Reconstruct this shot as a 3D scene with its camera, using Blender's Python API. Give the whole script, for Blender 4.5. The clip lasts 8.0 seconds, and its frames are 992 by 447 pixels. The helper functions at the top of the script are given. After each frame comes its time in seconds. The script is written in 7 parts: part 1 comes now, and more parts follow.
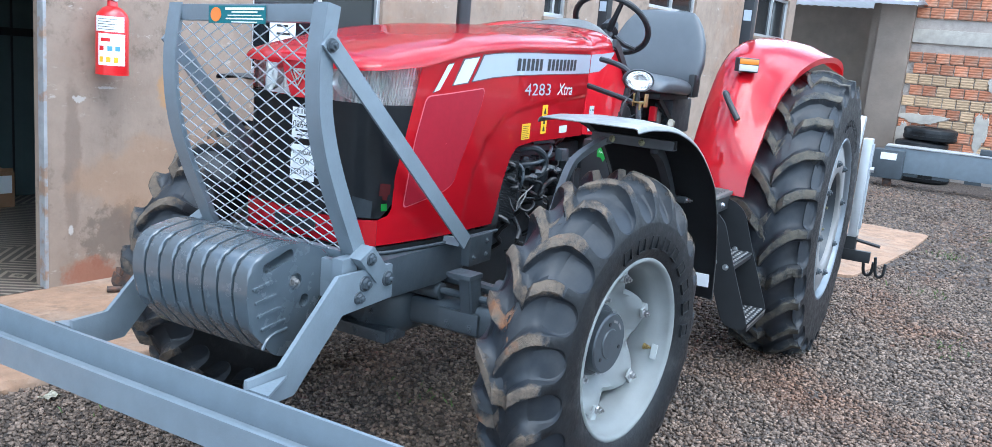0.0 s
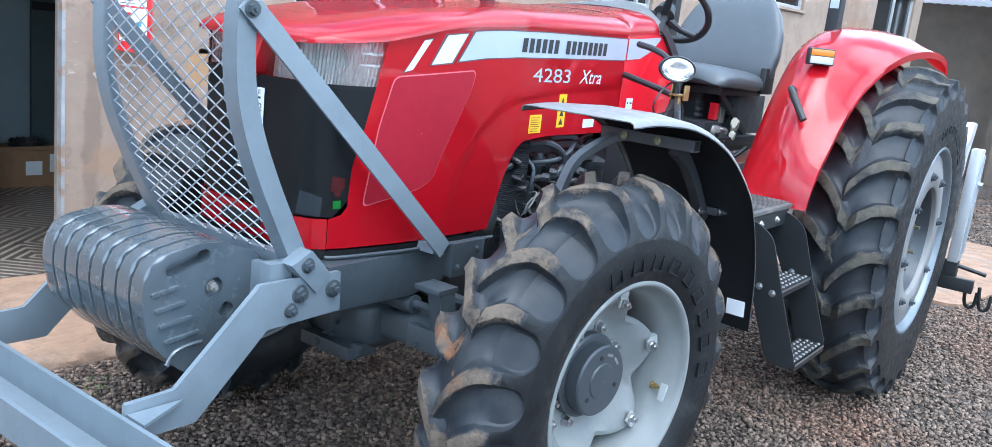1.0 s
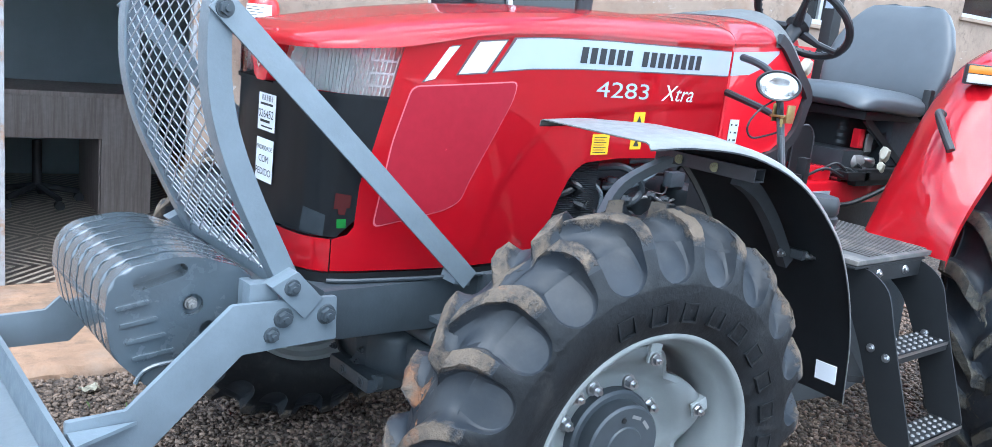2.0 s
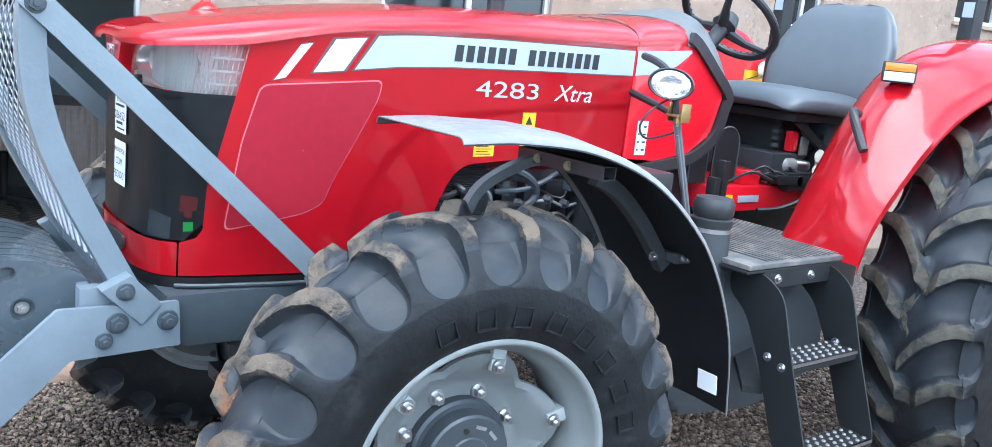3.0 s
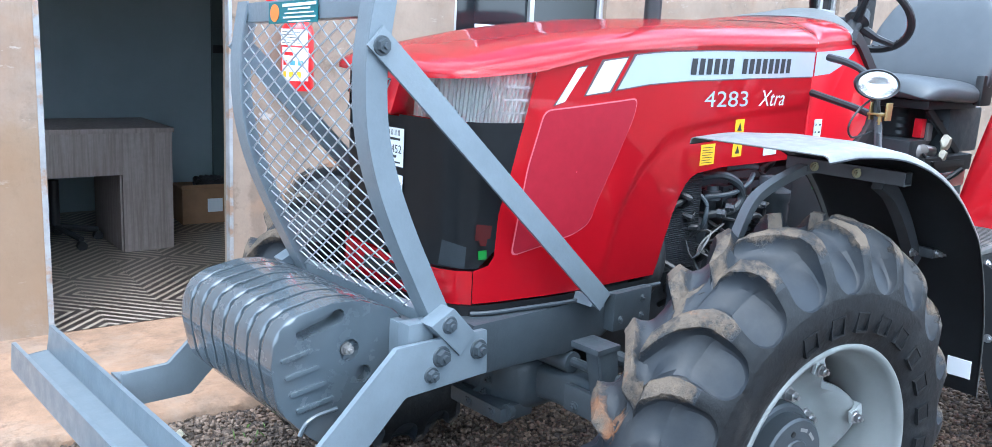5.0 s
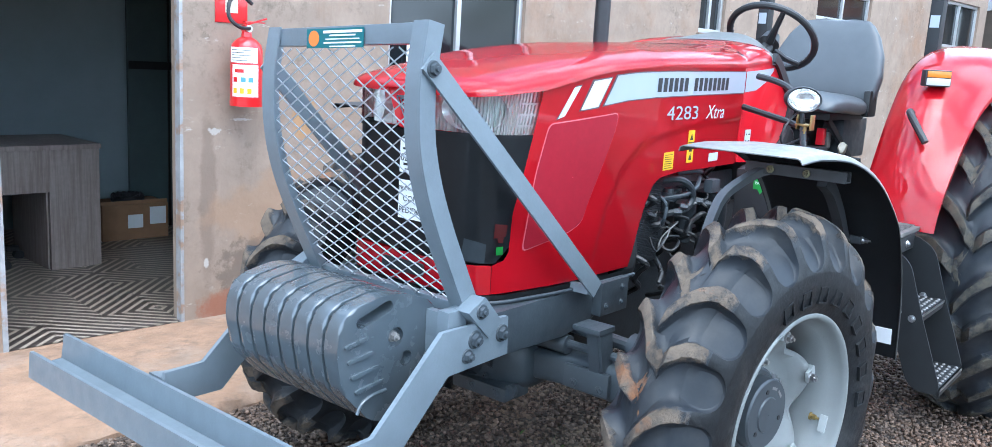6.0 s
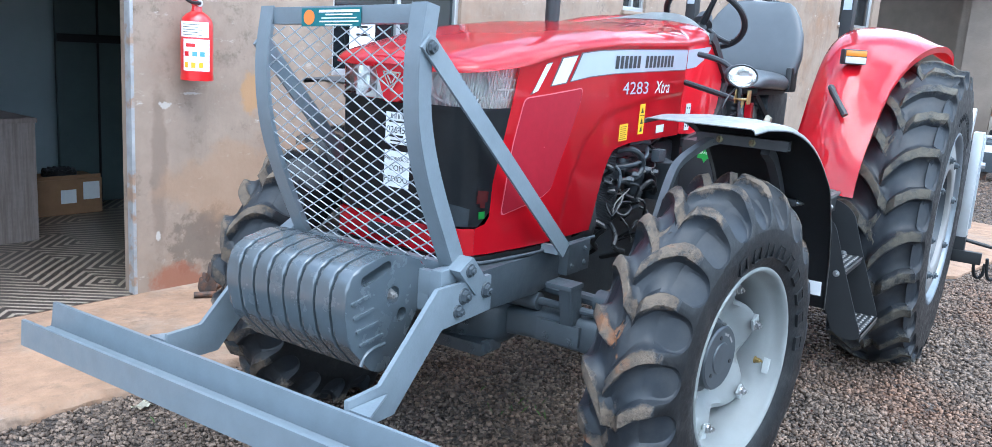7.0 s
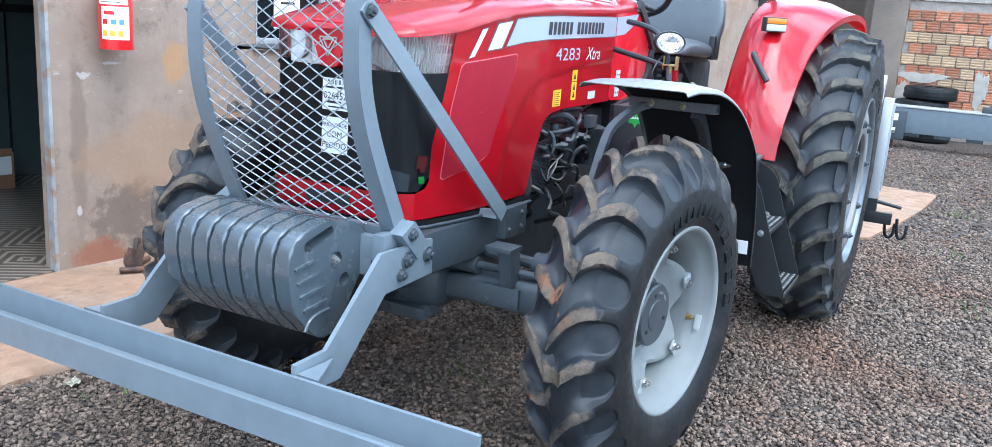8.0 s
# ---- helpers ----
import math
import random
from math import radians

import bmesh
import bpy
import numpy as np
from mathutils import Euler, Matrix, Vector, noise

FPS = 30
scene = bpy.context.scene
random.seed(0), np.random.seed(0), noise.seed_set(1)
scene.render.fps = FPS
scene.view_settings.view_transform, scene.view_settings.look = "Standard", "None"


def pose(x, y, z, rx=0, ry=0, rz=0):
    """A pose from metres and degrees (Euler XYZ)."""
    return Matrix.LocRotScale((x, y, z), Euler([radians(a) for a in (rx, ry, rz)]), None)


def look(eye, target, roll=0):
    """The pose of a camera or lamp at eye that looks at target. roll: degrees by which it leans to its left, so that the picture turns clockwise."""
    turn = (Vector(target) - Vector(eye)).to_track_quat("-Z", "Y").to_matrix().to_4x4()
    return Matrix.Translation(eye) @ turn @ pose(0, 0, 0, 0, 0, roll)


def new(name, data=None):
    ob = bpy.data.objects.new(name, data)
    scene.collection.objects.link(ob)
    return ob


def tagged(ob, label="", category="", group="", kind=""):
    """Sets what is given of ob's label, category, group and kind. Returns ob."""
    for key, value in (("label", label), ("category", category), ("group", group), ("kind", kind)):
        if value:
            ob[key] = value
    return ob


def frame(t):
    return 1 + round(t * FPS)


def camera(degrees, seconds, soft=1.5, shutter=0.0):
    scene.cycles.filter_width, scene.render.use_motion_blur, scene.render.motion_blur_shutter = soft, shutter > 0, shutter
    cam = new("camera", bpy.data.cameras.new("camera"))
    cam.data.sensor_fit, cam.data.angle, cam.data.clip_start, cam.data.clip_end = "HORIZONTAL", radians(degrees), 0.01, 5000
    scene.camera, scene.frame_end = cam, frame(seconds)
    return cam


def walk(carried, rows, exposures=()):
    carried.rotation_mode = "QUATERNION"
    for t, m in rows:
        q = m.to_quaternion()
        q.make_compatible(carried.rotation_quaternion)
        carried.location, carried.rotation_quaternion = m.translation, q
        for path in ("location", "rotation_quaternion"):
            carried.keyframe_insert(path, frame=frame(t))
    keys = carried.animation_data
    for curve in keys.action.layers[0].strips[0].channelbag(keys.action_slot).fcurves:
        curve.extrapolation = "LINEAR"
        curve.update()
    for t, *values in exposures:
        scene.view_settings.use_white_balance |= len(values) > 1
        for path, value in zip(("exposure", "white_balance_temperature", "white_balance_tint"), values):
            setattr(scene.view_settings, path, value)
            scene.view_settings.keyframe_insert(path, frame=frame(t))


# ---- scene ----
cam = camera(58.6, 8.0, 0.8)
PATH = [
    (0, (-2.579, -0.908, 1.527), (-0.854, 0.024, 1.135), 5.2),
    (0.5, (-2.271, -0.909, 1.496), (-0.594, 0.103, 1.095), 5.8),
    (1, (-1.972, -1.004, 1.502), (-0.385, 0.137, 1.078), 6.5),
    (1.2, (-1.876, -1.104, 1.489), (-0.44, 0.219, 1.054), 5.4),
    (2.3, (-1.261, -1.194, 1.512), (0.0, 0.3, 1.093), 6.6),
    (2.5, (-1.173, -1.241, 1.507), (0.088, 0.257, 1.102), 6.4),
    (3, (-1.027, -1.375, 1.507), (0.187, 0.163, 1.107), 6.0),
    (3.5, (-1.123, -1.366, 1.475), (0.083, 0.165, 1.027), 7.2),
    (4, (-1.401, -1.266, 1.484), (-0.209, 0.28, 1.046), 7.5),
    (4.5, (-1.534, -1.069, 1.484), (-0.396, 0.519, 1.052), 5.2),
    (4.7, (-1.595, -0.962, 1.508), (-0.391, 0.577, 1.081), 4.3),
    (5.8, (-2.132, -0.756, 1.528), (-0.618, 0.498, 1.159), 3.3),
    (6, (-2.21, -0.781, 1.525), (-0.679, 0.451, 1.156), 3.4),
    (6.5, (-2.377, -0.8, 1.52), (-0.808, 0.366, 1.101), 3.5),
    (7, (-2.509, -0.741, 1.526), (-0.863, 0.318, 1.114), 3.9),
    (7.5, (-2.564, -0.729, 1.526), (-0.876, 0.262, 1.115), 4.2),
    (8, (-2.566, -0.718, 1.5), (-0.84, 0.183, 1.042), 4.0),
]
walk(cam, [(t, look(eye, target, roll)) for t, eye, target, roll in PATH], [(0, 1.36, 5500, 4), (1.2, 1.48, 5500, 4), (2.5, 1.64, 5550, 4), (4, 1.72, 5550, 4), (6, 1.54, 5500, 4), (8, 1.48, 5500, 4)])

# ---- sky and sun ----
world = bpy.data.worlds.new("sky")
scene.world = world
world.use_nodes = True
wn = world.node_tree
sky = wn.nodes.new("ShaderNodeTexSky")
sky.sky_type = "NISHITA"
sky.sun_disc = False
sky.sun_elevation = radians(66)
sky.sun_rotation = radians(200)
sky.air_density, sky.dust_density, sky.ozone_density = 1.0, 2.5, 1.5
bg = wn.nodes["Background"]
bg.inputs["Strength"].default_value = 0.15
# broken bright cloud over the whole sky
_wc = wn.nodes.new("ShaderNodeTexCoord")
_wz = wn.nodes.new("ShaderNodeTexNoise")
_wz.inputs["Scale"].default_value, _wz.inputs["Detail"].default_value, _wz.inputs["Roughness"].default_value = 2.6, 6, 0.55
wn.links.new(_wc.outputs["Generated"], _wz.inputs["Vector"])
_wr = wn.nodes.new("ShaderNodeMapRange")
_wr.inputs["From Min"].default_value, _wr.inputs["From Max"].default_value = 0.40, 0.62
_wr.inputs["To Max"].default_value = 0.9
wn.links.new(_wz.outputs["Fac"], _wr.inputs["Value"])
_wm = wn.nodes.new("ShaderNodeMix")
_wm.data_type = "RGBA"
wn.links.new(_wr.outputs[0], _wm.inputs[0])
wn.links.new(sky.outputs["Color"], _wm.inputs[6])
_wm.inputs[7].default_value = (12.0, 13.2, 14.6, 1)
wn.links.new(_wm.outputs[2], bg.inputs["Color"])
sun = new("sun", bpy.data.lights.new("sun", "SUN"))
sun.data.energy = 0.9
sun.data.angle = radians(45)
sun.data.color = (1.0, 0.96, 0.9)
sun.matrix_world = look((-2.2, -3.2, 9), (0, 0, 0))


# ---- materials ----
def mat(name, base, rough=0.5, metal=0.0, vary=0.0, vscale=8.0, bump=0.0, bscale=60.0, coat=0.0, alt=None, altscale=3.0, altlo=0.5, althi=0.65, rnd=0.0, isl=0.0, rvar=0.0, spec=0.5, detail=6.0):
    """A surface with a base colour, a fine variation, patches of a second colour and a fine relief, in object space metres."""
    m = bpy.data.materials.new(name)
    m.use_nodes = True
    t = m.node_tree
    p = t.nodes["Principled BSDF"]
    p.inputs["Roughness"].default_value = rough
    p.inputs["Metallic"].default_value = metal
    p.inputs["Coat Weight"].default_value = coat
    p.inputs["Coat Roughness"].default_value = 0.04
    p.inputs["Specular IOR Level"].default_value = spec
    co = t.nodes.new("ShaderNodeTexCoord").outputs["Object"]

    def nz(scale, det=detail, rg=0.6):
        n = t.nodes.new("ShaderNodeTexNoise")
        n.inputs["Scale"].default_value = scale
        n.inputs["Detail"].default_value = det
        n.inputs["Roughness"].default_value = rg
        t.links.new(co, n.inputs["Vector"])
        return n.outputs["Fac"]

    rgb = t.nodes.new("ShaderNodeRGB")
    rgb.outputs[0].default_value = (*base, 1)
    col = rgb.outputs[0]
    if alt:
        r = t.nodes.new("ShaderNodeMapRange")
        r.inputs["From Min"].default_value, r.inputs["From Max"].default_value = altlo, althi
        t.links.new(nz(altscale, 8, 0.65), r.inputs["Value"])
        mx = t.nodes.new("ShaderNodeMix")
        mx.data_type = "RGBA"
        t.links.new(r.outputs[0], mx.inputs[0])
        t.links.new(col, mx.inputs[6])
        mx.inputs[7].default_value = (*alt, 1)
        col = mx.outputs[2]
    if vary or rnd or isl:
        add = None
        if vary:
            r = t.nodes.new("ShaderNodeMapRange")
            r.inputs["From Min"].default_value, r.inputs["From Max"].default_value = 0.3, 0.7
            r.inputs["To Min"].default_value, r.inputs["To Max"].default_value = 1 - vary, 1 + vary
            t.links.new(nz(vscale), r.inputs["Value"])
            add = r.outputs[0]
        if rnd or isl:
            src = t.nodes.new("ShaderNodeObjectInfo").outputs["Random"] if rnd else t.nodes.new("ShaderNodeNewGeometry").outputs["Random Per Island"]
            r2 = t.nodes.new("ShaderNodeMapRange")
            k = rnd or isl
            r2.inputs["To Min"].default_value, r2.inputs["To Max"].default_value = 1 - k, 1 + k
            t.links.new(src, r2.inputs["Value"])
            if add:
                mm = t.nodes.new("ShaderNodeMath")
                mm.operation = "MULTIPLY"
                t.links.new(add, mm.inputs[0])
                t.links.new(r2.outputs[0], mm.inputs[1])
                add = mm.outputs[0]
            else:
                add = r2.outputs[0]
        vm = t.nodes.new("ShaderNodeVectorMath")
        vm.operation = "SCALE"
        t.links.new(col, vm.inputs[0])
        t.links.new(add, vm.inputs["Scale"])
        col = vm.outputs[0]
    t.links.new(col, p.inputs["Base Color"])
    if rvar:
        r = t.nodes.new("ShaderNodeMapRange")
        r.inputs["From Min"].default_value, r.inputs["From Max"].default_value = 0.3, 0.7
        r.inputs["To Min"].default_value, r.inputs["To Max"].default_value = rough - rvar, rough + rvar
        t.links.new(nz(vscale * 1.7), r.inputs["Value"])
        t.links.new(r.outputs[0], p.inputs["Roughness"])
    if bump:
        b = t.nodes.new("ShaderNodeBump")
        b.inputs["Strength"].default_value = 1.0
        b.inputs["Distance"].default_value = bump
        t.links.new(nz(bscale, 5), b.inputs["Height"])
        t.links.new(b.outputs[0], p.inputs["Normal"])
    return m


def overlay(m, colour, scale, lo, hi, mask_scale, mask_lo, mask_hi, stretch=(1, 1, 1), amount=1.0):
    """Patches of another colour over a material, kept to larger areas."""
    t = m.node_tree
    p = t.nodes["Principled BSDF"]
    src = p.inputs["Base Color"].links[0].from_socket
    mp = t.nodes.new("ShaderNodeMapping")
    mp.inputs["Scale"].default_value = stretch
    t.links.new(t.nodes.new("ShaderNodeTexCoord").outputs["Object"], mp.inputs[0])
    f = []
    for sc_, a, b, top in ((scale, lo, hi, amount), (mask_scale, mask_lo, mask_hi, 1.0)):
        n = t.nodes.new("ShaderNodeTexNoise")
        n.inputs["Scale"].default_value = sc_
        n.inputs["Detail"].default_value = 8
        n.inputs["Roughness"].default_value = 0.7
        t.links.new(mp.outputs[0], n.inputs["Vector"])
        r = t.nodes.new("ShaderNodeMapRange")
        r.inputs["From Min"].default_value, r.inputs["From Max"].default_value = a, b
        r.inputs["To Max"].default_value = top
        t.links.new(n.outputs["Fac"], r.inputs["Value"])
        f.append(r.outputs[0])
    k = t.nodes.new("ShaderNodeMath")
    k.operation = "MULTIPLY"
    t.links.new(f[0], k.inputs[0])
    t.links.new(f[1], k.inputs[1])
    mx = t.nodes.new("ShaderNodeMix")
    mx.data_type = "RGBA"
    t.links.new(k.outputs[0], mx.inputs[0])
    t.links.new(src, mx.inputs[6])
    mx.inputs[7].default_value = (*colour, 1)
    t.links.new(mx.outputs[2], p.inputs["Base Color"])


def blotch(m, centre, radii, colour, amount=0.8, scale=7.0, ragged=1.2):
    """One stain with a ragged outline, at a place of its own on a material."""
    t = m.node_tree
    p = t.nodes["Principled BSDF"]
    src = p.inputs["Base Color"].links[0].from_socket
    co = t.nodes.new("ShaderNodeTexCoord").outputs["Object"]
    sub, div, ln = [t.nodes.new("ShaderNodeVectorMath") for _ in range(3)]
    sub.operation, div.operation, ln.operation = "SUBTRACT", "DIVIDE", "LENGTH"
    t.links.new(co, sub.inputs[0])
    sub.inputs[1].default_value = centre
    t.links.new(sub.outputs[0], div.inputs[0])
    div.inputs[1].default_value = radii
    t.links.new(div.outputs[0], ln.inputs[0])
    n = t.nodes.new("ShaderNodeTexNoise")
    n.inputs["Scale"].default_value, n.inputs["Detail"].default_value, n.inputs["Roughness"].default_value = scale, 8, 0.65
    t.links.new(co, n.inputs["Vector"])
    ad = t.nodes.new("ShaderNodeMath")
    ad.operation = "MULTIPLY_ADD"
    ad.inputs[1].default_value = ragged * 2
    t.links.new(n.outputs["Fac"], ad.inputs[0])
    t.links.new(ln.outputs["Value"], ad.inputs[2])
    r = t.nodes.new("ShaderNodeMapRange")
    r.interpolation_type = "SMOOTHSTEP"
    r.inputs["From Min"].default_value, r.inputs["From Max"].default_value = ragged + 0.65, ragged + 1.15
    r.inputs["To Min"].default_value, r.inputs["To Max"].default_value = amount, 0.0
    t.links.new(ad.outputs[0], r.inputs["Value"])
    mx = t.nodes.new("ShaderNodeMix")
    mx.data_type = "RGBA"
    t.links.new(r.outputs[0], mx.inputs[0])
    t.links.new(src, mx.inputs[6])
    mx.inputs[7].default_value = (*colour, 1)
    t.links.new(mx.outputs[2], p.inputs["Base Color"])


RED = mat("red_paint", (0.62, 0.006, 0.018), 0.45, 0.0, 0.03, 3, coat=1.0, spec=0.15)
RED.node_tree.nodes["Principled BSDF"].inputs["Coat IOR"].default_value = 1.75
RED_FLAT = mat("red_mesh_panel", (0.27, 0.008, 0.020), 0.6, 0.0, 0.06, 40, spec=0.2)
GREY = mat("grey_paint", (0.145, 0.175, 0.20), 0.38, 0.0, 0.08, 12, bump=0.0006, bscale=90, rvar=0.1, coat=0.15)
CHASSIS = mat("dark_grey_paint", (0.046, 0.057, 0.067), 0.45, 0.0, 0.15, 10, bump=0.0008, bscale=70, rvar=0.12)
BLACK = mat("black_sheet", (0.0095, 0.0105, 0.012), 0.5, 0.0, 0.15, 20, bump=0.0002, bscale=300)
PLASTIC = mat("black_plastic", (0.02, 0.021, 0.023), 0.45, 0.0, 0.1, 30)
GRILLE = mat("grille_black", (0.017, 0.019, 0.022), 0.3, 0.0, 0.1, 30)
def tread_rubber(name, mud, clay, lo, hi):
    """Rubber of the tread: dusty in the grooves, dry mud where the bars are worn, by the mesh's own wear value."""
    m = mat(name, (0.015, 0.019, 0.025), 0.5, 0.0, 0.25, 9, alt=(0.034, 0.035, 0.037), altscale=11, altlo=0.42, althi=0.72, spec=0.38)
    t = m.node_tree
    p = t.nodes["Principled BSDF"]
    co = t.nodes.new("ShaderNodeTexCoord").outputs["Object"]

    def nz(scale, rg):
        n = t.nodes.new("ShaderNodeTexNoise")
        n.inputs["Scale"].default_value, n.inputs["Detail"].default_value, n.inputs["Roughness"].default_value = scale, 7, rg
        t.links.new(co, n.inputs["Vector"])
        return n.outputs["Fac"]

    def ranged(src, a, b, c=0.0, d=1.0):
        r = t.nodes.new("ShaderNodeMapRange")
        r.inputs["From Min"].default_value, r.inputs["From Max"].default_value = a, b
        r.inputs["To Min"].default_value, r.inputs["To Max"].default_value = c, d
        t.links.new(src, r.inputs["Value"])
        return r.outputs[0]

    def mixed(f, a, b):
        x = t.nodes.new("ShaderNodeMix")
        x.data_type = "RGBA"
        t.links.new(f, x.inputs[0])
        t.links.new(a, x.inputs[6])
        if isinstance(b, tuple):
            x.inputs[7].default_value = (*b, 1)
        else:
            t.links.new(b, x.inputs[7])
        return x.outputs[2]

    at = t.nodes.new("ShaderNodeAttribute")
    at.attribute_name = "wear"
    fine, broad = nz(34, 0.7), nz(9, 0.6)
    k = t.nodes.new("ShaderNodeMath")
    k.operation = "ADD"
    t.links.new(at.outputs["Fac"], k.inputs[0])
    t.links.new(ranged(fine, 0.25, 0.75, -0.42, 0.42), k.inputs[1])
    k2 = t.nodes.new("ShaderNodeMath")
    k2.operation = "ADD"
    t.links.new(k.outputs[0], k2.inputs[0])
    t.links.new(ranged(broad, 0.3, 0.7, -0.30, 0.30), k2.inputs[1])
    f = ranged(k2.outputs[0], lo, hi)
    tone = mixed(ranged(nz(22, 0.65), 0.38, 0.62), mixed(ranged(broad, 0.35, 0.65), p.inputs["Base Color"].links[0].from_socket, mud), mud)
    red = mixed(ranged(nz(5, 0.6), 0.60, 0.70), tone, clay)
    t.links.new(mixed(f, p.inputs["Base Color"].links[0].from_socket, red), p.inputs["Base Color"])
    t.links.new(ranged(f, 0, 1, 0.52, 0.92), p.inputs["Roughness"])
    b = t.nodes.new("ShaderNodeBump")
    b.inputs["Distance"].default_value = 0.005
    h = t.nodes.new("ShaderNodeMath")
    h.operation = "MULTIPLY_ADD"
    t.links.new(f, h.inputs[0])
    t.links.new(nz(70, 0.65), h.inputs[1])
    t.links.new(ranged(broad, 0, 1, 0, 0.25), h.inputs[2])
    t.links.new(h.outputs[0], b.inputs["Height"])
    t.links.new(b.outputs[0], p.inputs["Normal"])
    return m


TREADMUD = tread_rubber("muddy_tread_rubber", (0.140, 0.108, 0.080), (0.25, 0.105, 0.045), 0.56, 0.92)
TREADDUST = tread_rubber("dusty_tread_rubber", (0.100, 0.088, 0.068), (0.105, 0.088, 0.066), 0.54, 0.95)
HUBGREY = mat("hub_grey", (0.050, 0.058, 0.066), 0.4, 0.2, 0.1, 20)
RIMSILVER = mat("rim_silver", (0.36, 0.40, 0.44), 0.35, 0.4, 0.08, 12)
OLIVE = mat("olive_zinc", (0.22, 0.20, 0.12), 0.45, 0.7, 0.15, 60)
RUBBER = mat("tyre_rubber", (0.0065, 0.0075, 0.009), 0.46, 0.0, 0.25, 14, bump=0.0016, bscale=60, alt=(0.034, 0.033, 0.032), altscale=13, altlo=0.55, althi=0.80, rvar=0.16, spec=0.36)
overlay(RUBBER, (0.03, 0.03, 0.03), 40, 0.55, 0.7, 4, 0.5, 0.65, (1, 1, 1), 0.5)
WHEELGREY = mat("wheel_silver_grey", (0.36, 0.38, 0.375), 0.45, 0.0, 0.05, 12, bump=0.0003, bscale=120)
STEEL = mat("bright_steel", (0.55, 0.55, 0.56), 0.3, 1.0, 0.1, 60)
ZINC = mat("zinc_wire", (0.42, 0.45, 0.48), 0.4, 0.6, 0.12, 80)
SEAT = mat("seat_vinyl", (0.078, 0.088, 0.098), 0.40, 0.0, 0.06, 15, bump=0.0004, bscale=250)
WHITE = mat("white_decal", (0.56, 0.62, 0.64), 0.35, 0.0, 0.02, 10, coat=0.6)
SILVER = mat("silver_decal", (0.37, 0.42, 0.48), 0.35, 0.1, 0.03, 10, coat=0.6)
INK = mat("black_ink", (0.015, 0.016, 0.018), 0.5)
YELLOW = mat("yellow_sticker", (0.75, 0.42, 0.01), 0.4, 0.0, 0.03, 20)
PLASTER = mat("wall_plaster", (0.295, 0.222, 0.17), 0.85, 0.0, 0.14, 5, bump=0.004, bscale=18, alt=(0.27, 0.165, 0.105), altscale=1.1, altlo=0.52, althi=0.72)

overlay(PLASTER, (0.12, 0.095, 0.07), 14, 0.50, 0.64, 1.4, 0.50, 0.66, (1, 1, 1), 0.8)
overlay(PLASTER, (0.52, 0.47, 0.42), 9, 0.60, 0.68, 2.2, 0.48, 0.6, (1, 1, 2.5), 0.8)
overlay(PLASTER, (0.20, 0.14, 0.10), 3, 0.52, 0.68, 1.0, 0.45, 0.6, (3.0, 3.0, 0.5), 0.5)
# limewash, rain stains, damp and scuffs on the house front
for c_, r_, col_, am_, sc_, rg_ in (
        ((-0.72, 3.40, 0.55), (0.30, 0.6, 0.50), (0.25, 0.155, 0.085), 0.65, 3.5, 0.9),
        ((-1.14, 3.43, 1.40), (0.28, 0.6, 0.56), (0.40, 0.385, 0.40), 0.7, 4.5, 1.2),
        ((-1.10, 3.43, 0.52), (0.22, 0.6, 0.20), (0.38, 0.30, 0.22), 0.7, 5.0, 0.9),
        ((0.68, 3.26, 0.30), (0.22, 0.5, 0.16), (0.12, 0.09, 0.07), 0.65, 14.0, 1.6),
        ((0.52, 3.28, 0.10), (0.16, 0.5, 0.09), (0.27, 0.10, 0.055), 0.85, 12.0, 0.9),
        ((0.41, 3.29, 0.72), (0.05, 0.5, 0.50), (0.18, 0.13, 0.10), 0.65, 9.0, 0.7),
        ((0.85, 3.24, 0.62), (0.40, 0.5, 0.22), (0.36, 0.22, 0.13), 0.5, 4.0, 0.9),
        ((1.00, 3.22, 1.12), (0.09, 0.5, 0.12), (0.42, 0.22, 0.08), 0.65, 9.0, 0.9),
        ((0.45, 3.28, 1.06), (0.035, 0.5, 0.018), (0.50, 0.46, 0.42), 0.7, 45.0, 1.5),
        ((0.60, 3.27, 1.12), (0.060, 0.5, 0.008), (0.50, 0.46, 0.42), 0.7, 45.0, 1.2),
        ((0.40, 3.29, 0.36), (0.014, 0.5, 0.03), (0.50, 0.46, 0.42), 0.8, 30.0, 0.8)):
    blotch(PLASTER, c_, r_, col_, am_, sc_, rg_)
SLAB = mat("dusty_concrete", (0.30, 0.185, 0.118), 0.9, 0.0, 0.24, 7, bump=0.008, bscale=30, alt=(0.27, 0.215, 0.17), altscale=1.7, altlo=0.5, althi=0.7)
overlay(SLAB, (0.15, 0.10, 0.07), 11, 0.50, 0.64, 1.6, 0.42, 0.58, (1, 1, 1), 0.85)
overlay(SLAB, (0.46, 0.38, 0.31), 5, 0.55, 0.7, 1.8, 0.48, 0.62, (1, 1, 1), 0.6)
GRAVEL = mat("gravel_stone", (0.142, 0.104, 0.079), 0.85, 0.0, 0.25, 60, isl=0.7, alt=(0.15, 0.085, 0.055), altscale=0.8, altlo=0.5, althi=0.7)
SOIL = mat("gravel_bed", (0.085, 0.066, 0.055), 0.95, 0.0, 0.35, 40, bump=0.01, bscale=55, alt=(0.20, 0.10, 0.06), altscale=0.9, altlo=0.58, althi=0.75)
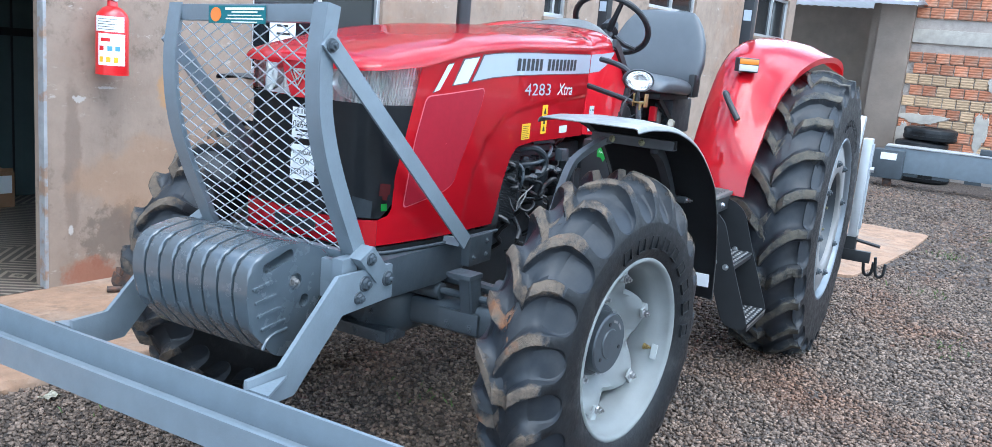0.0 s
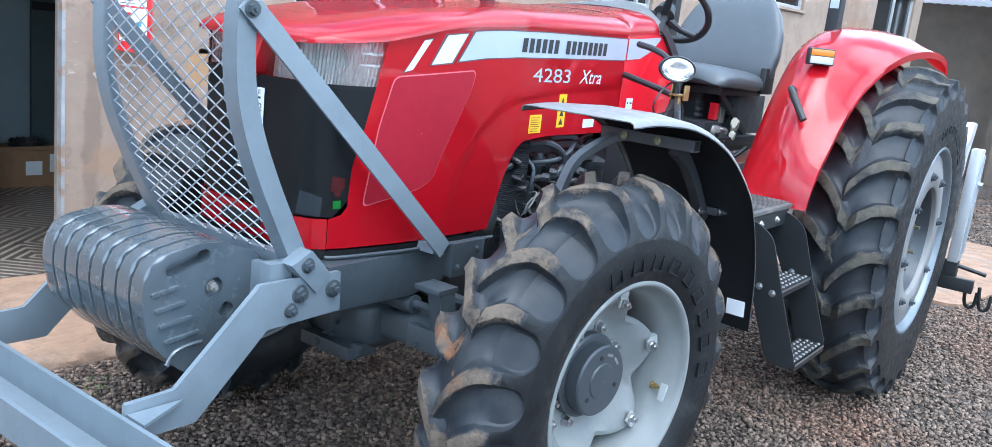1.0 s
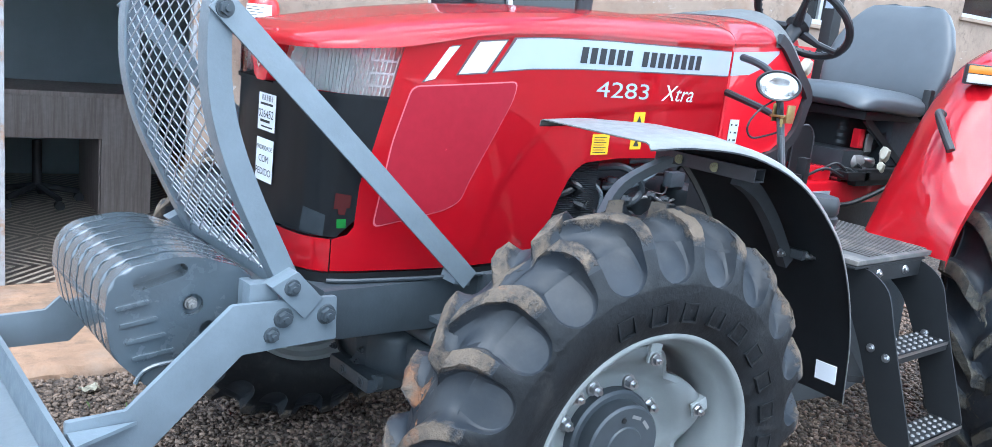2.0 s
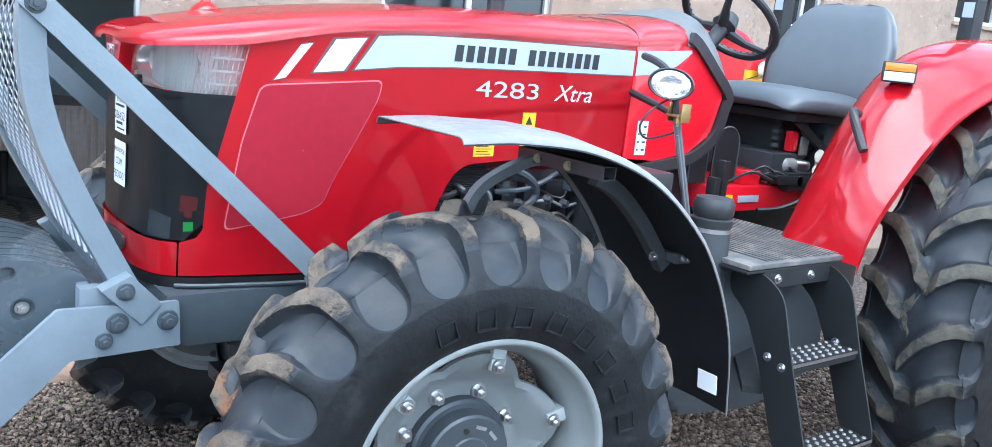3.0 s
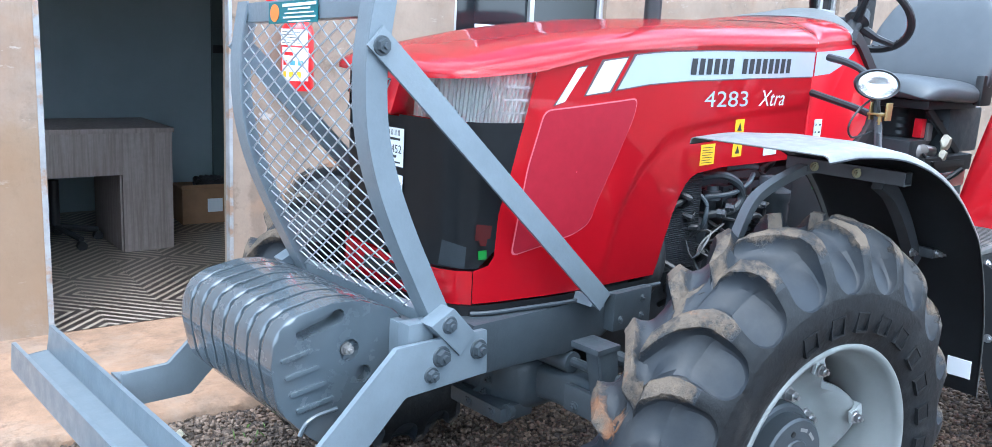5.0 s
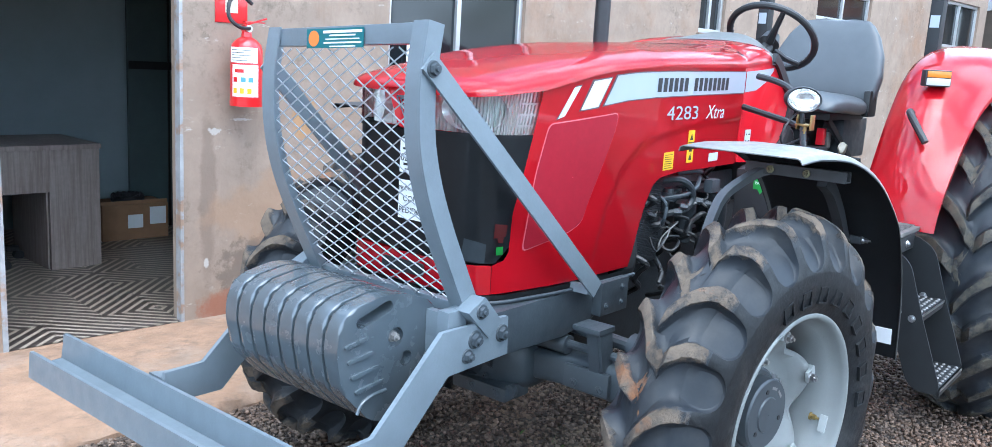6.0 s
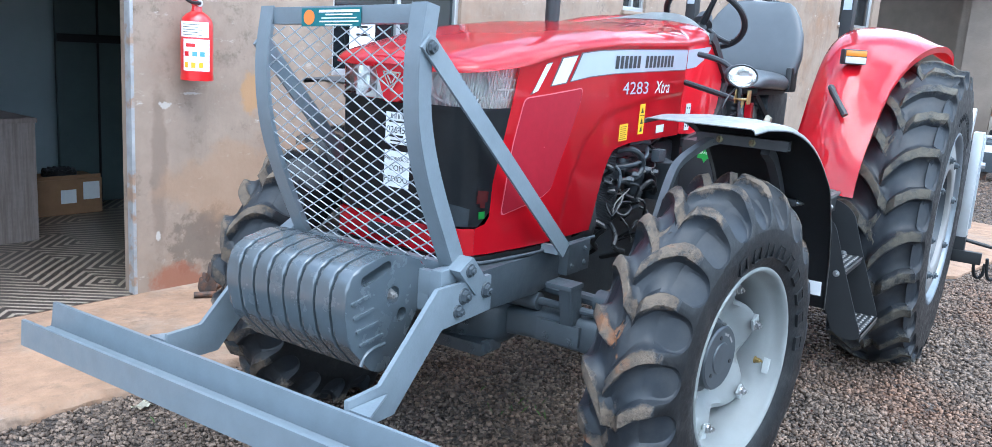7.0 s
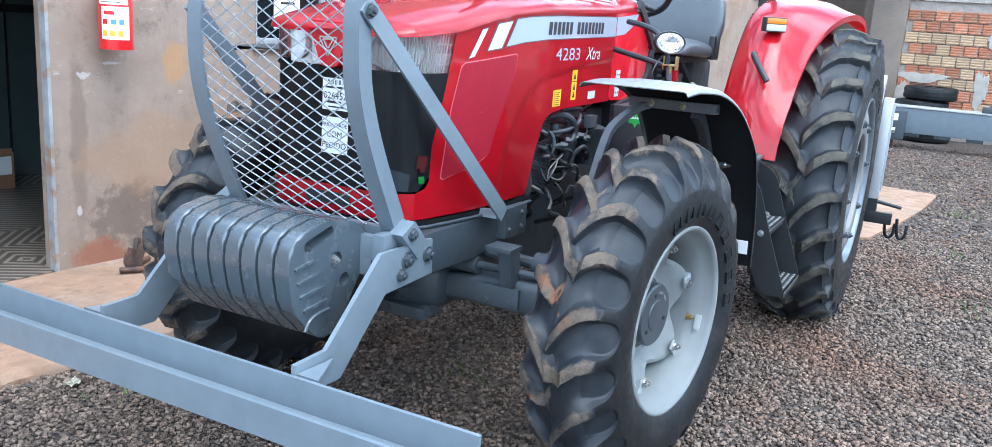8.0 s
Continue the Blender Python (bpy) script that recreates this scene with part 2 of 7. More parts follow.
# stones drawn into the bed as well, for the parts of the yard where none lie loose
_st = SOIL.node_tree
_sp = _st.nodes["Principled BSDF"]
_vc = _st.nodes.new("ShaderNodeTexCoord")
_vo = _st.nodes.new("ShaderNodeTexVoronoi")
_vo.inputs["Scale"].default_value = 48
_st.links.new(_vc.outputs["Object"], _vo.inputs["Vector"])
_sv = _st.nodes.new("ShaderNodeSeparateColor")
_st.links.new(_vo.outputs["Color"], _sv.inputs[0])
_vr = _st.nodes.new("ShaderNodeMapRange")
_vr.inputs["To Min"].default_value, _vr.inputs["To Max"].default_value = 0.55, 1.6
_st.links.new(_sv.outputs[0], _vr.inputs["Value"])
_vs = _st.nodes.new("ShaderNodeVectorMath")
_vs.operation = "SCALE"
_st.links.new(_sp.inputs["Base Color"].links[0].from_socket, _vs.inputs[0])
_st.links.new(_vr.outputs[0], _vs.inputs["Scale"])
_st.links.new(_vs.outputs[0], _sp.inputs["Base Color"])
_vb = _st.nodes.new("ShaderNodeBump")
_vb.invert = True
_vb.inputs["Distance"].default_value = 0.03
_st.links.new(_vo.outputs["Distance"], _vb.inputs["Height"])
_st.links.new(_vb.outputs[0], _sp.inputs["Normal"])
INNER = mat("room_paint", (0.42, 0.50, 0.53), 0.7, 0.0, 0.06, 3)

GROUT = mat("floor_tile", (0.30, 0.25, 0.20), 0.35)
FRAME = mat("door_frame_paint", (0.31, 0.31, 0.315), 0.55, 0.0, 0.2, 12, alt=(0.30, 0.20, 0.14), altscale=9, altlo=0.52, althi=0.62)
DARKDOOR = mat("dark_green_paint", (0.075, 0.105, 0.105), 0.5, 0.0, 0.1, 6)
ALU = mat("aluminium", (0.60, 0.61, 0.62), 0.4, 0.7, 0.05, 10)
DARKGLASS = mat("dark_glass", (0.012, 0.015, 0.018), 0.06)
PAPER = mat("paper", (0.78, 0.80, 0.82), 0.7, 0.0, 0.02, 20)
CEMENT = mat("cement_render", (0.215, 0.17, 0.135), 0.9, 0.0, 0.14, 3, bump=0.003, bscale=30, alt=(0.22, 0.17, 0.13), altscale=0.8, altlo=0.5, althi=0.7)
MORTAR = mat("mortar", (0.36, 0.31, 0.27), 0.95, 0.0, 0.15, 12, bump=0.006, bscale=40)
EDGEGLINT = mat("panel_edge_glint", (0.60, 0.12, 0.15), 0.4)
STRIPEDARK = mat("stripe_border", (0.10, 0.05, 0.06), 0.4)
REFLECT = mat("lamp_reflector", (0.93, 0.93, 0.93), 0.12, 0.95, 0.1, 120, bump=0.002, bscale=90)
CHROME = mat("chrome", (0.85, 0.85, 0.86), 0.07, 1.0)
MAT = mat("worn_footplate", (0.10, 0.098, 0.094), 0.6, 0.1, 0.3, 14, alt=(0.20, 0.175, 0.15), altscale=7, altlo=0.5, althi=0.7)
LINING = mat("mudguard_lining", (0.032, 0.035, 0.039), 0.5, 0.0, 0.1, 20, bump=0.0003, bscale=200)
TANK = mat("moulded_plastic", (0.028, 0.032, 0.036), 0.55, 0.0, 0.08, 20, bump=0.0005, bscale=200)
BRASS = mat("yellow_zinc", (0.42, 0.31, 0.13), 0.35, 0.9, 0.12, 60)
SILVERGREY = mat("disc_grey", (0.21, 0.205, 0.20), 0.5, 0.2, 0.08, 12)
TEAL = mat("teal_sign", (0.01, 0.13, 0.15), 0.35)
ORANGE = mat("orange_sign", (0.75, 0.20, 0.04), 0.4)
ENGINE = mat("engine_grey", (0.026, 0.031, 0.036), 0.5, 0.1, 0.2, 18, bump=0.001, bscale=80)
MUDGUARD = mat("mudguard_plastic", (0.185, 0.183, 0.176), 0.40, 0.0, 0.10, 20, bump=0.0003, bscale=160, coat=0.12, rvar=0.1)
LAMPBOWL = mat("lamp_bowl_chrome", (0.95, 0.95, 0.95), 0.16, 0.6, 0.03, 60)
LAMPBACK = mat("lamp_housing_chrome", (0.95, 0.96, 0.95), 0.12, 0.55, 0.05, 30, bump=0.0015, bscale=25)
AMBER = mat("amber_lens", (0.62, 0.20, 0.02), 0.15, coat=0.5)
CLEARLENS = mat("clear_lens", (0.48, 0.48, 0.47), 0.15, coat=0.5)
WRAP = mat("plastic_film", (0.55, 0.52, 0.42), 0.35, 0.0, 0.15, 40)
WIRE = mat("painted_mesh", (0.36, 0.39, 0.42), 0.32, 0.3, 0.12, 60)
WOOD = mat("grey_oak_board", (0.32, 0.265, 0.24), 0.5, 0.0, 0.10, 30)
overlay(WOOD, (0.20, 0.16, 0.142), 9, 0.42, 0.62, 2, 0.2, 0.4, (5, 5, 0.25), 0.8)
CARD = mat("cardboard", (0.30, 0.17, 0.09), 0.85, 0.0, 0.1, 12)
EXTRED = mat("extinguisher_red", (0.60, 0.012, 0.015), 0.3, coat=0.6)
BRICKORANGE = mat("clay_brick_orange", (0.40, 0.155, 0.080), 0.85, 0.0, 0.18, 16, bump=0.002, bscale=70, rnd=0.30, alt=(0.36, 0.25, 0.18), altscale=2.2, altlo=0.52, althi=0.72)
BRICKCREAM = mat("clay_brick_cream", (0.44, 0.30, 0.18), 0.85, 0.0, 0.16, 16, bump=0.002, bscale=70, rnd=0.22)
RUST = mat("rusty_iron", (0.06, 0.045, 0.04), 0.7, 0.3, 0.3, 20, alt=(0.16, 0.07, 0.035), altscale=14, altlo=0.45, althi=0.65)
GRASS = mat("grass_blade", (0.07, 0.12, 0.025), 0.6, 0.0, 0.1, 5, isl=0.4)
BLUE = mat("blue_pole", (0.10, 0.30, 0.42), 0.5)
COWL = mat("grained_plastic", (0.27, 0.28, 0.28), 0.45, 0.0, 0.1, 30, bump=0.001, bscale=220)
CASTGREY = mat("cast_grey_gloss", (0.070, 0.087, 0.101), 0.24, 0.0, 0.1, 9, bump=0.0007, bscale=55, coat=0.8, rvar=0.08)
DULLRED = mat("dull_red_plastic", (0.10, 0.008, 0.008), 0.5)
GREENTAG = mat("green_tag", (0.03, 0.28, 0.04), 0.5)
BRACKET = mat("bracket_grey", (0.055, 0.058, 0.063), 0.4, 0.2, 0.12, 25)
STRAP = mat("strap_grey_paint", (0.12, 0.13, 0.138), 0.4, 0.0, 0.12, 20)
BEAM = mat("pale_mortar", (0.40, 0.36, 0.31), 0.92, 0.0, 0.15, 8, bump=0.004, bscale=30)
LENS = bpy.data.materials.new("clear_lens_sheet")
LENS.use_nodes = True
_lt = LENS.node_tree
_lt.nodes.remove(_lt.nodes["Principled BSDF"])
_tr, _gl, _mx, _fr = [_lt.nodes.new(n) for n in ("ShaderNodeBsdfTransparent", "ShaderNodeBsdfGlossy", "ShaderNodeMixShader", "ShaderNodeFresnel")]
_gl.inputs["Roughness"].default_value = 0.03
_tr.inputs["Color"].default_value = (0.95, 0.97, 0.97, 1)
_fr.inputs["IOR"].default_value = 1.45
_lt.links.new(_fr.outputs[0], _mx.inputs[0])
_lt.links.new(_tr.outputs[0], _mx.inputs[1])
_lt.links.new(_gl.outputs[0], _mx.inputs[2])
_lt.links.new(_mx.outputs[0], _lt.nodes["Material Output"].inputs["Surface"])
GLASS = bpy.data.materials.new("lamp_glass")
GLASS.use_nodes = True
_p = GLASS.node_tree.nodes["Principled BSDF"]
_p.inputs["Base Color"].default_value = (0.95, 0.97, 0.98, 1)
_p.inputs["Roughness"].default_value = 0.02
_p.inputs["Transmission Weight"].default_value = 1.0
_p.inputs["IOR"].default_value = 1.2


TILE = bpy.data.materials.new("striped_tile")
TILE.use_nodes = True
_t = TILE.node_tree
_b = _t.nodes["Principled BSDF"]
_b.inputs["Roughness"].default_value = 0.28
_c = _t.nodes.new("ShaderNodeTexCoord")
_s = _t.nodes.new("ShaderNodeSeparateXYZ")
_t.links.new(_c.outputs["Object"], _s.inputs[0])
_a = _t.nodes.new("ShaderNodeMath")
_a.operation = "PINGPONG"
_a.inputs[1].default_value = 0.026
_t.links.new(_s.outputs["X"], _a.inputs[0])
_r = _t.nodes.new("ShaderNodeValToRGB")
_r.color_ramp.interpolation = "CONSTANT"
_r.color_ramp.elements[0].color = (0.055, 0.042, 0.036, 1)
_r.color_ramp.elements[1].position = 0.0135
_r.color_ramp.elements[1].color = (0.38, 0.32, 0.255, 1)
_t.links.new(_a.outputs[0], _r.inputs[0])
_t.links.new(_r.outputs[0], _b.inputs["Base Color"])


# ---- mesh helpers ----
def thing(name, loc, label, category, group="", kind="", rz=0.0):
    ob = new(name)
    ob.empty_display_size = 0.1
    ob.matrix_basis = pose(*loc, 0, 0, rz)
    return tagged(ob, label, category, group, kind)


def smooth(me, angle=35):
    me.shade_smooth()
    me.set_sharp_from_angle(angle=radians(angle))


def part(name, bm, material, parent=None, label="", angle=35, flat=False):
    """Links a bmesh as one mesh object under a thing or a part."""
    bmesh.ops.recalc_face_normals(bm, faces=bm.faces)
    me = bpy.data.meshes.new(name)
    bm.to_mesh(me)
    bm.free()
    for m in material if isinstance(material, (list, tuple)) else [material]:
        me.materials.append(m)
    if not flat:
        smooth(me, angle)
    ob = new(name, me)
    if parent:
        ob.parent = parent
    if label:
        ob["label"] = label
    return ob


def box(bm, x0, x1, y0, y1, z0, z1, bev=0.0, seg=2, m=None):
    r = bmesh.ops.create_cube(bm, size=1.0)
    bmesh.ops.scale(bm, vec=(x1 - x0, y1 - y0, z1 - z0), verts=r["verts"])
    bmesh.ops.translate(bm, vec=((x0 + x1) / 2, (y0 + y1) / 2, (z0 + z1) / 2), verts=r["verts"])
    vs = r["verts"]
    if bev:
        es = list({e for v in vs for e in v.link_edges})
        b = bmesh.ops.bevel(bm, geom=es, offset=bev, segments=seg, affect="EDGES", profile=0.7)
        vs = list({v for v in b["verts"]} | {v for v in vs if v.is_valid})
    if m is not None:
        bmesh.ops.transform(bm, matrix=m, verts=vs)
    return bm


def one_box(*a, **k):
    return box(bmesh.new(), *a, **k)


def prism(bm, pts, y0, y1, bev=0.0, seg=2, m=None):
    """An outline in x, z drawn out along y."""
    a = [bm.verts.new((x, y0, z)) for x, z in pts]
    b = [bm.verts.new((x, y1, z)) for x, z in pts]
    n = len(pts)
    bm.faces.new(a)
    bm.faces.new(b[::-1])
    for i in range(n):
        bm.faces.new((a[i], b[i], b[(i + 1) % n], a[(i + 1) % n]))
    vs = a + b
    if bev:
        es = [e for e in {e for v in vs for e in v.link_edges} if abs(e.verts[0].co.y - e.verts[1].co.y) < 1e-6]
        r = bmesh.ops.bevel(bm, geom=es, offset=bev, segments=seg, affect="EDGES", profile=0.7)
        vs = list({v for v in r["verts"]} | {v for v in vs if v.is_valid})
    if m is not None:
        bmesh.ops.transform(bm, matrix=m, verts=vs)
    return bm


def rounded(pts, r, n=4):
    """An outline with its corners rounded off."""
    out = []
    k = len(pts)
    for i in range(k):
        p, a, b = Vector(pts[i]), Vector(pts[i - 1]), Vector(pts[(i + 1) % k])
        rr = min(r, (a - p).length * 0.45, (b - p).length * 0.45)
        s, e = p + (a - p).normalized() * rr, p + (b - p).normalized() * rr
        for j in range(n + 1):
            t = j / n
            out.append(tuple((1 - t) ** 2 * s + 2 * t * (1 - t) * p + t * t * e))
    return out


def grid(bm, rows, close_u=False, close_v=False, flip=False):
    """A sheet of quads from rows of points."""
    vs = [[bm.verts.new(p) for p in row] for row in rows]
    nu, nv = len(vs), len(vs[0])
    for i in range(nu if close_u else nu - 1):
        for j in range(nv if close_v else nv - 1):
            q = (vs[i][j], vs[(i + 1) % nu][j], vs[(i + 1) % nu][(j + 1) % nv], vs[i][(j + 1) % nv])
            if len(set(q)) == 4:
                bm.faces.new(q[::-1] if flip else q)
    return vs


def thicken(bm, d):
    r = bmesh.ops.solidify(bm, geom=bm.faces[:], thickness=d)
    return bm


def lathe(bm, prof, seg=48, m=None, cap=False):
    """A profile of (y, r) turned about the y axis."""
    rows = [[(r * math.cos(2 * math.pi * i / seg), y, r * math.sin(2 * math.pi * i / seg)) for y, r in prof] for i in range(seg)]
    vs = grid(bm, rows, close_u=True)
    if cap:
        bm.faces.new([v[0] for v in vs][::-1])
        bm.faces.new([v[-1] for v in vs])
    if m is not None:
        bmesh.ops.transform(bm, matrix=m, verts=[v for r in vs for v in r])
    return bm


def tube(bm, pts, r, seg=10, cap=True):
    """A round bar along a line of points; r may be a list."""
    P = [Vector(p) for p in pts]
    rows = []
    up = Vector((0.13, 0.31, 0.94))
    for i, p in enumerate(P):
        d = (P[min(i + 1, len(P) - 1)] - P[max(i - 1, 0)]).normalized()
        a = d.cross(up).normalized()
        b = d.cross(a)
        rr = r[i] if isinstance(r, (list, tuple)) else r
        rows.append([tuple(p + rr * (a * math.cos(2 * math.pi * k / seg) + b * math.sin(2 * math.pi * k / seg))) for k in range(seg)])
    vs = grid(bm, rows, close_v=True)
    if cap:
        bm.faces.new(vs[0])
        bm.faces.new(vs[-1][::-1])
    return bm


def curve_pts(pts, n=8):
    """A smooth line through points (Catmull-Rom)."""
    P = [Vector(p) for p in pts]
    P = [2 * P[0] - P[1]] + P + [2 * P[-1] - P[-2]]
    out = []
    for i in range(1, len(P) - 2):
        for j in range(n):
            t = j / n
            out.append(0.5 * ((2 * P[i]) + (P[i + 1] - P[i - 1]) * t + (2 * P[i - 1] - 5 * P[i] + 4 * P[i + 1] - P[i + 2]) * t * t + (3 * P[i] - P[i - 1] - 3 * P[i + 1] + P[i + 2]) * t ** 3))
    out.append(P[-2])
    return out


def flatbar(bm, pts, wide, thick, side=(0, 1, 0)):
    """A flat bar along points: wide across in the plane, thick along side."""
    P = [Vector(p) for p in pts]
    s = Vector(side).normalized()
    rows = []
    for i, p in enumerate(P):
        d = (P[min(i + 1, len(P) - 1)] - P[max(i - 1, 0)]).normalized()
        a = d.cross(s).normalized()
        rows.append([tuple(p + a * wide / 2 * u + s * thick / 2 * v) for u, v in ((-1, -1), (1, -1), (1, 1), (-1, 1))])
    vs = grid(bm, rows, close_v=True)
    bm.faces.new(vs[0])
    bm.faces.new(vs[-1][::-1])
    return bm


def bolt(bm, p, r=0.016, h=0.012, axis=(0, -1, 0)):
    """A hexagon head with a washer, facing along axis."""
    q = Vector((0, 0, 1)).rotation_difference(Vector(axis)).to_matrix().to_4x4()
    m = Matrix.Translation(p) @ q
    for rad, z0, z1, seg in ((r * 1.35, 0, h * 0.25, 16), (r, h * 0.25, h, 6), (r * 0.45, h, h * 1.5, 10)):
        c = bmesh.ops.create_cone(bm, cap_ends=True, segments=seg, radius1=rad, radius2=rad * 0.94, depth=z1 - z0)
        bmesh.ops.transform(bm, matrix=m @ Matrix.Translation((0, 0, (z0 + z1) / 2)), verts=c["verts"])
    return bm


def lerp(x, xs, ys):
    return float(np.interp(x, xs, ys))


def text_bm(body, size, align="LEFT", shear=0.0, depth=0.0):
    """Built-in letters as a flat mesh in x, z facing -y."""
    cu = bpy.data.curves.new("letters", "FONT")
    cu.body, cu.size, cu.align_x, cu.shear = body, size, align, shear
    ob = bpy.data.objects.new("letters", cu)
    scene.collection.objects.link(ob)
    me = bpy.data.meshes.new_from_object(ob.evaluated_get(bpy.context.evaluated_depsgraph_get()))
    bm = bmesh.new()
    bm.from_mesh(me)
    bpy.data.objects.remove(ob)
    bpy.data.curves.remove(cu)
    bpy.data.meshes.remove(me)
    bmesh.ops.transform(bm, matrix=pose(0, 0, 0, 90, 0, 0), verts=bm.verts)
    return bm


# ---- ground, slab, building ----
bm = bmesh.new()
xs = [-300, -60, -12, -6, -3, 0, 3, 6, 9, 12, 16, 60, 300]
grid(bm, [[(x, y, 0.0) for y in (-300, -60, -12, -6, -3, 0, 3, 6, 12, 60, 300)] for x in xs])
tagged(part("ground", bm, SOIL), "dark gravel yard with dusty reddish patches", "ground", kind="structure")

WALL_X, WALL_Y, WALL_A = 0.27, 3.30, -6.0
WALL_M = pose(WALL_X, WALL_Y, 0, 0, 0, WALL_A)


def wall_box(bm, u0, u1, v0, v1, z0, z1, bev=0.0):
    """u along the house front from the door's right jamb, v into the house."""
    return box(bm, u0, u1, v0, v1, z0, z1, bev, m=WALL_M)


DOOR_W = 0.865
# openings in the front: u from, u to, z from, z to
WINDOWS = [(1.30, 2.47, 1.225, 2.6), (4.62, 5.02, 1.835, 2.45), (6.75, 8.05, 2.10, 2.42), (10.2, 11.6, 2.0, 2.60)]
bm = bmesh.new()
wall_box(bm, -9, -DOOR_W, 0, 0.11, 0, 3.2)
wall_box(bm, -DOOR_W, 0, 0, 0.11, 2.15, 3.2)
u = 0.0
for u0, u1, z0, z1 in WINDOWS:
    wall_box(bm, u, u0, 0, 0.11, 0, 3.2)
    wall_box(bm, u0, u1, 0, 0.11, 0, z0)
    wall_box(bm, u0, u1, 0, 0.11, z1, 3.2)
    u = u1
wall_box(bm, u, 11.9, 0, 0.11, 0, 3.2)
tagged(part("wall_front", bm, PLASTER), "stained beige plaster house front", "wall", kind="structure")
bm = bmesh.new()
wall_box(bm, -5, 11.75, 2.80, 2.95, 0, 3.2)
wall_box(bm, 2.62, 2.77, 0.11, 2.80, 0, 3.2)
wall_box(bm, -5, -4.85, 0.11, 2.80, 0, 3.2)
wall_box(bm, 11.75, 11.9, 0.11, 2.95, 0, 3.2)
room = tagged(part("wall_room", bm, INNER), "dull blue-green painted room walls", "wall", kind="structure")
bm = bmesh.new()
wall_box(bm, -9, 11.9, 0, 2.95, 3.2, 3.3)
tagged(part("ceiling", bm, INNER), "plain room ceiling", "ceiling", kind="structure")
bm = bmesh.new()
wall_box(bm, -4.85, 11.75, 0.0, 2.80, 0.0, 0.050)
floor = tagged(part("floor", bm, GROUT), "tile floor with a woven stripe pattern in brown and cream", "floor", kind="structure")
bm = bmesh.new()
rng = random.Random(21)
rows = []
drift = 0.0
for k in range(276):
    u = -9 + 0.04 * k
    drift = drift * 0.88 + rng.uniform(-0.012, 0.012)
    e = -1.10 + drift
    rows.append([tuple(WALL_M @ Vector(p)) for p in ((u, e + rng.uniform(-0.006, 0.006), -0.05), (u, e + rng.uniform(-0.004, 0.004), 0.022 + rng.uniform(-0.006, 0.006)), (u, e + 0.012 + rng.uniform(0, 0.01), 0.046 + rng.uniform(-0.003, 0.003)), (u, e + 0.045, 0.055), (u, -0.55, 0.056), (u, 0.0, 0.055), (u, 0.0, -0.05))])
grid(bm, rows, close_v=True)
bm.faces.new([bm.verts[i] for i in range(7)] if bm.verts.ensure_lookup_table() is None else [])
tagged(part("pavement", bm, SLAB), "dusty orange concrete walkway with worn edge", "pavement", kind="structure")

# door frame and sill
bm = bmesh.new()
wall_box(bm, -DOOR_W - 0.002, -DOOR_W + 0.022, -0.006, 0.05, 0.05, 2.15, 0.002)
wall_box(bm, -0.012, 0.006, -0.006, 0.05, 0.05, 2.15, 0.002)
wall_box(bm, -DOOR_W + 0.022, -0.012, -0.006, 0.05, 2.12, 2.15, 0.002)
tagged(part("trim", bm, FRAME), "chipped pale grey metal door frame", "door frame", kind="structure")

# room door standing against the side wall, beyond the desk
bm = bmesh.new()
wall_box(bm, 0.72, 2.62, 2.40, 2.44, 0.05, 3.2, 0.004)
tagged(part("wall_partition", bm, DARKDOOR), "dark green inner partition panel", "wall", kind="structure")

bm = bmesh.new()
wall_box(bm, 0.72, 2.62, 2.385, 2.40, 1.28, 1.34, 0.002)
wall_box(bm, 1.02, 1.035, 2.390, 2.40, 0.05, 1.28)
wall_box(bm, 1.02, 1.035, 2.390, 2.40, 1.34, 3.2)
tagged(part("trim", bm, BLACK), "dark rail and joint on the inner partition", "trim", kind="structure")

# windows in the front
for k, (u0, u1, z0, z1) in enumerate(WINDOWS):
    w = thing("window_%d" % (k + 1), (0, 0, 0), "aluminium sliding window with dark glass" if k else "dark barred window with white notice behind", "window", kind="structure")
    w.matrix_basis = WALL_M
    bm = bmesh.new()
    for a0, a1, c0, c1 in ((u0, u1, z0, z0 + 0.04), (u0, u1, z1 - 0.04, z1), (u0, u0 + 0.035, z0 + 0.04, z1 - 0.04), (u1 - 0.035, u1, z0 + 0.04, z1 - 0.04), ((u0 + u1) / 2 - 0.018, (u0 + u1) / 2 + 0.018, z0 + 0.04, z1 - 0.04)):
        box(bm, a0, a1, 0.03, 0.085, c0, c1, 0.003)
    part("window_frame", bm, ALU, w)
    for s in (0, 1):
        a = u0 + 0.035 + s * (u1 - u0 - 0.035) / 2
        part("pane", one_box(a, a + (u1 - u0) / 2 - 0.053, 0.055, 0.060, z0 + 0.04, z1 - 0.04), DARKGLASS, w)
    part("window_sill", one_box(u0 - 0.03, u1 + 0.03, -0.03, 0.03, z0 - 0.03, z0, 0.004), PLASTER, w)
sheet = tagged(part("notice", one_box(0, 0.215, 0, 0.002, 0, 0.26), PAPER), "white printed paper notice on the window", "notice")
sheet.matrix_basis = WALL_M @ pose(1.465, 0.03, 1.325)
for k in range(2):
    part("print", one_box(0.055, 0.15 + 0.02 * (k % 2), -0.001, -0.0004, 0.20 - 0.05 * k, 0.215 - 0.05 * k), INK, sheet)

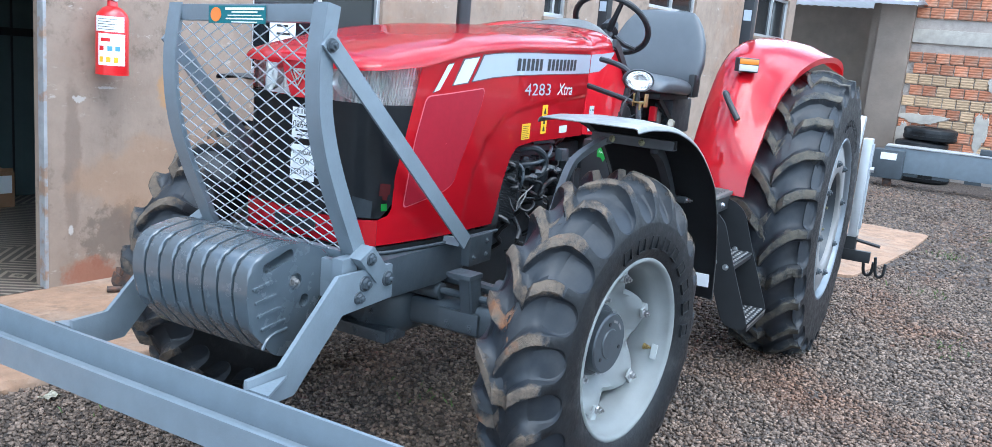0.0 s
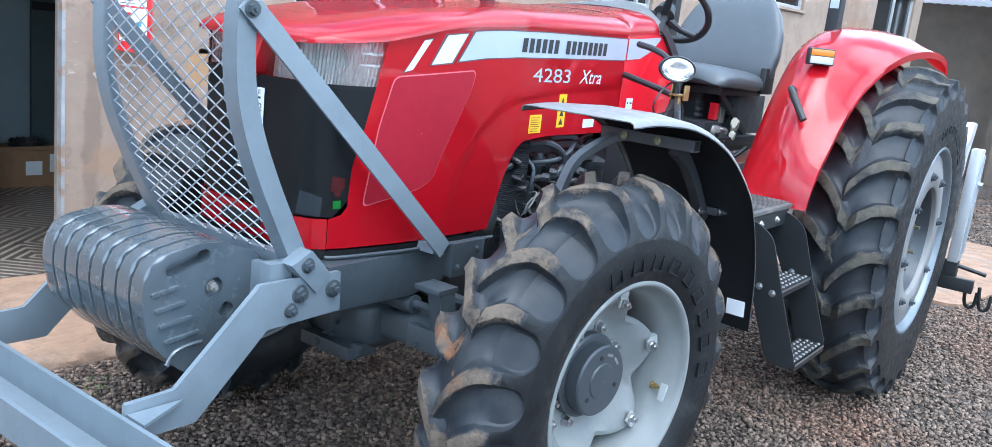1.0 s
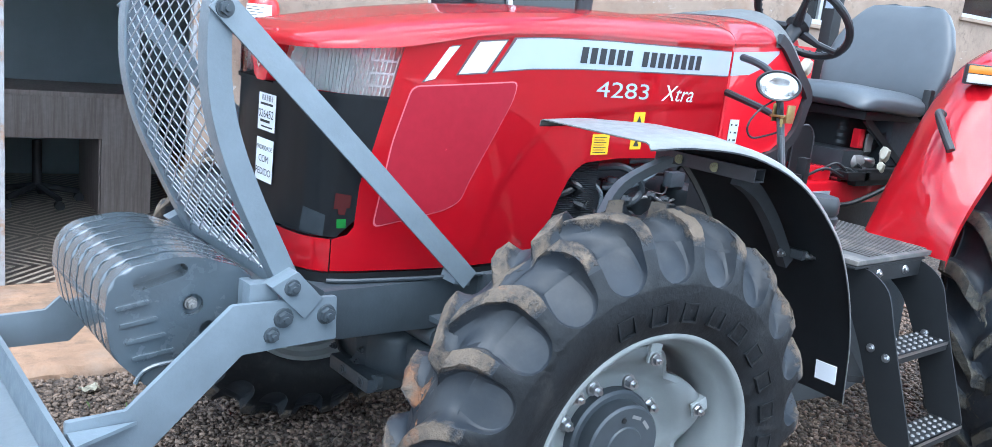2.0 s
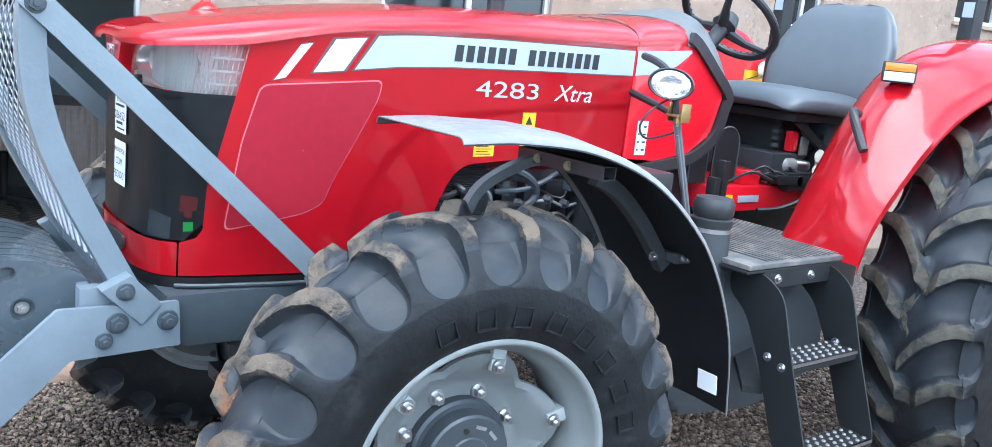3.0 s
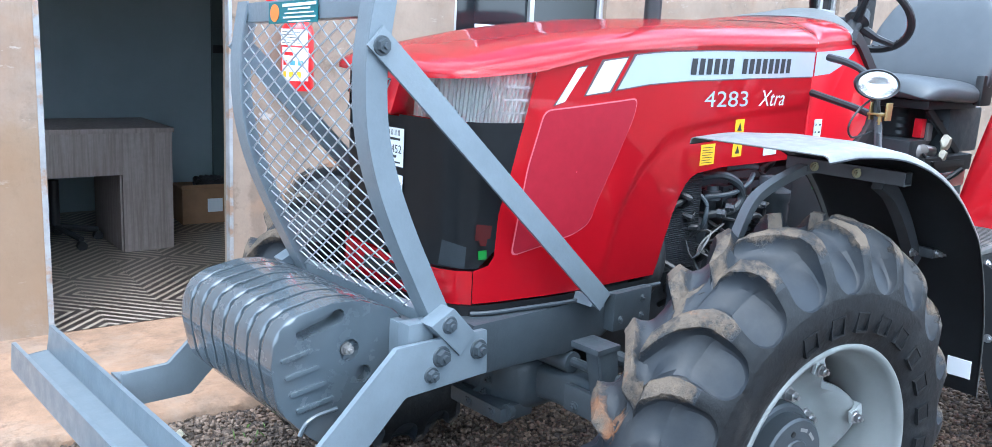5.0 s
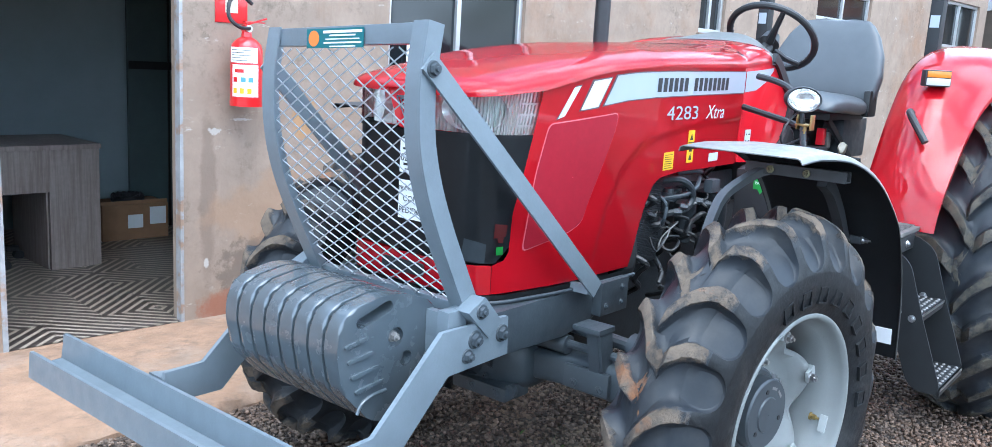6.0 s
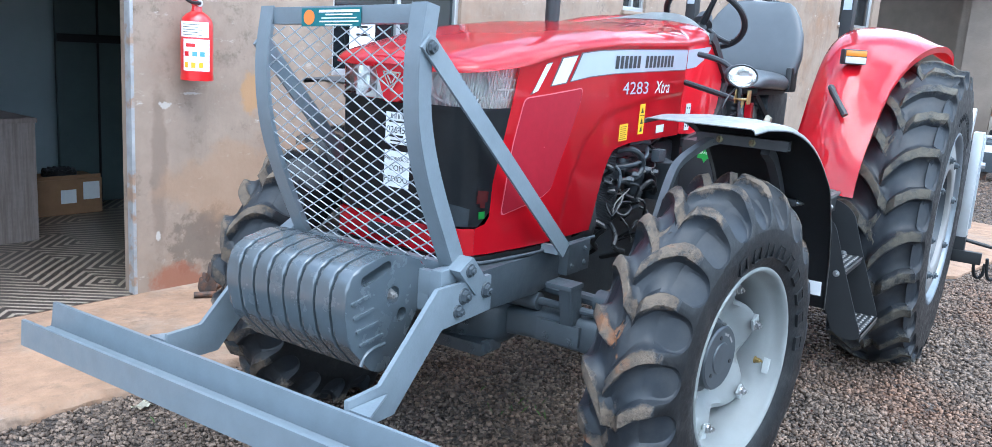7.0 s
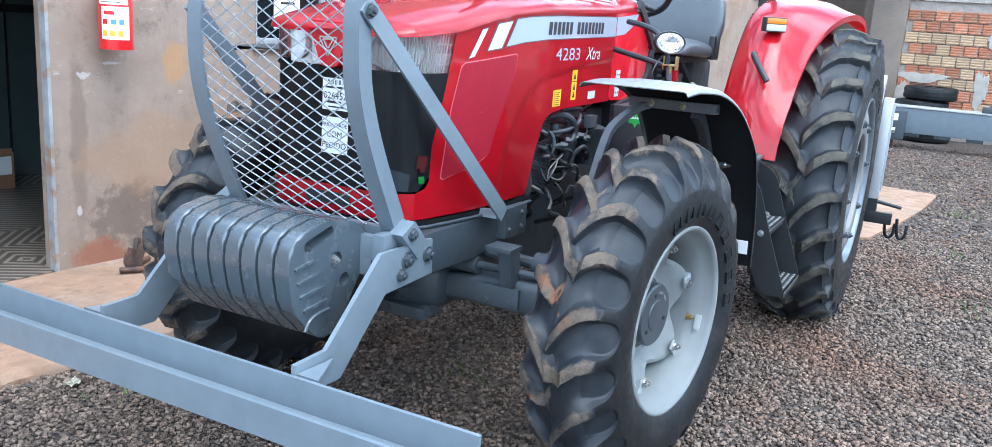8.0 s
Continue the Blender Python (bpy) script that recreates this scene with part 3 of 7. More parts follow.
# porch recess at the house end, and the brick wall behind the yard
BRX = 13.75
bm = bmesh.new()
box(bm, BRX - 0.16, BRX + 0.16, 0.46, 0.98, 0, 2.78, 0.006)
box(bm, 15.2, 15.35, 1.0, 4.6, 0, 2.9)
box(bm, BRX + 0.16, 15.2, 1.0, 1.14, 0, 2.9)
tagged(part("wall_porch", bm, CEMENT), "grey-brown cement rendered porch wall", "wall", kind="structure")
bm = bmesh.new()
rows = []
for k in range(61):
    y = 0.30 + k * 0.07
    rows.append([(x, y, 2.80 + 0.012 * (k % 2)) for x in (13.1, 15.6)])
grid(bm, rows)
thicken(bm, 0.004)
tagged(part("roof", bm, ALU, flat=True), "corrugated metal porch roof edge", "roof", kind="structure")
bm = bmesh.new()
box(bm, BRX + 0.03, BRX + 0.16, -9, 0.46, 0, 4.2)
brickwall = tagged(part("wall_brick", bm, MORTAR), "unplastered hollow clay brick yard wall with mortar smears", "wall", kind="structure")
bm = bmesh.new()
box(bm, BRX - 0.015, BRX + 0.03, -9, 0.455, 2.20, 2.42, 0.01)
part("tie_beam", bm, BEAM, brickwall)
rng = random.Random(9)
for cy, cz, ry, rz_ in ((-1.30, 1.15, 0.26, 0.55), (-1.35, 2.05, 0.20, 0.12), (0.10, 0.98, 0.42, 0.09), (-0.78, 0.85, 0.12, 0.34), (-0.85, 1.62, 0.10, 0.12), (-2.3, 1.2, 0.7, 1.2), (0.38, 0.55, 0.10, 0.42)):
    bm = bmesh.new()
    ring = []
    for k in range(36):
        a = 2 * math.pi * k / 36
        f = 1 + 0.18 * math.sin(3 * a + cy) + rng.uniform(-0.13, 0.13)
        ring.append((cy + ry * f * math.cos(a), cz + rz_ * f * math.sin(a)))
    c0 = bm.verts.new((BRX - 0.026, cy, cz))
    o = [bm.verts.new((BRX - 0.022, cy + (y - cy) * 0.85, cz + (z - cz) * 0.85)) for y, z in ring]
    e = [bm.verts.new((BRX + 0.03, y, z)) for y, z in ring]
    for k in range(36):
        bm.faces.new((c0, o[k], o[(k + 1) % 36]))
        bm.faces.new((o[k], e[k], e[(k + 1) % 36], o[(k + 1) % 36]))
    part("mortar_smear", bm, BEAM if cy > -1.0 else CEMENT, brickwall)

# ---- the tractor ----
YC = 1.005
tractor = thing("tractor", (0, YC, 0), "red farm tractor with grey front guard and weights on gravel", "tractor")


def plan(x):
    """Half width of the bonnet at x."""
    return lerp(x, [-0.405, -0.4035, -0.3985, -0.388, -0.368, -0.335, -0.285, -0.2, -0.126, -0.04, 0.1, 0.4, 0.8, 1.1], [0.0, 0.09, 0.155, 0.205, 0.243, 0.271, 0.287, 0.302, 0.316, 0.327, 0.338, 0.345, 0.338, 0.325])


def crease(x):
    return lerp(x, [-0.44, -0.2, 0.0, 0.1, 0.4, 1.1], [1.415, 1.441, 1.486, 1.503, 1.525, 1.541])


def crown(x):
    return lerp(x, [-0.44, -0.432, -0.415, -0.37, -0.28, -0.18, 0.0, 0.2, 0.41, 0.7, 1.1], [1.424, 1.438, 1.452, 1.469, 1.489, 1.509, 1.540, 1.568, 1.590, 1.607, 1.622])


def belly(x):
    return lerp(x, [-0.34, 0.308, 0.325, 0.345, 0.371, 0.407, 0.44, 0.47, 0.60, 1.1], [0.868, 0.868, 0.93, 0.985, 1.054, 1.12, 1.145, 1.156, 1.167, 1.168])


def edge_x(z):
    """Where the grille meets the side panel."""
    return lerp(z, [0.86, 0.955, 0.962, 0.985, 1.10, 1.18, 1.34, 1.44], [-0.335, -0.335, -0.300, -0.284, -0.277, -0.252, -0.213, -0.190])


def fold(x):
    return lerp(x, [0.05, 0.075, 0.135, 0.205, 0.242, 0.308, 0.40, 0.535, 0.7, 1.1], [0.85, 0.909, 1.09, 1.195, 1.224, 1.28, 1.30, 1.315, 1.335, 1.355])


def side_y(x, z):
    """Half width of the bonnet's side, with the pressed fold above the wheel."""
    y = plan(x)
    if x > 0.05:
        d = (fold(x) - z) / 0.02
        y -= 0.007 * max(0.0, min(1.0, d)) * min(1.0, (x - 0.05) / 0.06)
    return y


def side_patch(bm, q, d, nx=10, nz=4, s=-1):
    """A thin patch on the bonnet's side; q: four (x, z), lower front, lower rear, upper rear, upper front."""
    a, b, c, e = [Vector(p) for p in q]
    rows = []
    for i in range(nx + 1):
        u = i / nx
        lo, hi = a + (b - a) * u, e + (c - e) * u
        row = []
        for j in range(nz + 1):
            p = lo + (hi - lo) * j / nz
            row.append((p.x, s * (side_y(p.x, p.y) + d), p.y))
        rows.append(row)
    grid(bm, rows)
    return bm


for sgn in (-1, 1):
    bm = bmesh.new()
    rows = []
    for i in range(81):
        row = []
        for j in range(49):
            x = -0.2 + 1.296 * i / 80
            z = belly(x) + (crease(x) - belly(x)) * j / 48
            x = x + (edge_x(z) + 0.2) * max(0, 1 - i / 14)
            row.append((x, sgn * side_y(x, z), z))
        rows.append(row)
    grid(bm, rows)
    thicken(bm, 0.006)
    panel = part("side_panel", bm, RED, tractor, angle=60)
    out = rounded([(-0.234, 0.985), (-0.200, 1.205), (-0.160, 1.346), (0.157, 1.377), (0.146, 1.326), (0.032, 1.108), (0.010, 1.052), (-0.04, 1.028)], 0.022)
    dense = []
    for a, b in zip(out, out[1:] + out[:1]):
        a, b = Vector(a), Vector(b)
        k = max(1, int((b - a).length / 0.012))
        dense += [tuple(a + (b - a) * i / k) for i in range(k)]
    out = dense
    c = Vector((-0.05, 1.19))
    # rim in paler red: the highlight along the insert's edge, put into its colour
    for nm, d, grow, mt in (("insert_edge", 0.0012, 1.02, EDGEGLINT), ("mesh_insert", 0.0026, 1.0, RED_FLAT)):
        bm = bmesh.new()
        rings = []
        for k in (1, 0.85, 0.7, 0.55, 0.4, 0.25, 0.1, 0.01):
            ring = []
            for x, z in out:
                px, pz = c.x + (x - c.x) * k * grow, c.y + (z - c.y) * k * grow
                ring.append((px, sgn * (side_y(px, pz) + d), pz))
            rings.append(ring)
        grid(bm, rings, close_v=True)
        part(nm, bm, mt, panel)
    # stripes
    for k, (q, mt) in enumerate(((((-0.132, 1.362), (-0.104, 1.370), (-0.041, 1.458), (-0.070, 1.453)), WHITE), (((-0.036, 1.387), (0.045, 1.397), (0.104, 1.484), (0.020, 1.473)), WHITE))):
        cx, cz = sum(p[0] for p in q) / 4, sum(p[1] for p in q) / 4
        o = [(p[0] + math.copysign(0.007, p[0] - cx), p[1] + math.copysign(0.004, p[1] - cz)) for p in q]
        part("stripe_border", side_patch(bmesh.new(), o, 0.0013, 5, 5, sgn), STRIPEDARK, panel)
        part("stripe", side_patch(bmesh.new(), q, 0.0028, 5, 5, sgn), mt, panel)
    for nm, d, ex, mt in (("stripe_border", 0.0013, 0.006, STRIPEDARK), ("stripe", 0.0028, 0.0, SILVER)):
        bm = bmesh.new()
        rows = []
        for i in range(50):
            row = []
            for j in range(9):
                t = i / 49
                lo = Vector((0.074 - ex * 1.2 + (1.092 - 0.074 + ex) * t, 0))
                hi = Vector((0.137 - ex * 1.2 + (1.092 - 0.137 + ex) * t, 0))
                x = lo.x + (hi.x - lo.x) * j / 8
                z0 = lerp(lo.x, [0.07, 0.2, 0.373, 0.7, 1.1], [1.401, 1.417, 1.428, 1.437, 1.446]) - ex * 0.6
                z1 = min(crease(hi.x) - 0.012, lerp(hi.x, [0.1, 0.25, 0.5, 1.1], [1.488, 1.503, 1.513, 1.525])) + ex * 0.6
                z = z0 + (z1 - z0) * j / 8
                row.append((x, sgn * (side_y(x, z) + d), z))
            rows.append(row)
        grid(bm, rows)
        part(nm, bm, mt, panel)
    # wordmark as plain blocks, one for each letter
    for k in list(range(6)) + list(range(7, 15)):
        bm = bmesh.new()
        x0 = 0.373 + 0.563 * k / 15
        z0 = lerp(x0, [0.37, 0.94], [1.444, 1.455])
        side_patch(bm, ((x0, z0), (x0 + 0.026, z0 + 0.0005), (x0 + 0.029, z0 + 0.046), (x0 + 0.003, z0 + 0.0455)), 0.0042, 2, 2, sgn)
        part("wordmark_block", bm, INK, panel)
    for body, x0, size, shear, w in (("4283", 0.455, 0.066, 0.0, 0.235), ("Xtra", 0.755, 0.070, 0.28, 0.160)):
        bm = text_bm(body, size, shear=shear)
        mx = max(v.co.x for v in bm.verts)
        for v in bm.verts:
            u = v.co.x / mx * w
            x = x0 + u if sgn < 0 else x0 + w - u
            z = 1.352 + v.co.z
            v.co = (x, sgn * (side_y(x, z) + 0.0022), z)
        part("model_number" if body == "4283" else "model_word", bm, SILVER if body == "4283" else WHITE, panel, flat=True)
    # warning stickers low on the side
    part("warning_sticker", side_patch(bmesh.new(), ((0.474, 1.178), (0.548, 1.180), (0.548, 1.242), (0.474, 1.240)), 0.0022, 2, 2, sgn), YELLOW, panel, "yellow warning sticker")
    bm = bmesh.new()
    for k in range(7):
        z = 1.185 + k * 0.0075
        side_patch(bm, ((0.481, z), (0.536 - 0.009 * (k % 2), z), (0.536 - 0.009 * (k % 2), z + 0.0022), (0.481, z + 0.0022)), 0.0034, 1, 1, sgn)
    part("sticker_print", bm, INK, panel)
    part("warning_sticker", side_patch(bmesh.new(), ((0.645, 1.195), (0.697, 1.196), (0.697, 1.312), (0.645, 1.311)), 0.0022, 2, 2, sgn), YELLOW, panel, "yellow warning sticker")
    bm = bmesh.new()
    for z in (1.205, 1.235, 1.276):
        side_patch(bm, ((0.658, z), (0.684, z), (0.672, z + 0.024), (0.670, z + 0.024)), 0.0034, 1, 1, sgn)
    side_patch(bm, ((0.648, 1.266), (0.694, 1.266), (0.694, 1.269), (0.648, 1.269)), 0.0034, 1, 1, sgn)
    part("sticker_print", bm, INK, panel)
    part("white_sticker", side_patch(bmesh.new(), ((0.83, 1.190), (0.915, 1.191), (0.915, 1.222), (0.83, 1.221)), 0.0022, 2, 2, sgn), WHITE, panel)

bm = bmesh.new()
rows = []
for i in range(80):
    x = -0.438 + 1.534 * (i / 79) ** 1.7
    h = 0.008 + plan(x + 0.034 * max(0.0, min(1.0, (0.05 - x) / 0.3)))
    row = []
    for j in range(41):
        a = math.pi * j / 40
        cz, sz = math.cos(a), math.sin(a)
        y = -h * math.copysign(abs(cz) ** 0.62, cz)
        z = crease(x) + (crown(x) - crease(x)) * abs(sz) ** 0.8
        row.append((x, y, z))
    rows.append(row)
grid(bm, rows)
thicken(bm, 0.008)
part("bonnet_top", bm, RED, tractor, angle=60)


def front_sheet(z0, z1, nz=8, d=0.0, t0=0.0, t1=1.0, side=0, flute=0.0, n=24):
    """The nose between the side panels, from z0 to z1; d outwards; t from the panel's edge to the middle."""
    rows = []
    for k in range(nz + 1):
        z = z0 + (z1 - z0) * k / nz
        xe = edge_x(z)
        left = []
        for i in range(n + 1):
            t = t0 + (t1 - t0) * i / n
            x = xe + (-0.405 - xe) * (1 - (1 - t) ** 2.2)
            dd = d + flute * (i % 2)
            left.append((x - dd, -plan(x) - dd * 0.6 if t < 1 else 0.0, z))
        rows.append(left if side < 0 else [(x, -y, zz) for x, y, zz in left] if side > 0 else left + [(x, -y, zz) for x, y, zz in left[-2::-1]])
    return rows


bm = bmesh.new()
grid(bm, front_sheet(0.957, 1.311))
thicken(bm, 0.008)
grille = part("grille", bm, GRILLE, tractor, "glossy black wrap-round grille", angle=60)
bm = bmesh.new()
grid(bm, front_sheet(0.868, 0.953, d=0.006))
thicken(bm, 0.012)
lip = part("lower_lip", bm, RED, tractor, angle=60)
part("number_recess", prism(bmesh.new(), rounded([(-0.085, 0.893), (0.085, 0.893), (0.085, 0.930), (-0.085, 0.930)], 0.014), 0, 0.006, m=pose(-0.417, 0, 0, 0, 0, -90)), PLASTIC, lip)
# dark seal under the bonnet
bm = bmesh.new()
grid(bm, front_sheet(0.838, 0.864, 2, d=0.004))
for s in (-1, 1):
    grid(bm, [[(x, s * (plan(x) + 0.004), z) for z in (0.838, 0.851, 0.864)] for x in (-0.345, -0.32, -0.285, -0.2, -0.1, 0.0, 0.1, 0.2, 0.31)])
thicken(bm, 0.012)
part("bonnet_seal", bm, PLASTIC, tractor)
for s in (-1, 1):
    part("seal_bead", tube(bmesh.new(), [(x, s * (plan(x) + 0.014), 0.846) for x in (-0.345, -0.32, -0.285, -0.24, -0.2, -0.1, 0.0, 0.1, 0.2, 0.31)], 0.0055, 8), CHASSIS, tractor)

# headlamps
for s in (-1, 1):
    bm = bmesh.new()
    grid(bm, front_sheet(1.314, 1.440, 6, -0.036, 0.0, 0.90, s, 0.005, 56))
    thicken(bm, 0.003)
    lamp = part("headlamp", bm, LAMPBACK, tractor, "clear headlamp with chrome reflector")
    bm = bmesh.new()
    grid(bm, front_sheet(1.314, 1.440, 6, 0.003, 0.0, 0.90, s))
    g = part("lens", bm, LENS, lamp, angle=60)
    g.visible_shadow = False
    BM = pose(-0.325, s * 0.175, 1.378, 0, 0, -58 if s < 0 else 238)
    bm = lathe(bmesh.new(), [(-0.030, 0.066), (-0.012, 0.060), (0.010, 0.046), (0.022, 0.028), (0.026, 0.012)], 36)
    bmesh.ops.transform(bm, matrix=BM @ Matrix.Diagonal((1.40, 1, 0.92, 1)), verts=bm.verts)
    part("reflector_bowl", bm, LAMPBOWL, lamp)
    bm = lathe(bmesh.new(), [(-0.020, 0.001), (-0.018, 0.009), (-0.008, 0.012), (0.020, 0.012)], 16)
    bmesh.ops.transform(bm, matrix=BM, verts=bm.verts)
    part("bulb_cap", bm, CHROME, lamp)
    for k in range(9):
        t0 = 0.36 + 0.014 * k
        bm = bmesh.new()
        grid(bm, front_sheet(1.322, 1.432, 1, -0.008, t0, t0 + 0.005, s))
        part("lens_flute", bm, LENS, lamp).visible_shadow = False
    for k in range(3):
        z = 1.338 + k * 0.031
        bm = bmesh.new()
        grid(bm, front_sheet(z, z + 0.006, 1, -0.006, 0.02, 0.20, s))
        thicken(bm, 0.004)
        part("chrome_bar", bm, LAMPBOWL, lamp)
    bm = bmesh.new()
    grid(bm, front_sheet(1.306, 1.317, 1, 0.006, 0.0, 0.92, s))
    thicken(bm, 0.004)
    part("lamp_ledge", bm, GRILLE, lamp)
# red badge wedge between the lamps
bm = bmesh.new()
prism(bm, rounded([(-0.085, 1.45), (0.085, 1.45), (0.03, 1.315), (-0.03, 1.315)], 0.012), -0.012, 0.03, 0.006, m=pose(-0.413, 0, 0, 0, 0, -90))
badge = part("badge_wedge", bm, RED, tractor)
bm = bmesh.new()
for sc in (1.0, 0.55):
    tri3 = [(-0.034 * sc, 1.402 - 0.012 * (1 - sc)), (0.034 * sc, 1.402 - 0.012 * (1 - sc)), (0.0, 1.402 - 0.055 * sc - 0.012 * (1 - sc))]
    for k in range(3):
        a, b = tri3[k], tri3[(k + 1) % 3]
        flatbar(bm, [(-0.429, a[0], a[1]), (-0.429, b[0], b[1])], 0.005, 0.004, side=(1, 0, 0))
part("emblem", bm, CHROME, badge, "plain silver triangle outlines")

def cheek_patch(q, d, t):
    """A small plate on the grille's cheek; q: four (x, z) round its edge."""
    bm = side_patch(bmesh.new(), q, d, 4, 3)
    return thicken(bm, t)


# papers on the grille
def nose_x(y):
    """The grille's front at a distance y from the middle."""
    return lerp(abs(y), [0.0, 0.09, 0.155, 0.205], [-0.405, -0.4035, -0.3985, -0.388])


def nose_patch(y0, y1, z0, z1, d):
    bm = bmesh.new()
    grid(bm, [[(nose_x(y) - d, y, z) for z in (z0, z1)] for y in [y0 + (y1 - y0) * i / 8 for i in range(9)]])
    return bm


for nm, z0, z1, lab in (("paper_label", 1.184, 1.281, "white printed stock label"), ("paper_notice", 1.050, 1.163, "white paper notice with black words")):
    paper = part(nm, nose_patch(-0.066, 0.034, z0, z1, 0.004), PAPER, grille, lab)
for words in ((("026452", 0.030, 1.218),), (("PRIORIDADE", 0.017, 1.133), ("COM", 0.026, 1.101), ("PEDIDO", 0.026, 1.067))):
    for body, size, z in words:
        bm = text_bm(body, size, align="CENTER")
        bmesh.ops.transform(bm, matrix=pose(-0.4105, -0.016, z, 0, 0, -90), verts=bm.verts)
        part("lettering", bm, INK, grille, flat=True)
for k in range(16):
    if k % 3:
        part("barcode_bar", nose_patch(-0.054 + k * 0.0046, -0.0515 + k * 0.0046, 1.262, 1.276, 0.0048), INK, grille)
for y0, y1, z0, z1 in ((-0.052, 0.022, 1.250, 1.256), (-0.038, 0.018, 1.205, 1.212), (-0.054, 0.012, 1.192, 1.196)):
    part("print_line", nose_patch(y0, y1, z0, z1, 0.0048), INK, grille)
plug = part("grille_plug", cheek_patch([(-0.338, 1.030), (-0.300, 1.034), (-0.297, 1.066), (-0.336, 1.071)], 0.006, 0.005), DULLRED, grille, "dull red plug showing at the grille's side")
part("plug_lip", cheek_patch([(-0.328, 1.018), (-0.312, 1.016), (-0.310, 1.034), (-0.330, 1.034)], 0.009, 0.004), DULLRED, plug)
part("grille_tag", cheek_patch([(-0.328, 0.981), (-0.306, 0.982), (-0.307, 1.005), (-0.329, 1.004)], 0.005, 0.003), GREENTAG, grille, "small green tag")
part("grille_plate", cheek_patch([(-0.390, 0.962), (-0.354, 0.958), (-0.352, 1.012), (-0.388, 1.026)], 0.004, 0.003), CHASSIS, grille, "grey metal plate at the grille's side")

# ---- scuttle and dash behind the bonnet ----
dash_out = [(1.103, 1.17), (1.103, 1.548), (1.20, 1.556), (1.33, 1.566), (1.375, 1.562), (1.572, 1.405), (1.528, 1.258), (1.42, 1.192), (1.25, 1.165)]
bm = bmesh.new()
prism(bm, rounded(dash_out, 0.012, 3), -0.322, 0.322, 0.012)
dash = part("scuttle_panel", bm, RED, tractor)


def hood(rows_):
    """A sheet from side to side: rows of x, side height, half width, rise."""
    bm = bmesh.new()
    rows = []
    for x, zc, h, k in rows_:
        rows.append([(x, -h * math.copysign(abs(math.cos(math.pi * j / 40)) ** 0.62, math.cos(math.pi * j / 40)), zc + k * abs(math.sin(math.pi * j / 40)) ** 0.8) for j in range(41)])
    grid(bm, rows)
    return thicken(bm, 0.008)


part("scuttle_top", hood([(1.103, 1.541, 0.330, 0.083), (1.16, 1.547, 0.328, 0.086), (1.24, 1.553, 0.326, 0.089), (1.31, 1.558, 0.325, 0.091), (1.352, 1.560, 0.323, 0.092)]), RED, tractor, angle=60)
bm = bmesh.new()
rows = []
for x, zc, h, k in ((1.342, 1.560, 0.326, 0.094), (1.38, 1.560, 0.331, 0.104), (1.43, 1.535, 0.332, 0.138), (1.49, 1.49, 0.333, 0.195), (1.55, 1.44, 0.333, 0.255), (1.59, 1.42, 0.330, 0.268), (1.61, 1.41, 0.325, 0.24)):
    rows.append([(x, -h * math.copysign(abs(math.cos(math.pi * j / 40)) ** 0.75, math.cos(math.pi * j / 40)), zc + k * abs(math.sin(math.pi * j / 40)) ** (0.8 + (x - 1.34) * 5)) for j in range(41)])
grid(bm, rows)
thicken(bm, 0.008)
part("dash_cowl", bm, COWL, tractor, "grained dark grey dash cowl", angle=60)
edge = [(1.352, 1.590), (1.40, 1.565), (1.50, 1.485), (1.592, 1.405), (1.585, 1.355), (1.548, 1.252), (1.43, 1.175), (1.25, 1.145), (1.15, 1.13)]
for s in (-1, 1):
    part("cowl_edge", flatbar(bmesh.new(), [(p.x, s * 0.326, p.z) for p in curve_pts([(x, 0, z) for x, z in edge], 4)], 0.038, 0.022), PLASTIC, tractor)
for s in (-1, 1):
    bm = bmesh.new()
    rows = []
    for i in range(16):
        t = i / 15
        x = 1.108 + 0.262 * t
        z0 = lerp(t, [0, 0.4, 0.75, 1], [1.447, 1.456, 1.49, 1.538])
        z1 = lerp(t, [0, 0.5, 1], [1.527, 1.536, 1.548])
        rows.append([(x, s * 0.3245, z0), (x, s * 0.3245, z1)])
    grid(bm, rows)
    part("scuttle_stripe", bm, SILVER, dash)
part("inspection_label", one_box(1.150, 1.200, -0.3262, -0.3242, 1.185, 1.30), WHITE, dash, "white strip label with small marks")
bm = bmesh.new()
for k in range(4):
    box(bm, 1.156, 1.163, -0.3275, -0.3268, 1.20 + k * 0.026, 1.207 + k * 0.026)
    box(bm, 1.178, 1.192, -0.3275, -0.3268, 1.20 + k * 0.026, 1.206 + k * 0.026)
part("label_mark", bm, INK, dash)
# inner dash body under the wheel
bm = one_box(1.35, 1.62, -0.24, 0.22, 0.98, 1.55, 0.03)
part("dash_body", bm, PLASTIC, tractor)

# steering wheel
SW = pose(1.792, -0.122, 1.687, 0, 42.7, 0)
bm = bmesh.new()
ring = [(0.198 * math.cos(2 * math.pi * k / 40), 0.198 * math.sin(2 * math.pi * k / 40), 0) for k in range(41)]
tube(bm, ring, 0.0155, 10, cap=False)
for k in range(40):
    a = 2 * math.pi * k / 40
    c = bmesh.ops.create_uvsphere(bm, u_segments=6, v_segments=4, radius=0.006)
    bmesh.ops.translate(bm, vec=(0.186 * math.cos(a), 0.186 * math.sin(a), 0.008), verts=c["verts"])
for a in (90, 210, 330):
    tube(bm, [(0.03 * math.cos(radians(a)), 0.03 * math.sin(radians(a)), -0.05), (0.11 * math.cos(radians(a)), 0.11 * math.sin(radians(a)), -0.035), (0.192 * math.cos(radians(a)), 0.192 * math.sin(radians(a)), -0.002)], [0.022, 0.014, 0.012], 8)
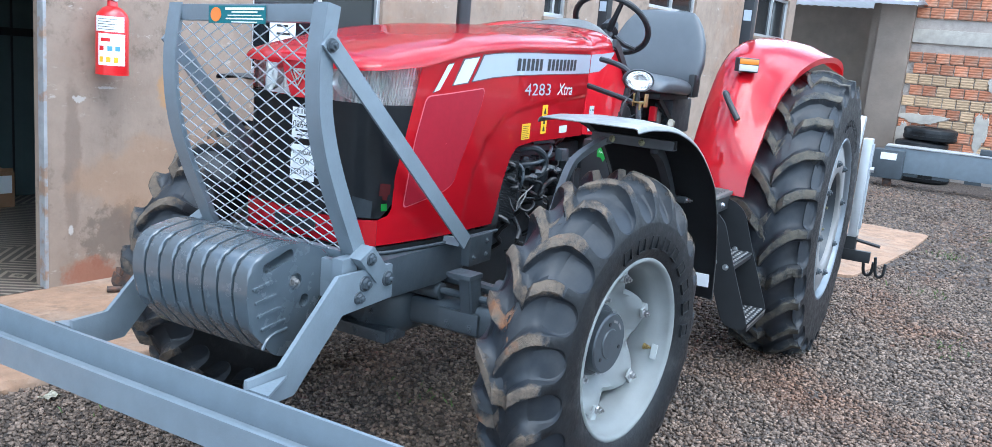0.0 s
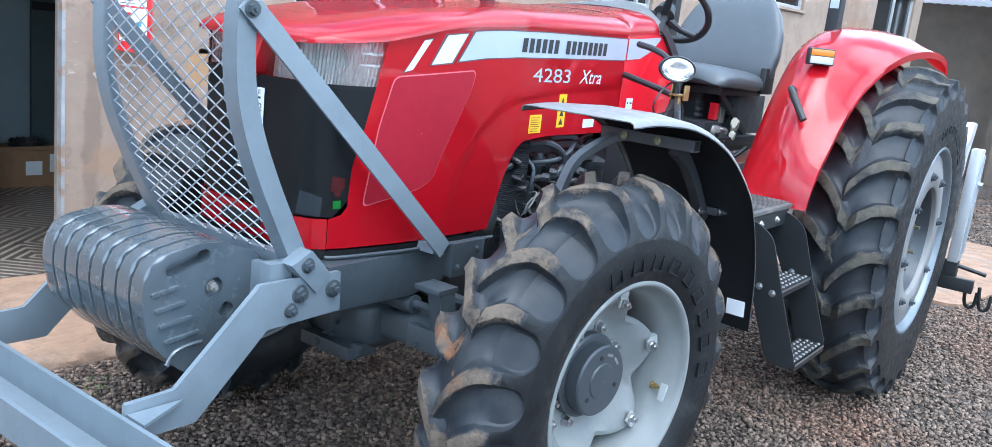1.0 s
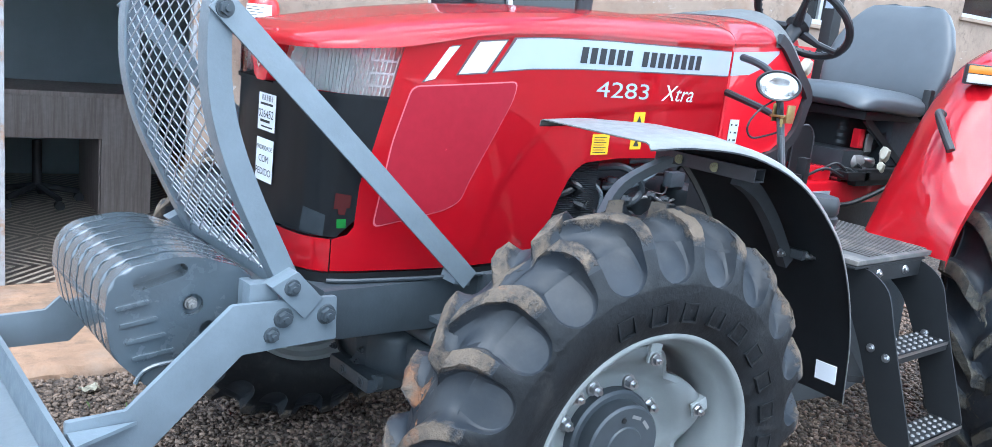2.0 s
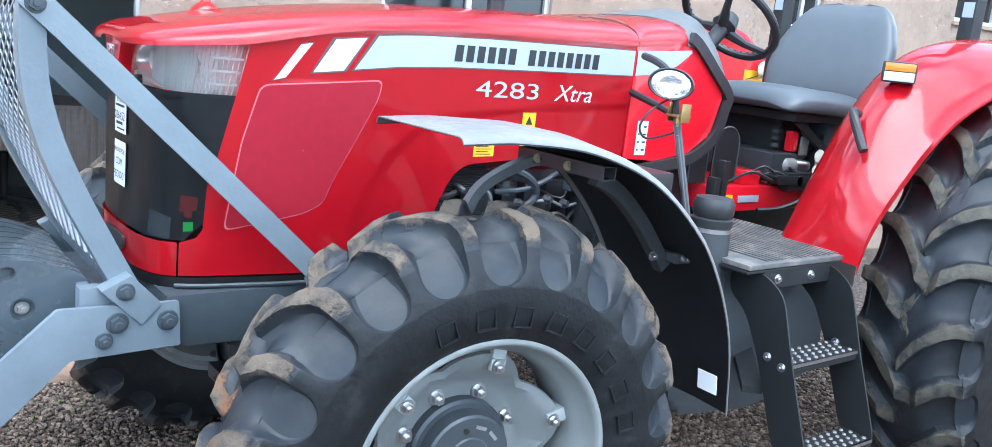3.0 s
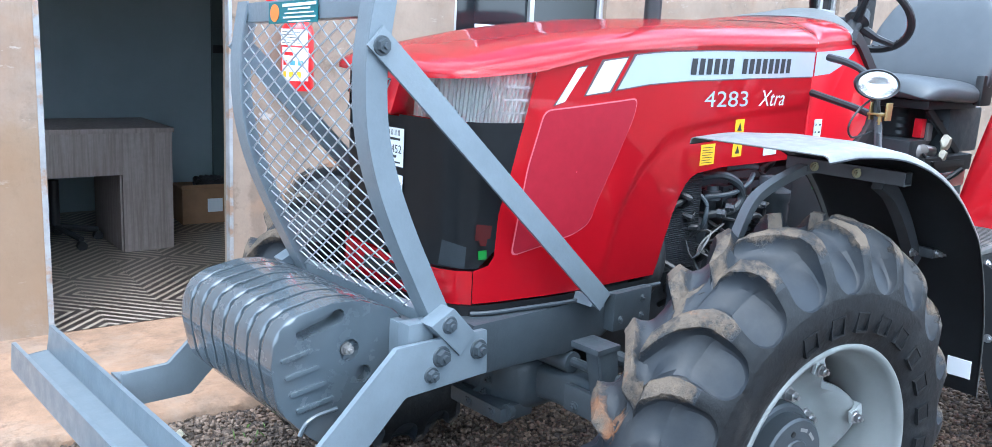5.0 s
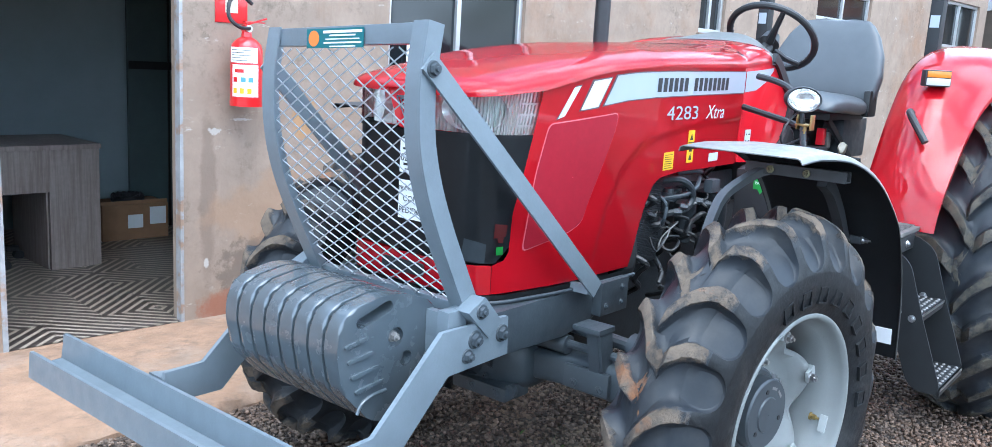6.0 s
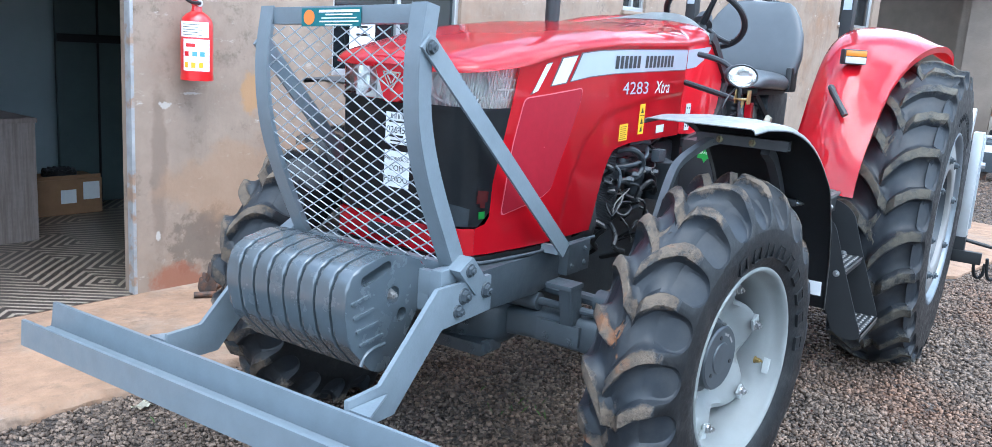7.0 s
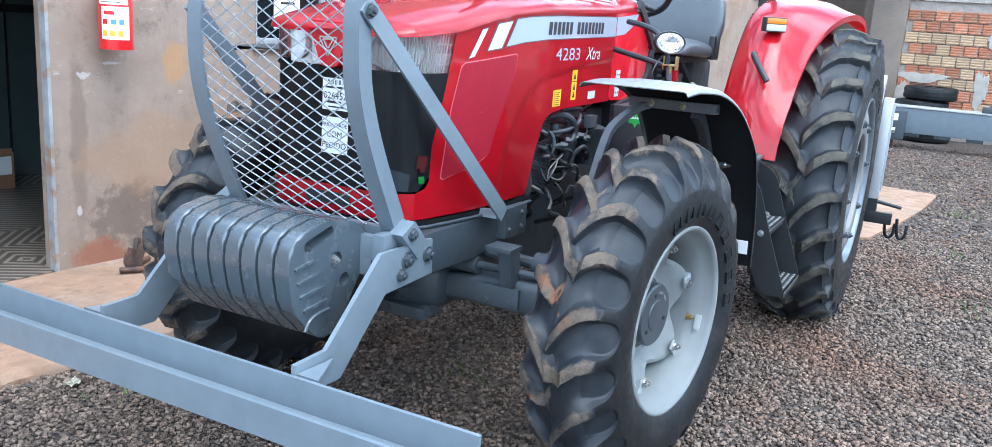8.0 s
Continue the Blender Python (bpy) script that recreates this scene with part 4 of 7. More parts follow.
bmesh.ops.transform(bm, matrix=SW, verts=bm.verts)
part("steering_wheel", bm, PLASTIC, tractor, "ribbed black steering wheel")
bm = lathe(bmesh.new(), [(-0.01, 0.001), (-0.01, 0.035), (0.04, 0.05), (0.06, 0.030), (0.30, 0.026)], 20, m=SW @ pose(0, 0, 0, -90, 0, 0))
part("steering_column", bm, PLASTIC, tractor)

def rough_bag(x, y, z, r):
    bm = bmesh.new()
    c = bmesh.ops.create_icosphere(bm, subdivisions=2, radius=r)
    rg = random.Random(8)
    for v in c["verts"]:
        v.co *= rg.uniform(0.75, 1.25)
        v.co.z *= 1.5
    bmesh.ops.translate(bm, vec=(x, y, z), verts=c["verts"])
    return bm


# ---- seat ----
SY = -0.155


def pillow(rows_, seg=44, p=0.55):
    """A padded body: rows of centre, half width along y and half depth along a given direction."""
    bm = bmesh.new()
    rows = []
    for c, h, d, ax in rows_:
        c, ax = Vector(c), Vector(ax)
        row = []
        for i in range(seg):
            a = 2 * math.pi * i / seg
            ca, sa = math.cos(a), math.sin(a)
            yy = math.copysign(abs(ca) ** p, ca)
            xx = math.copysign(abs(sa) ** p, sa)
            row.append(tuple(c + Vector((0, h * yy, 0)) + ax * (d * xx) - ax * 0.02 * abs(yy) ** 3))
        rows.append(row)
    vs = grid(bm, rows, close_v=True)
    bm.faces.new(vs[0])
    bm.faces.new(vs[-1][::-1])
    return bm


rws = []
for i in range(25):
    t = i / 24
    z = 1.365 + 0.455 * t
    h = lerp(t, [0, 0.04, 0.12, 0.35, 0.6, 0.8, 0.92, 0.97, 0.99, 1.0], [0.20, 0.245, 0.275, 0.290, 0.272, 0.232, 0.190, 0.158, 0.125, 0.07])
    d = 0.048 * (max(0.0, 1 - (2 * abs(t - 0.5)) ** 6)) ** 0.5 + 0.004
    rws.append(((2.42 + 0.17 * t - 0.018 * math.sin(math.pi * t), SY, z), h, d, (1, 0, -0.35)))
back = part("seat_back", pillow(rws), SEAT, tractor, "dark grey vinyl seat back", angle=80)
rws = []
for i in range(25):
    t = i / 24
    x = 1.885 + 0.60 * t
    e = (max(0.0, 1 - (2 * abs(t - 0.5)) ** 5)) ** 0.5
    h = 0.262 * (0.80 + 0.20 * e)
    d = 0.045 * e + 0.004
    z = lerp(t, [0, 0.12, 0.3, 0.7, 0.9, 1.0], [1.395, 1.41, 1.412, 1.40, 1.402, 1.41])
    rws.append(((x, SY, z), h, d, (0, 0, 1)))
part("seat_cushion", pillow(rws), SEAT, tractor, "dark grey vinyl seat cushion", angle=80)
bm = one_box(1.96, 2.46, SY - 0.22, SY + 0.22, 1.325, 1.362, 0.012)
part("seat_pan", bm, PLASTIC, tractor)
for s in (-1, 1):
    part("suspension_arm", flatbar(bmesh.new(), [(2.0, SY + s * 0.2, 1.33), (2.38, SY + s * 0.2, 1.13)], 0.03, 0.012), BLACK, tractor)
    part("suspension_arm", flatbar(bmesh.new(), [(2.38, SY + s * 0.17, 1.33), (2.0, SY + s * 0.17, 1.13)], 0.03, 0.012), BLACK, tractor)
bm = bmesh.new()
rows = []
for k in range(15):
    d = 0.004 if k % 2 else 0.0
    z = 1.125 + 0.20 * k / 14
    rows.append([(x, y, z) for x, y in rounded([(2.04 + d, SY - 0.10 + d), (2.52 - d, SY - 0.10 + d), (2.52 - d, SY + 0.20 - d), (2.04 + d, SY + 0.20 - d)], 0.04, 3)])
grid(bm, rows, close_v=True)
part("seat_bellows", bm, PLASTIC, tractor, "pleated black rubber bellows")
part("console", prism(bmesh.new(), rounded([(1.62, 1.0), (1.62, 1.24), (1.80, 1.32), (2.30, 1.30), (2.55, 1.36), (2.60, 1.0)], 0.04), 0.16, 0.30, 0.012), PLASTIC, tractor)
part("valve_block", one_box(1.88, 2.04, SY - 0.20, SY + 0.10, 1.08, 1.20, 0.01), ENGINE, tractor)
part("toggle_box", one_box(1.74, 1.86, -0.33, -0.20, 1.075, 1.13, 0.008), RED, tractor)
for k, (x, y, z) in enumerate(((1.90, -0.34, 1.10), (2.02, -0.37, 1.10), (2.12, -0.36, 1.09))):
    part("hydraulic_fitting", lathe(bmesh.new(), [(-0.03, 0.001), (-0.03, 0.018), (-0.01, 0.018), (-0.01, 0.026), (0.02, 0.026), (0.02, 0.001)], 10, m=pose(x, y, z)), STEEL, tractor)
for k in range(5):
    pts = curve_pts([(1.70 + 0.07 * k, -0.30, 1.08), (1.76 + 0.07 * k, -0.36, 1.13 + 0.02 * (k % 2)), (1.86 + 0.06 * k, -0.38, 1.10), (1.98 + 0.05 * k, -0.34, 1.09)], 5)
    part("cable", tube(bmesh.new(), pts, 0.006, 6), PLASTIC, tractor)
part("pedal_arm", tube(bmesh.new(), curve_pts([(1.80, -0.38, 0.985), (1.90, -0.42, 1.0), (2.02, -0.47, 1.06), (2.06, -0.50, 1.10)], 4), 0.010, 8), BLACK, tractor)
part("lever_gate", one_box(2.02, 2.06, -0.335, -0.30, 1.205, 1.285, 0.006), RED, tractor)
part("linkage_arm", flatbar(bmesh.new(), [(2.06, -0.345, 1.29), (2.14, -0.35, 1.25), (2.22, -0.35, 1.20)], 0.018, 0.010), CHASSIS, tractor)
part("linkage_plate", one_box(2.085, 2.135, -0.335, -0.325, 1.19, 1.265, 0.004), SILVERGREY, tractor)
part("film_wrap", rough_bag(2.13, -0.39, 1.135, 0.017), WRAP, tractor, "crumpled clear film on a lever")
part("film_wrap", rough_bag(2.14, -0.39, 1.190, 0.022), WRAP, tractor, "crumpled clear film on a lever")
part("seat_riser", one_box(2.24, 2.60, SY - 0.20, SY + 0.22, 1.13, 1.33, 0.02), CHASSIS, tractor)
part("seat_base", one_box(1.95, 2.45, SY - 0.24, SY + 0.24, 1.06, 1.13, 0.01), BLACK, tractor)
part("seat_hinge", one_box(2.36, 2.48, SY - 0.27, SY - 0.235, 1.34, 1.47, 0.012), PLASTIC, tractor)

# transmission tunnel, platform, levers
part("tunnel", one_box(1.55, 2.5, -0.36, 0.30, 0.98, 1.075, 0.012), RED, tractor)
bm = bmesh.new()
box(bm, 1.62, 1.66, -0.366, -0.361, 1.01, 1.045)
part("tunnel_sticker", bm, YELLOW, tractor)
part("tunnel_plate", one_box(1.70, 1.82, -0.366, -0.361, 1.015, 1.04, 0.001), SILVER, tractor)
for x, y, h, k in ((1.72, 0.12, 0.28, 0.02), (2.05, 0.20, 0.24, 0.03)):
    bm = tube(bmesh.new(), [(x, y, 1.02), (x + k * 0.4, y - 0.01, 1.02 + h * 0.5), (x + k, y - 0.02, 1.02 + h)], 0.008, 8)
    lv = part("lever", bm, BLACK, tractor)
    bm = bmesh.new()
    c = bmesh.ops.create_uvsphere(bm, u_segments=12, v_segments=8, radius=0.025)
    bmesh.ops.scale(bm, vec=(0.8, 0.8, 1.3), verts=c["verts"])
    bmesh.ops.translate(bm, vec=(x + k, y - 0.02, 1.03 + h), verts=c["verts"])
    part("lever_knob", bm, PLASTIC, lv)
for x in (1.66, 1.74):
    bm = bmesh.new()
    lathe(bm, [(-0.02, 0.001), (-0.02, 0.10), (0.02, 0.10), (0.02, 0.001)], 24, m=pose(x, -0.12, 1.22))
    part("pedal_drum", bm, PLASTIC, tractor)
for x, hw, top_ in ((1.515, 0.048, 1.225), (1.665, 0.070, 1.290)):
    arch = [(x - hw, 1.08)] + [(x - hw * math.cos(math.pi * k / 10), top_ - hw + hw * math.sin(math.pi * k / 10)) for k in range(11)] + [(x + hw, 1.08)]
    pb = part("pedal_bracket", prism(bmesh.new(), arch, -0.302, -0.296), BLACK, tractor)
    part("bracket_rim", tube(bmesh.new(), [(a, -0.303, b) for a, b in arch], 0.0035, 6), BRACKET, pb)
part("tray", prism(bmesh.new(), rounded([(1.88, 1.085), (1.86, 1.12), (2.36, 1.11), (2.36, 1.08)], 0.01), -0.40, -0.22, 0.004), BLACK, tractor)
part("pump_body", lathe(bmesh.new(), [(-0.05, 0.001), (-0.05, 0.020), (-0.02, 0.025), (0.03, 0.025), (0.03, 0.018), (0.05, 0.018), (0.05, 0.001)], 18, m=pose(2.08, -0.33, 1.150, 0, 0, 60)), STEEL, tractor)
part("pump_body", lathe(bmesh.new(), [(-0.04, 0.001), (-0.04, 0.028), (0.02, 0.034), (0.04, 0.02), (0.04, 0.001)], 16, m=pose(1.99, -0.34, 1.155, 0, 0, 80)), SILVERGREY, tractor)
for s in (-1, 1):
    bm = bmesh.new()
    box(bm, 1.03, 1.62, s * 0.40 - 0.535 * (s < 0), s * 0.40 + 0.535 * (s > 0), 0.955, 0.97, 0.003)
    fp = part("foot_platform", bm, MAT, tractor, "worn ribbed footplate")
    for k in range(20):
        x = 1.14 + 0.024 * k
        part("tread_rib", box(bmesh.new(), x - 0.005, x + 0.005, min(s * 0.42, s * 0.915), max(s * 0.42, s * 0.915), 0.9705, 0.974), MAT, fp)
bm = bmesh.new()
for x0, w, z, h in ((1.48, 0.03, 1.0, 0.12), (1.52, 0.03, 1.03, 0.15)):
    box(bm, x0, x0 + w, -0.42, -0.38, z, z + h, 0.006)
part("clutch_pedal", bm, BLACK, tractor)

# step unit: two upright cheeks across the tractor, leaning outwards, with studded treads between
for s in (-1, 1):
    bm = bmesh.new()
    box(bm, 1.02, 1.46, min(s * 0.70, s * 0.935), max(s * 0.70, s * 0.935), 0.945, 0.953, 0.002)
    box(bm, 1.10, 1.44, min(s * 0.929, s * 0.935), max(s * 0.929, s * 0.935), 0.895, 0.945)
    st = part("step_bracket", bm, BLACK, tractor)
    out = rounded([(0.83, 0.944), (0.945, 0.944), (1.015, 0.90), (1.075, 0.72), (1.178, 0.445), (1.065, 0.445), (0.965, 0.70), (0.90, 0.82), (0.83, 0.87)], 0.06, 5)
    for x in (1.092, 1.436):
        bm = bmesh.new()
        a_ = [bm.verts.new((x, s * y, z)) for y, z in out]
        b_ = [bm.verts.new((x + 0.006, s * y, z)) for y, z in out]
        bm.faces.new(a_)
        bm.faces.new(b_[::-1])
        for i in range(len(out)):
            bm.faces.new((a_[i], b_[i], b_[(i + 1) % len(out)], a_[(i + 1) % len(out)]))
        cheek = part("step_cheek", bm, BLACK, st)
        for y, z in ((1.045, 0.700), (0.995, 0.715)):
            part("bolt", bolt(bmesh.new(), (x, s * y, z), 0.010, 0.008, (-1, 0, 0)), STEEL, cheek)
    for y0, y1, z in ((0.972, 1.072, 0.708), (1.072, 1.168, 0.462)):
        bm = bmesh.new()
        box(bm, 1.098, 1.436, min(s * y0, s * y1), max(s * y0, s * y1), z, z + 0.006, 0.001)
        box(bm, 1.098, 1.436, min(s * y1, s * (y1 - 0.006)), max(s * y1, s * (y1 - 0.006)), z - 0.022, z + 0.006, 0.001)
        tread = part("tread", bm, BLACK, st)
        bm = bmesh.new()
        for i in range(9):
            for j in range(4):
                c = bmesh.ops.create_cone(bm, cap_ends=True, segments=8, radius1=0.007, radius2=0.005, depth=0.005)
                bmesh.ops.translate(bm, vec=(1.118 + i * 0.0355 + 0.015 * (j % 2), s * (y0 + 0.014 + j * (y1 - y0 - 0.03) / 3), z + 0.008), verts=c["verts"])
        part("tread_stud", bm, SILVERGREY, tread)
        part("tread_edge", one_box(1.100, 1.434, min(s * (y1 + 0.002), s * y1), max(s * (y1 + 0.002), s * y1), z - 0.003, z + 0.0065), STEEL, tread)
    part("step_brace", flatbar(bmesh.new(), [(1.10, s * 0.96, 0.60), (1.24, s * 0.80, 0.66), (1.40, s * 0.70, 0.72)], 0.06, 0.02, (0, 0, 1)), BLACK, st)
    for x in (1.17, 1.335):
        part("bolt", bolt(bmesh.new(), (x, s * 0.935, 0.921), 0.011, 0.008, (0, s, 0)), STEEL, st)

# fuel tank and filler beside the platform
bm = bmesh.new()
prism(bm, rounded([(0.90, 0.50), (0.86, 0.72), (0.92, 0.945), (1.10, 0.950), (1.3, 0.945), (1.60, 0.94), (1.64, 0.55), (1.3, 0.46)], 0.06, 4), -0.83, -0.45, 0.03, 3)
tank = part("fuel_tank", bm, TANK, tractor, "dark grey moulded fuel tank", angle=60)
bm = lathe(bmesh.new(), [(0.80, 0.066), (1.04, 0.060), (1.07, 0.054)], 28, m=pose(1.035, -0.775, -0.012, 90, 0, 0))
part("filler_neck", bm, TANK, tank)
bm = lathe(bmesh.new(), [(1.065, 0.001), (1.065, 0.060), (1.085, 0.062), (1.09, 0.054), (1.10, 0.060), (1.13, 0.060), (1.145, 0.053), (1.15, 0.001)], 28, m=pose(1.035, -0.775, -0.012, 90, 0, 0))
part("filler_cap", bm, PLASTIC, tank)
part("clamp", lathe(bmesh.new(), [(1.045, 0.0585), (1.06, 0.0585)], 28, m=pose(1.035, -0.775, -0.012, 90, 0, 0)), STEEL, tank)

# work lamp on its stalk
bm = tube(bmesh.new(), [(1.145, -0.595, 1.02), (1.035, -0.60, 1.30), (1.02, -0.60, 1.345)], 0.012, 8)
tube(bm, [(1.120, -0.612, 1.02), (1.022, -0.612, 1.29)], 0.005, 6)
stalk = part("lamp_stalk", bm, STRAP, tractor)
bm = bmesh.new()
box(bm, 0.99, 1.05, -0.63, -0.58, 1.345, 1.352, 0.001)
box(bm, 1.0, 1.04, -0.635, -0.63, 1.33, 1.385, 0.001)
box(bm, 1.0, 1.04, -0.585, -0.58, 1.33, 1.385, 0.001)
bolt(bm, (1.02, -0.607, 1.345), 0.009, 0.02, (0, 0, -1))
part("lamp_bracket", bm, BRASS, stalk, "yellow zinc lamp bracket")
LM = pose(0.962, -0.612, 1.440, 0, 4, -50)
bm = lathe(bmesh.new(), [(-0.008, 0.055), (-0.012, 0.062), (0.0, 0.066), (0.03, 0.062), (0.06, 0.05), (0.08, 0.03), (0.085, 0.001)], 32)
bmesh.ops.transform(bm, matrix=LM @ Matrix.Diagonal((1.04, 0.85, 0.71, 1)), verts=bm.verts)
wl = part("work_lamp", bm, PLASTIC, tractor, "oval black work lamp")
bm = lathe(bmesh.new(), [(-0.006, 0.0565), (0.006, 0.045), (0.018, 0.025), (0.022, 0.001)], 32)
bmesh.ops.transform(bm, matrix=LM @ Matrix.Diagonal((1.04, 0.85, 0.71, 1)), verts=bm.verts)
part("lamp_reflector", bm, REFLECT, wl)
bm = lathe(bmesh.new(), [(-0.009, 0.056), (-0.013, 0.04), (-0.015, 0.001)], 32)
bmesh.ops.transform(bm, matrix=LM @ Matrix.Diagonal((1.04, 0.85, 0.71, 1)), verts=bm.verts)
g = part("lamp_lens", bm, GLASS, wl)
g.visible_shadow = False
part("lamp_wire", tube(bmesh.new(), curve_pts([(1.0, -0.59, 1.40), (0.93, -0.58, 1.36), (0.90, -0.57, 1.31), (0.93, -0.57, 1.275), (1.0, -0.58, 1.285), (1.04, -0.595, 1.30)], 5), 0.0035, 6), PLASTIC, wl)
bm = tube(bmesh.new(), curve_pts([(1.10, -0.325, 1.392), (1.095, -0.40, 1.376), (1.07, -0.52, 1.352), (1.03, -0.60, 1.335)], 4), 0.012, 8)
part("handrail", bm, PLASTIC, tractor)
bm = tube(bmesh.new(), curve_pts([(1.075, -0.385, 1.512), (1.05, -0.46, 1.500), (1.03, -0.53, 1.475), (1.025, -0.575, 1.42), (1.025, -0.595, 1.345)], 4), 0.012, 8)
part("handrail", bm, PLASTIC, tractor)

# exhaust stack beyond the bonnet
part("exhaust_pipe", tube(bmesh.new(), [(0.95, 0.26, 1.1), (0.95, 0.26, 2.3)], 0.032, 16), PLASTIC, tractor)

# roll-over posts behind the seat
for y in (-0.585, 0.32):
    bm = one_box(2.70, 2.78, y - 0.03, y + 0.03, 0.95, 2.35, 0.006)
    post = part("rollover_post", bm, BLACK, tractor)
    part("post_label", one_box(2.698, 2.699, y - 0.022, y + 0.022, 1.80, 1.86), SILVER, post)
part("rollover_crossbar", one_box(2.70, 2.78, -0.555, 0.29, 2.29, 2.35, 0.006), BLACK, tractor)


# ---- wheels ----
def tyre(R, rim, half, lug, n, sweep, tip, corner, flat=1.0, mud=None):
    """A bar-tread tyre about the y axis, outer side at -y: narrow bars, wide scooped grooves that run out on the side wall at radius tip."""
    k = R / 0.58
    sh, rs_ = corner
    env = [(0, R), (0.30, R - 0.004 * k), (0.52, R - 0.016 * k), (0.66, R - 0.032 * k), (sh, rs_), (sh + (flat - sh) * 0.35, rs_ - (rs_ - tip) * 0.30), (sh + (flat - sh) * 0.75, rs_ - (rs_ - tip) * 0.68), (0.985 * flat, tip + 0.004), (flat, tip - 0.03 * k), (0.995 * flat, rim + 0.065 * k), (0.5 * (0.91 + flat), rim + 0.035 * k), (0.9, rim + 0.012), (0.87, rim + 0.002), (0.83, rim - 0.006)]
    P = [Vector((y * half, r)) for y, r in env]
    cum = [0.0]
    for a, b in zip(P, P[1:]):
        cum.append(cum[-1] + (b - a).length)
    sc, st = cum[4], cum[7]
    L = cum[-1]

    def at(q):
        if q < 0:
            return Vector((q, R)), Vector((0, 1))
        y, r = lerp(q, cum, [p.x for p in P]), lerp(q, cum, [p.y for p in P])
        e = 0.012
        d = Vector((lerp(min(q + e, L), cum, [p.x for p in P]) - lerp(max(q - e, 0), cum, [p.x for p in P]), lerp(min(q + e, L), cum, [p.y for p in P]) - lerp(max(q - e, 0), cum, [p.y for p in P]))).normalized()
        return Vector((y, r)), Vector((-d.y, d.x))

    qs = [-0.024 * k, -0.012 * k, 0.0, 0.012 * k, 0.024 * k, 0.036 * k, 0.05 * k] + [sc * f for f in (0.62, 0.78, 0.9, 0.97, 1.0)] + [sc + (st - sc) * f for f in (0.06, 0.2, 0.35, 0.5, 0.62, 0.72, 0.80, 0.86, 0.91, 0.95, 0.98, 1.0)] + [st + 0.004] + [st + (L - st) * f for f in (0.2, 0.4, 0.55, 0.7, 0.82, 0.92, 1.0)]
    qs = sorted(set(qs))
    rng = random.Random(7)
    verts, faces, mats, wear = [], [], [], []
    for side in (-1, 1):
        start = len(verts)
        jit = [[rng.uniform(-1, 1) for _ in range(14)] for _ in range(n)]
        ncol = 14 * n
        for q in qs:
            p, nr = at(q)
            g = 0.352 + 0.03 * min(1, max(0, q / sc))
            if q > sc:
                g = 0.382
            x0 = sc + (st - sc) * 0.50
            if q > x0:
                g *= math.sqrt(max(0.0, 1 - ((q - x0) / (st - x0)) ** 2)) if q < st else 0.0
            D = lerp(q, [0, sc * 0.6, sc, sc + (st - sc) * 0.3, st * 0.999, st], [lug * 0.85, lug, lug * 1.05, lug * 0.75, 0.007 * k, 0.0])
            fl = min(0.17 if q < sc else lerp(q, [sc, sc + (st - sc) * 0.4, st], [0.15, 0.07, 0.03]), g * 0.75)
            phi = sweep * (1 - (1 - min(max(q, 0) / sc, 1)) ** 2.4) + (sweep * 1.6 * q / sc if q < 0 else 0)
            e = 0.5 - g
            half_cols = ((0.0, 0.0, 1.0), (e * 0.80, 0.0, 0.95), (e, 0.04, 0.80), (e + fl * 0.16, 0.40, 0.50), (e + fl * 0.45, 0.74, 0.22), (e + fl, 0.92, 0.05), ((0.5 + e + fl) / 2, 0.965, 0.0), (0.5, 0.975, 0.0))
            cols = [(-f, d_, w_) for f, d_, w_ in half_cols[:0:-1]] + [c_ for c_ in half_cols[:-1]]
            fade = lerp(q, [0, sc * 0.9, sc * 1.15, st], [1.0, 1.0, 0.55, 0.0]) if q < st else -0.4
            centre = max(0.0, 1 - max(q, 0) / (sc * 0.75)) * 0.28
            for j in range(n):
                q0 = (-0.016 if j % 2 else 0.026) * k
                nose = min(1.0, max(0.0, (q - q0) / (0.016 * k)))
                base = 2 * math.pi * (j + (0.5 if side > 0 else 0)) / n - phi
                for c, (f, dd, ww) in enumerate(cols):
                    wob = 0.020 * jit[j][c] * (0.3 if abs(f) > 0.49 else 1) if q < sc * 1.05 and g > 0.2 else 0
                    a = base + (f + wob) * 2 * math.pi / n
                    d = D * (1 - (1 - dd) * nose) + (0.003 if q < 0 else 0) + (0.0030 * jit[j][(c + 5 + qs.index(q)) % 14] * (1 - 0.7 * dd) if q < sc else 0)
                    v = p - nr * d
                    verts.append((v.y * math.cos(a), side * v.x, v.y * math.sin(a)))
                    wear.append(max(ww * fade, centre) if fade > 0 else fade)
        for i in range(len(qs) - 1):
            for c in range(ncol):
                c2 = (c + 1) % ncol
                f = [start + i * ncol + c, start + (i + 1) * ncol + c, start + (i + 1) * ncol + c2, start + i * ncol + c2]
                faces.append(f if side > 0 else f[::-1])
                mats.append(0 if (qs[i] + qs[i + 1]) / 2 > st or (5 <= c % 14 <= 8 and qs[i] > sc * 1.05) else 1)
    me = bpy.data.meshes.new("tyre")
    me.from_pydata(verts, [], faces)
    me.attributes.new("wear", "FLOAT", "POINT").data.foreach_set("value", wear)
    for m in (RUBBER, mud or TREADMUD):
        me.materials.append(m)
    me.polygons.foreach_set("material_index", mats)
    smooth(me, 30)
    return me


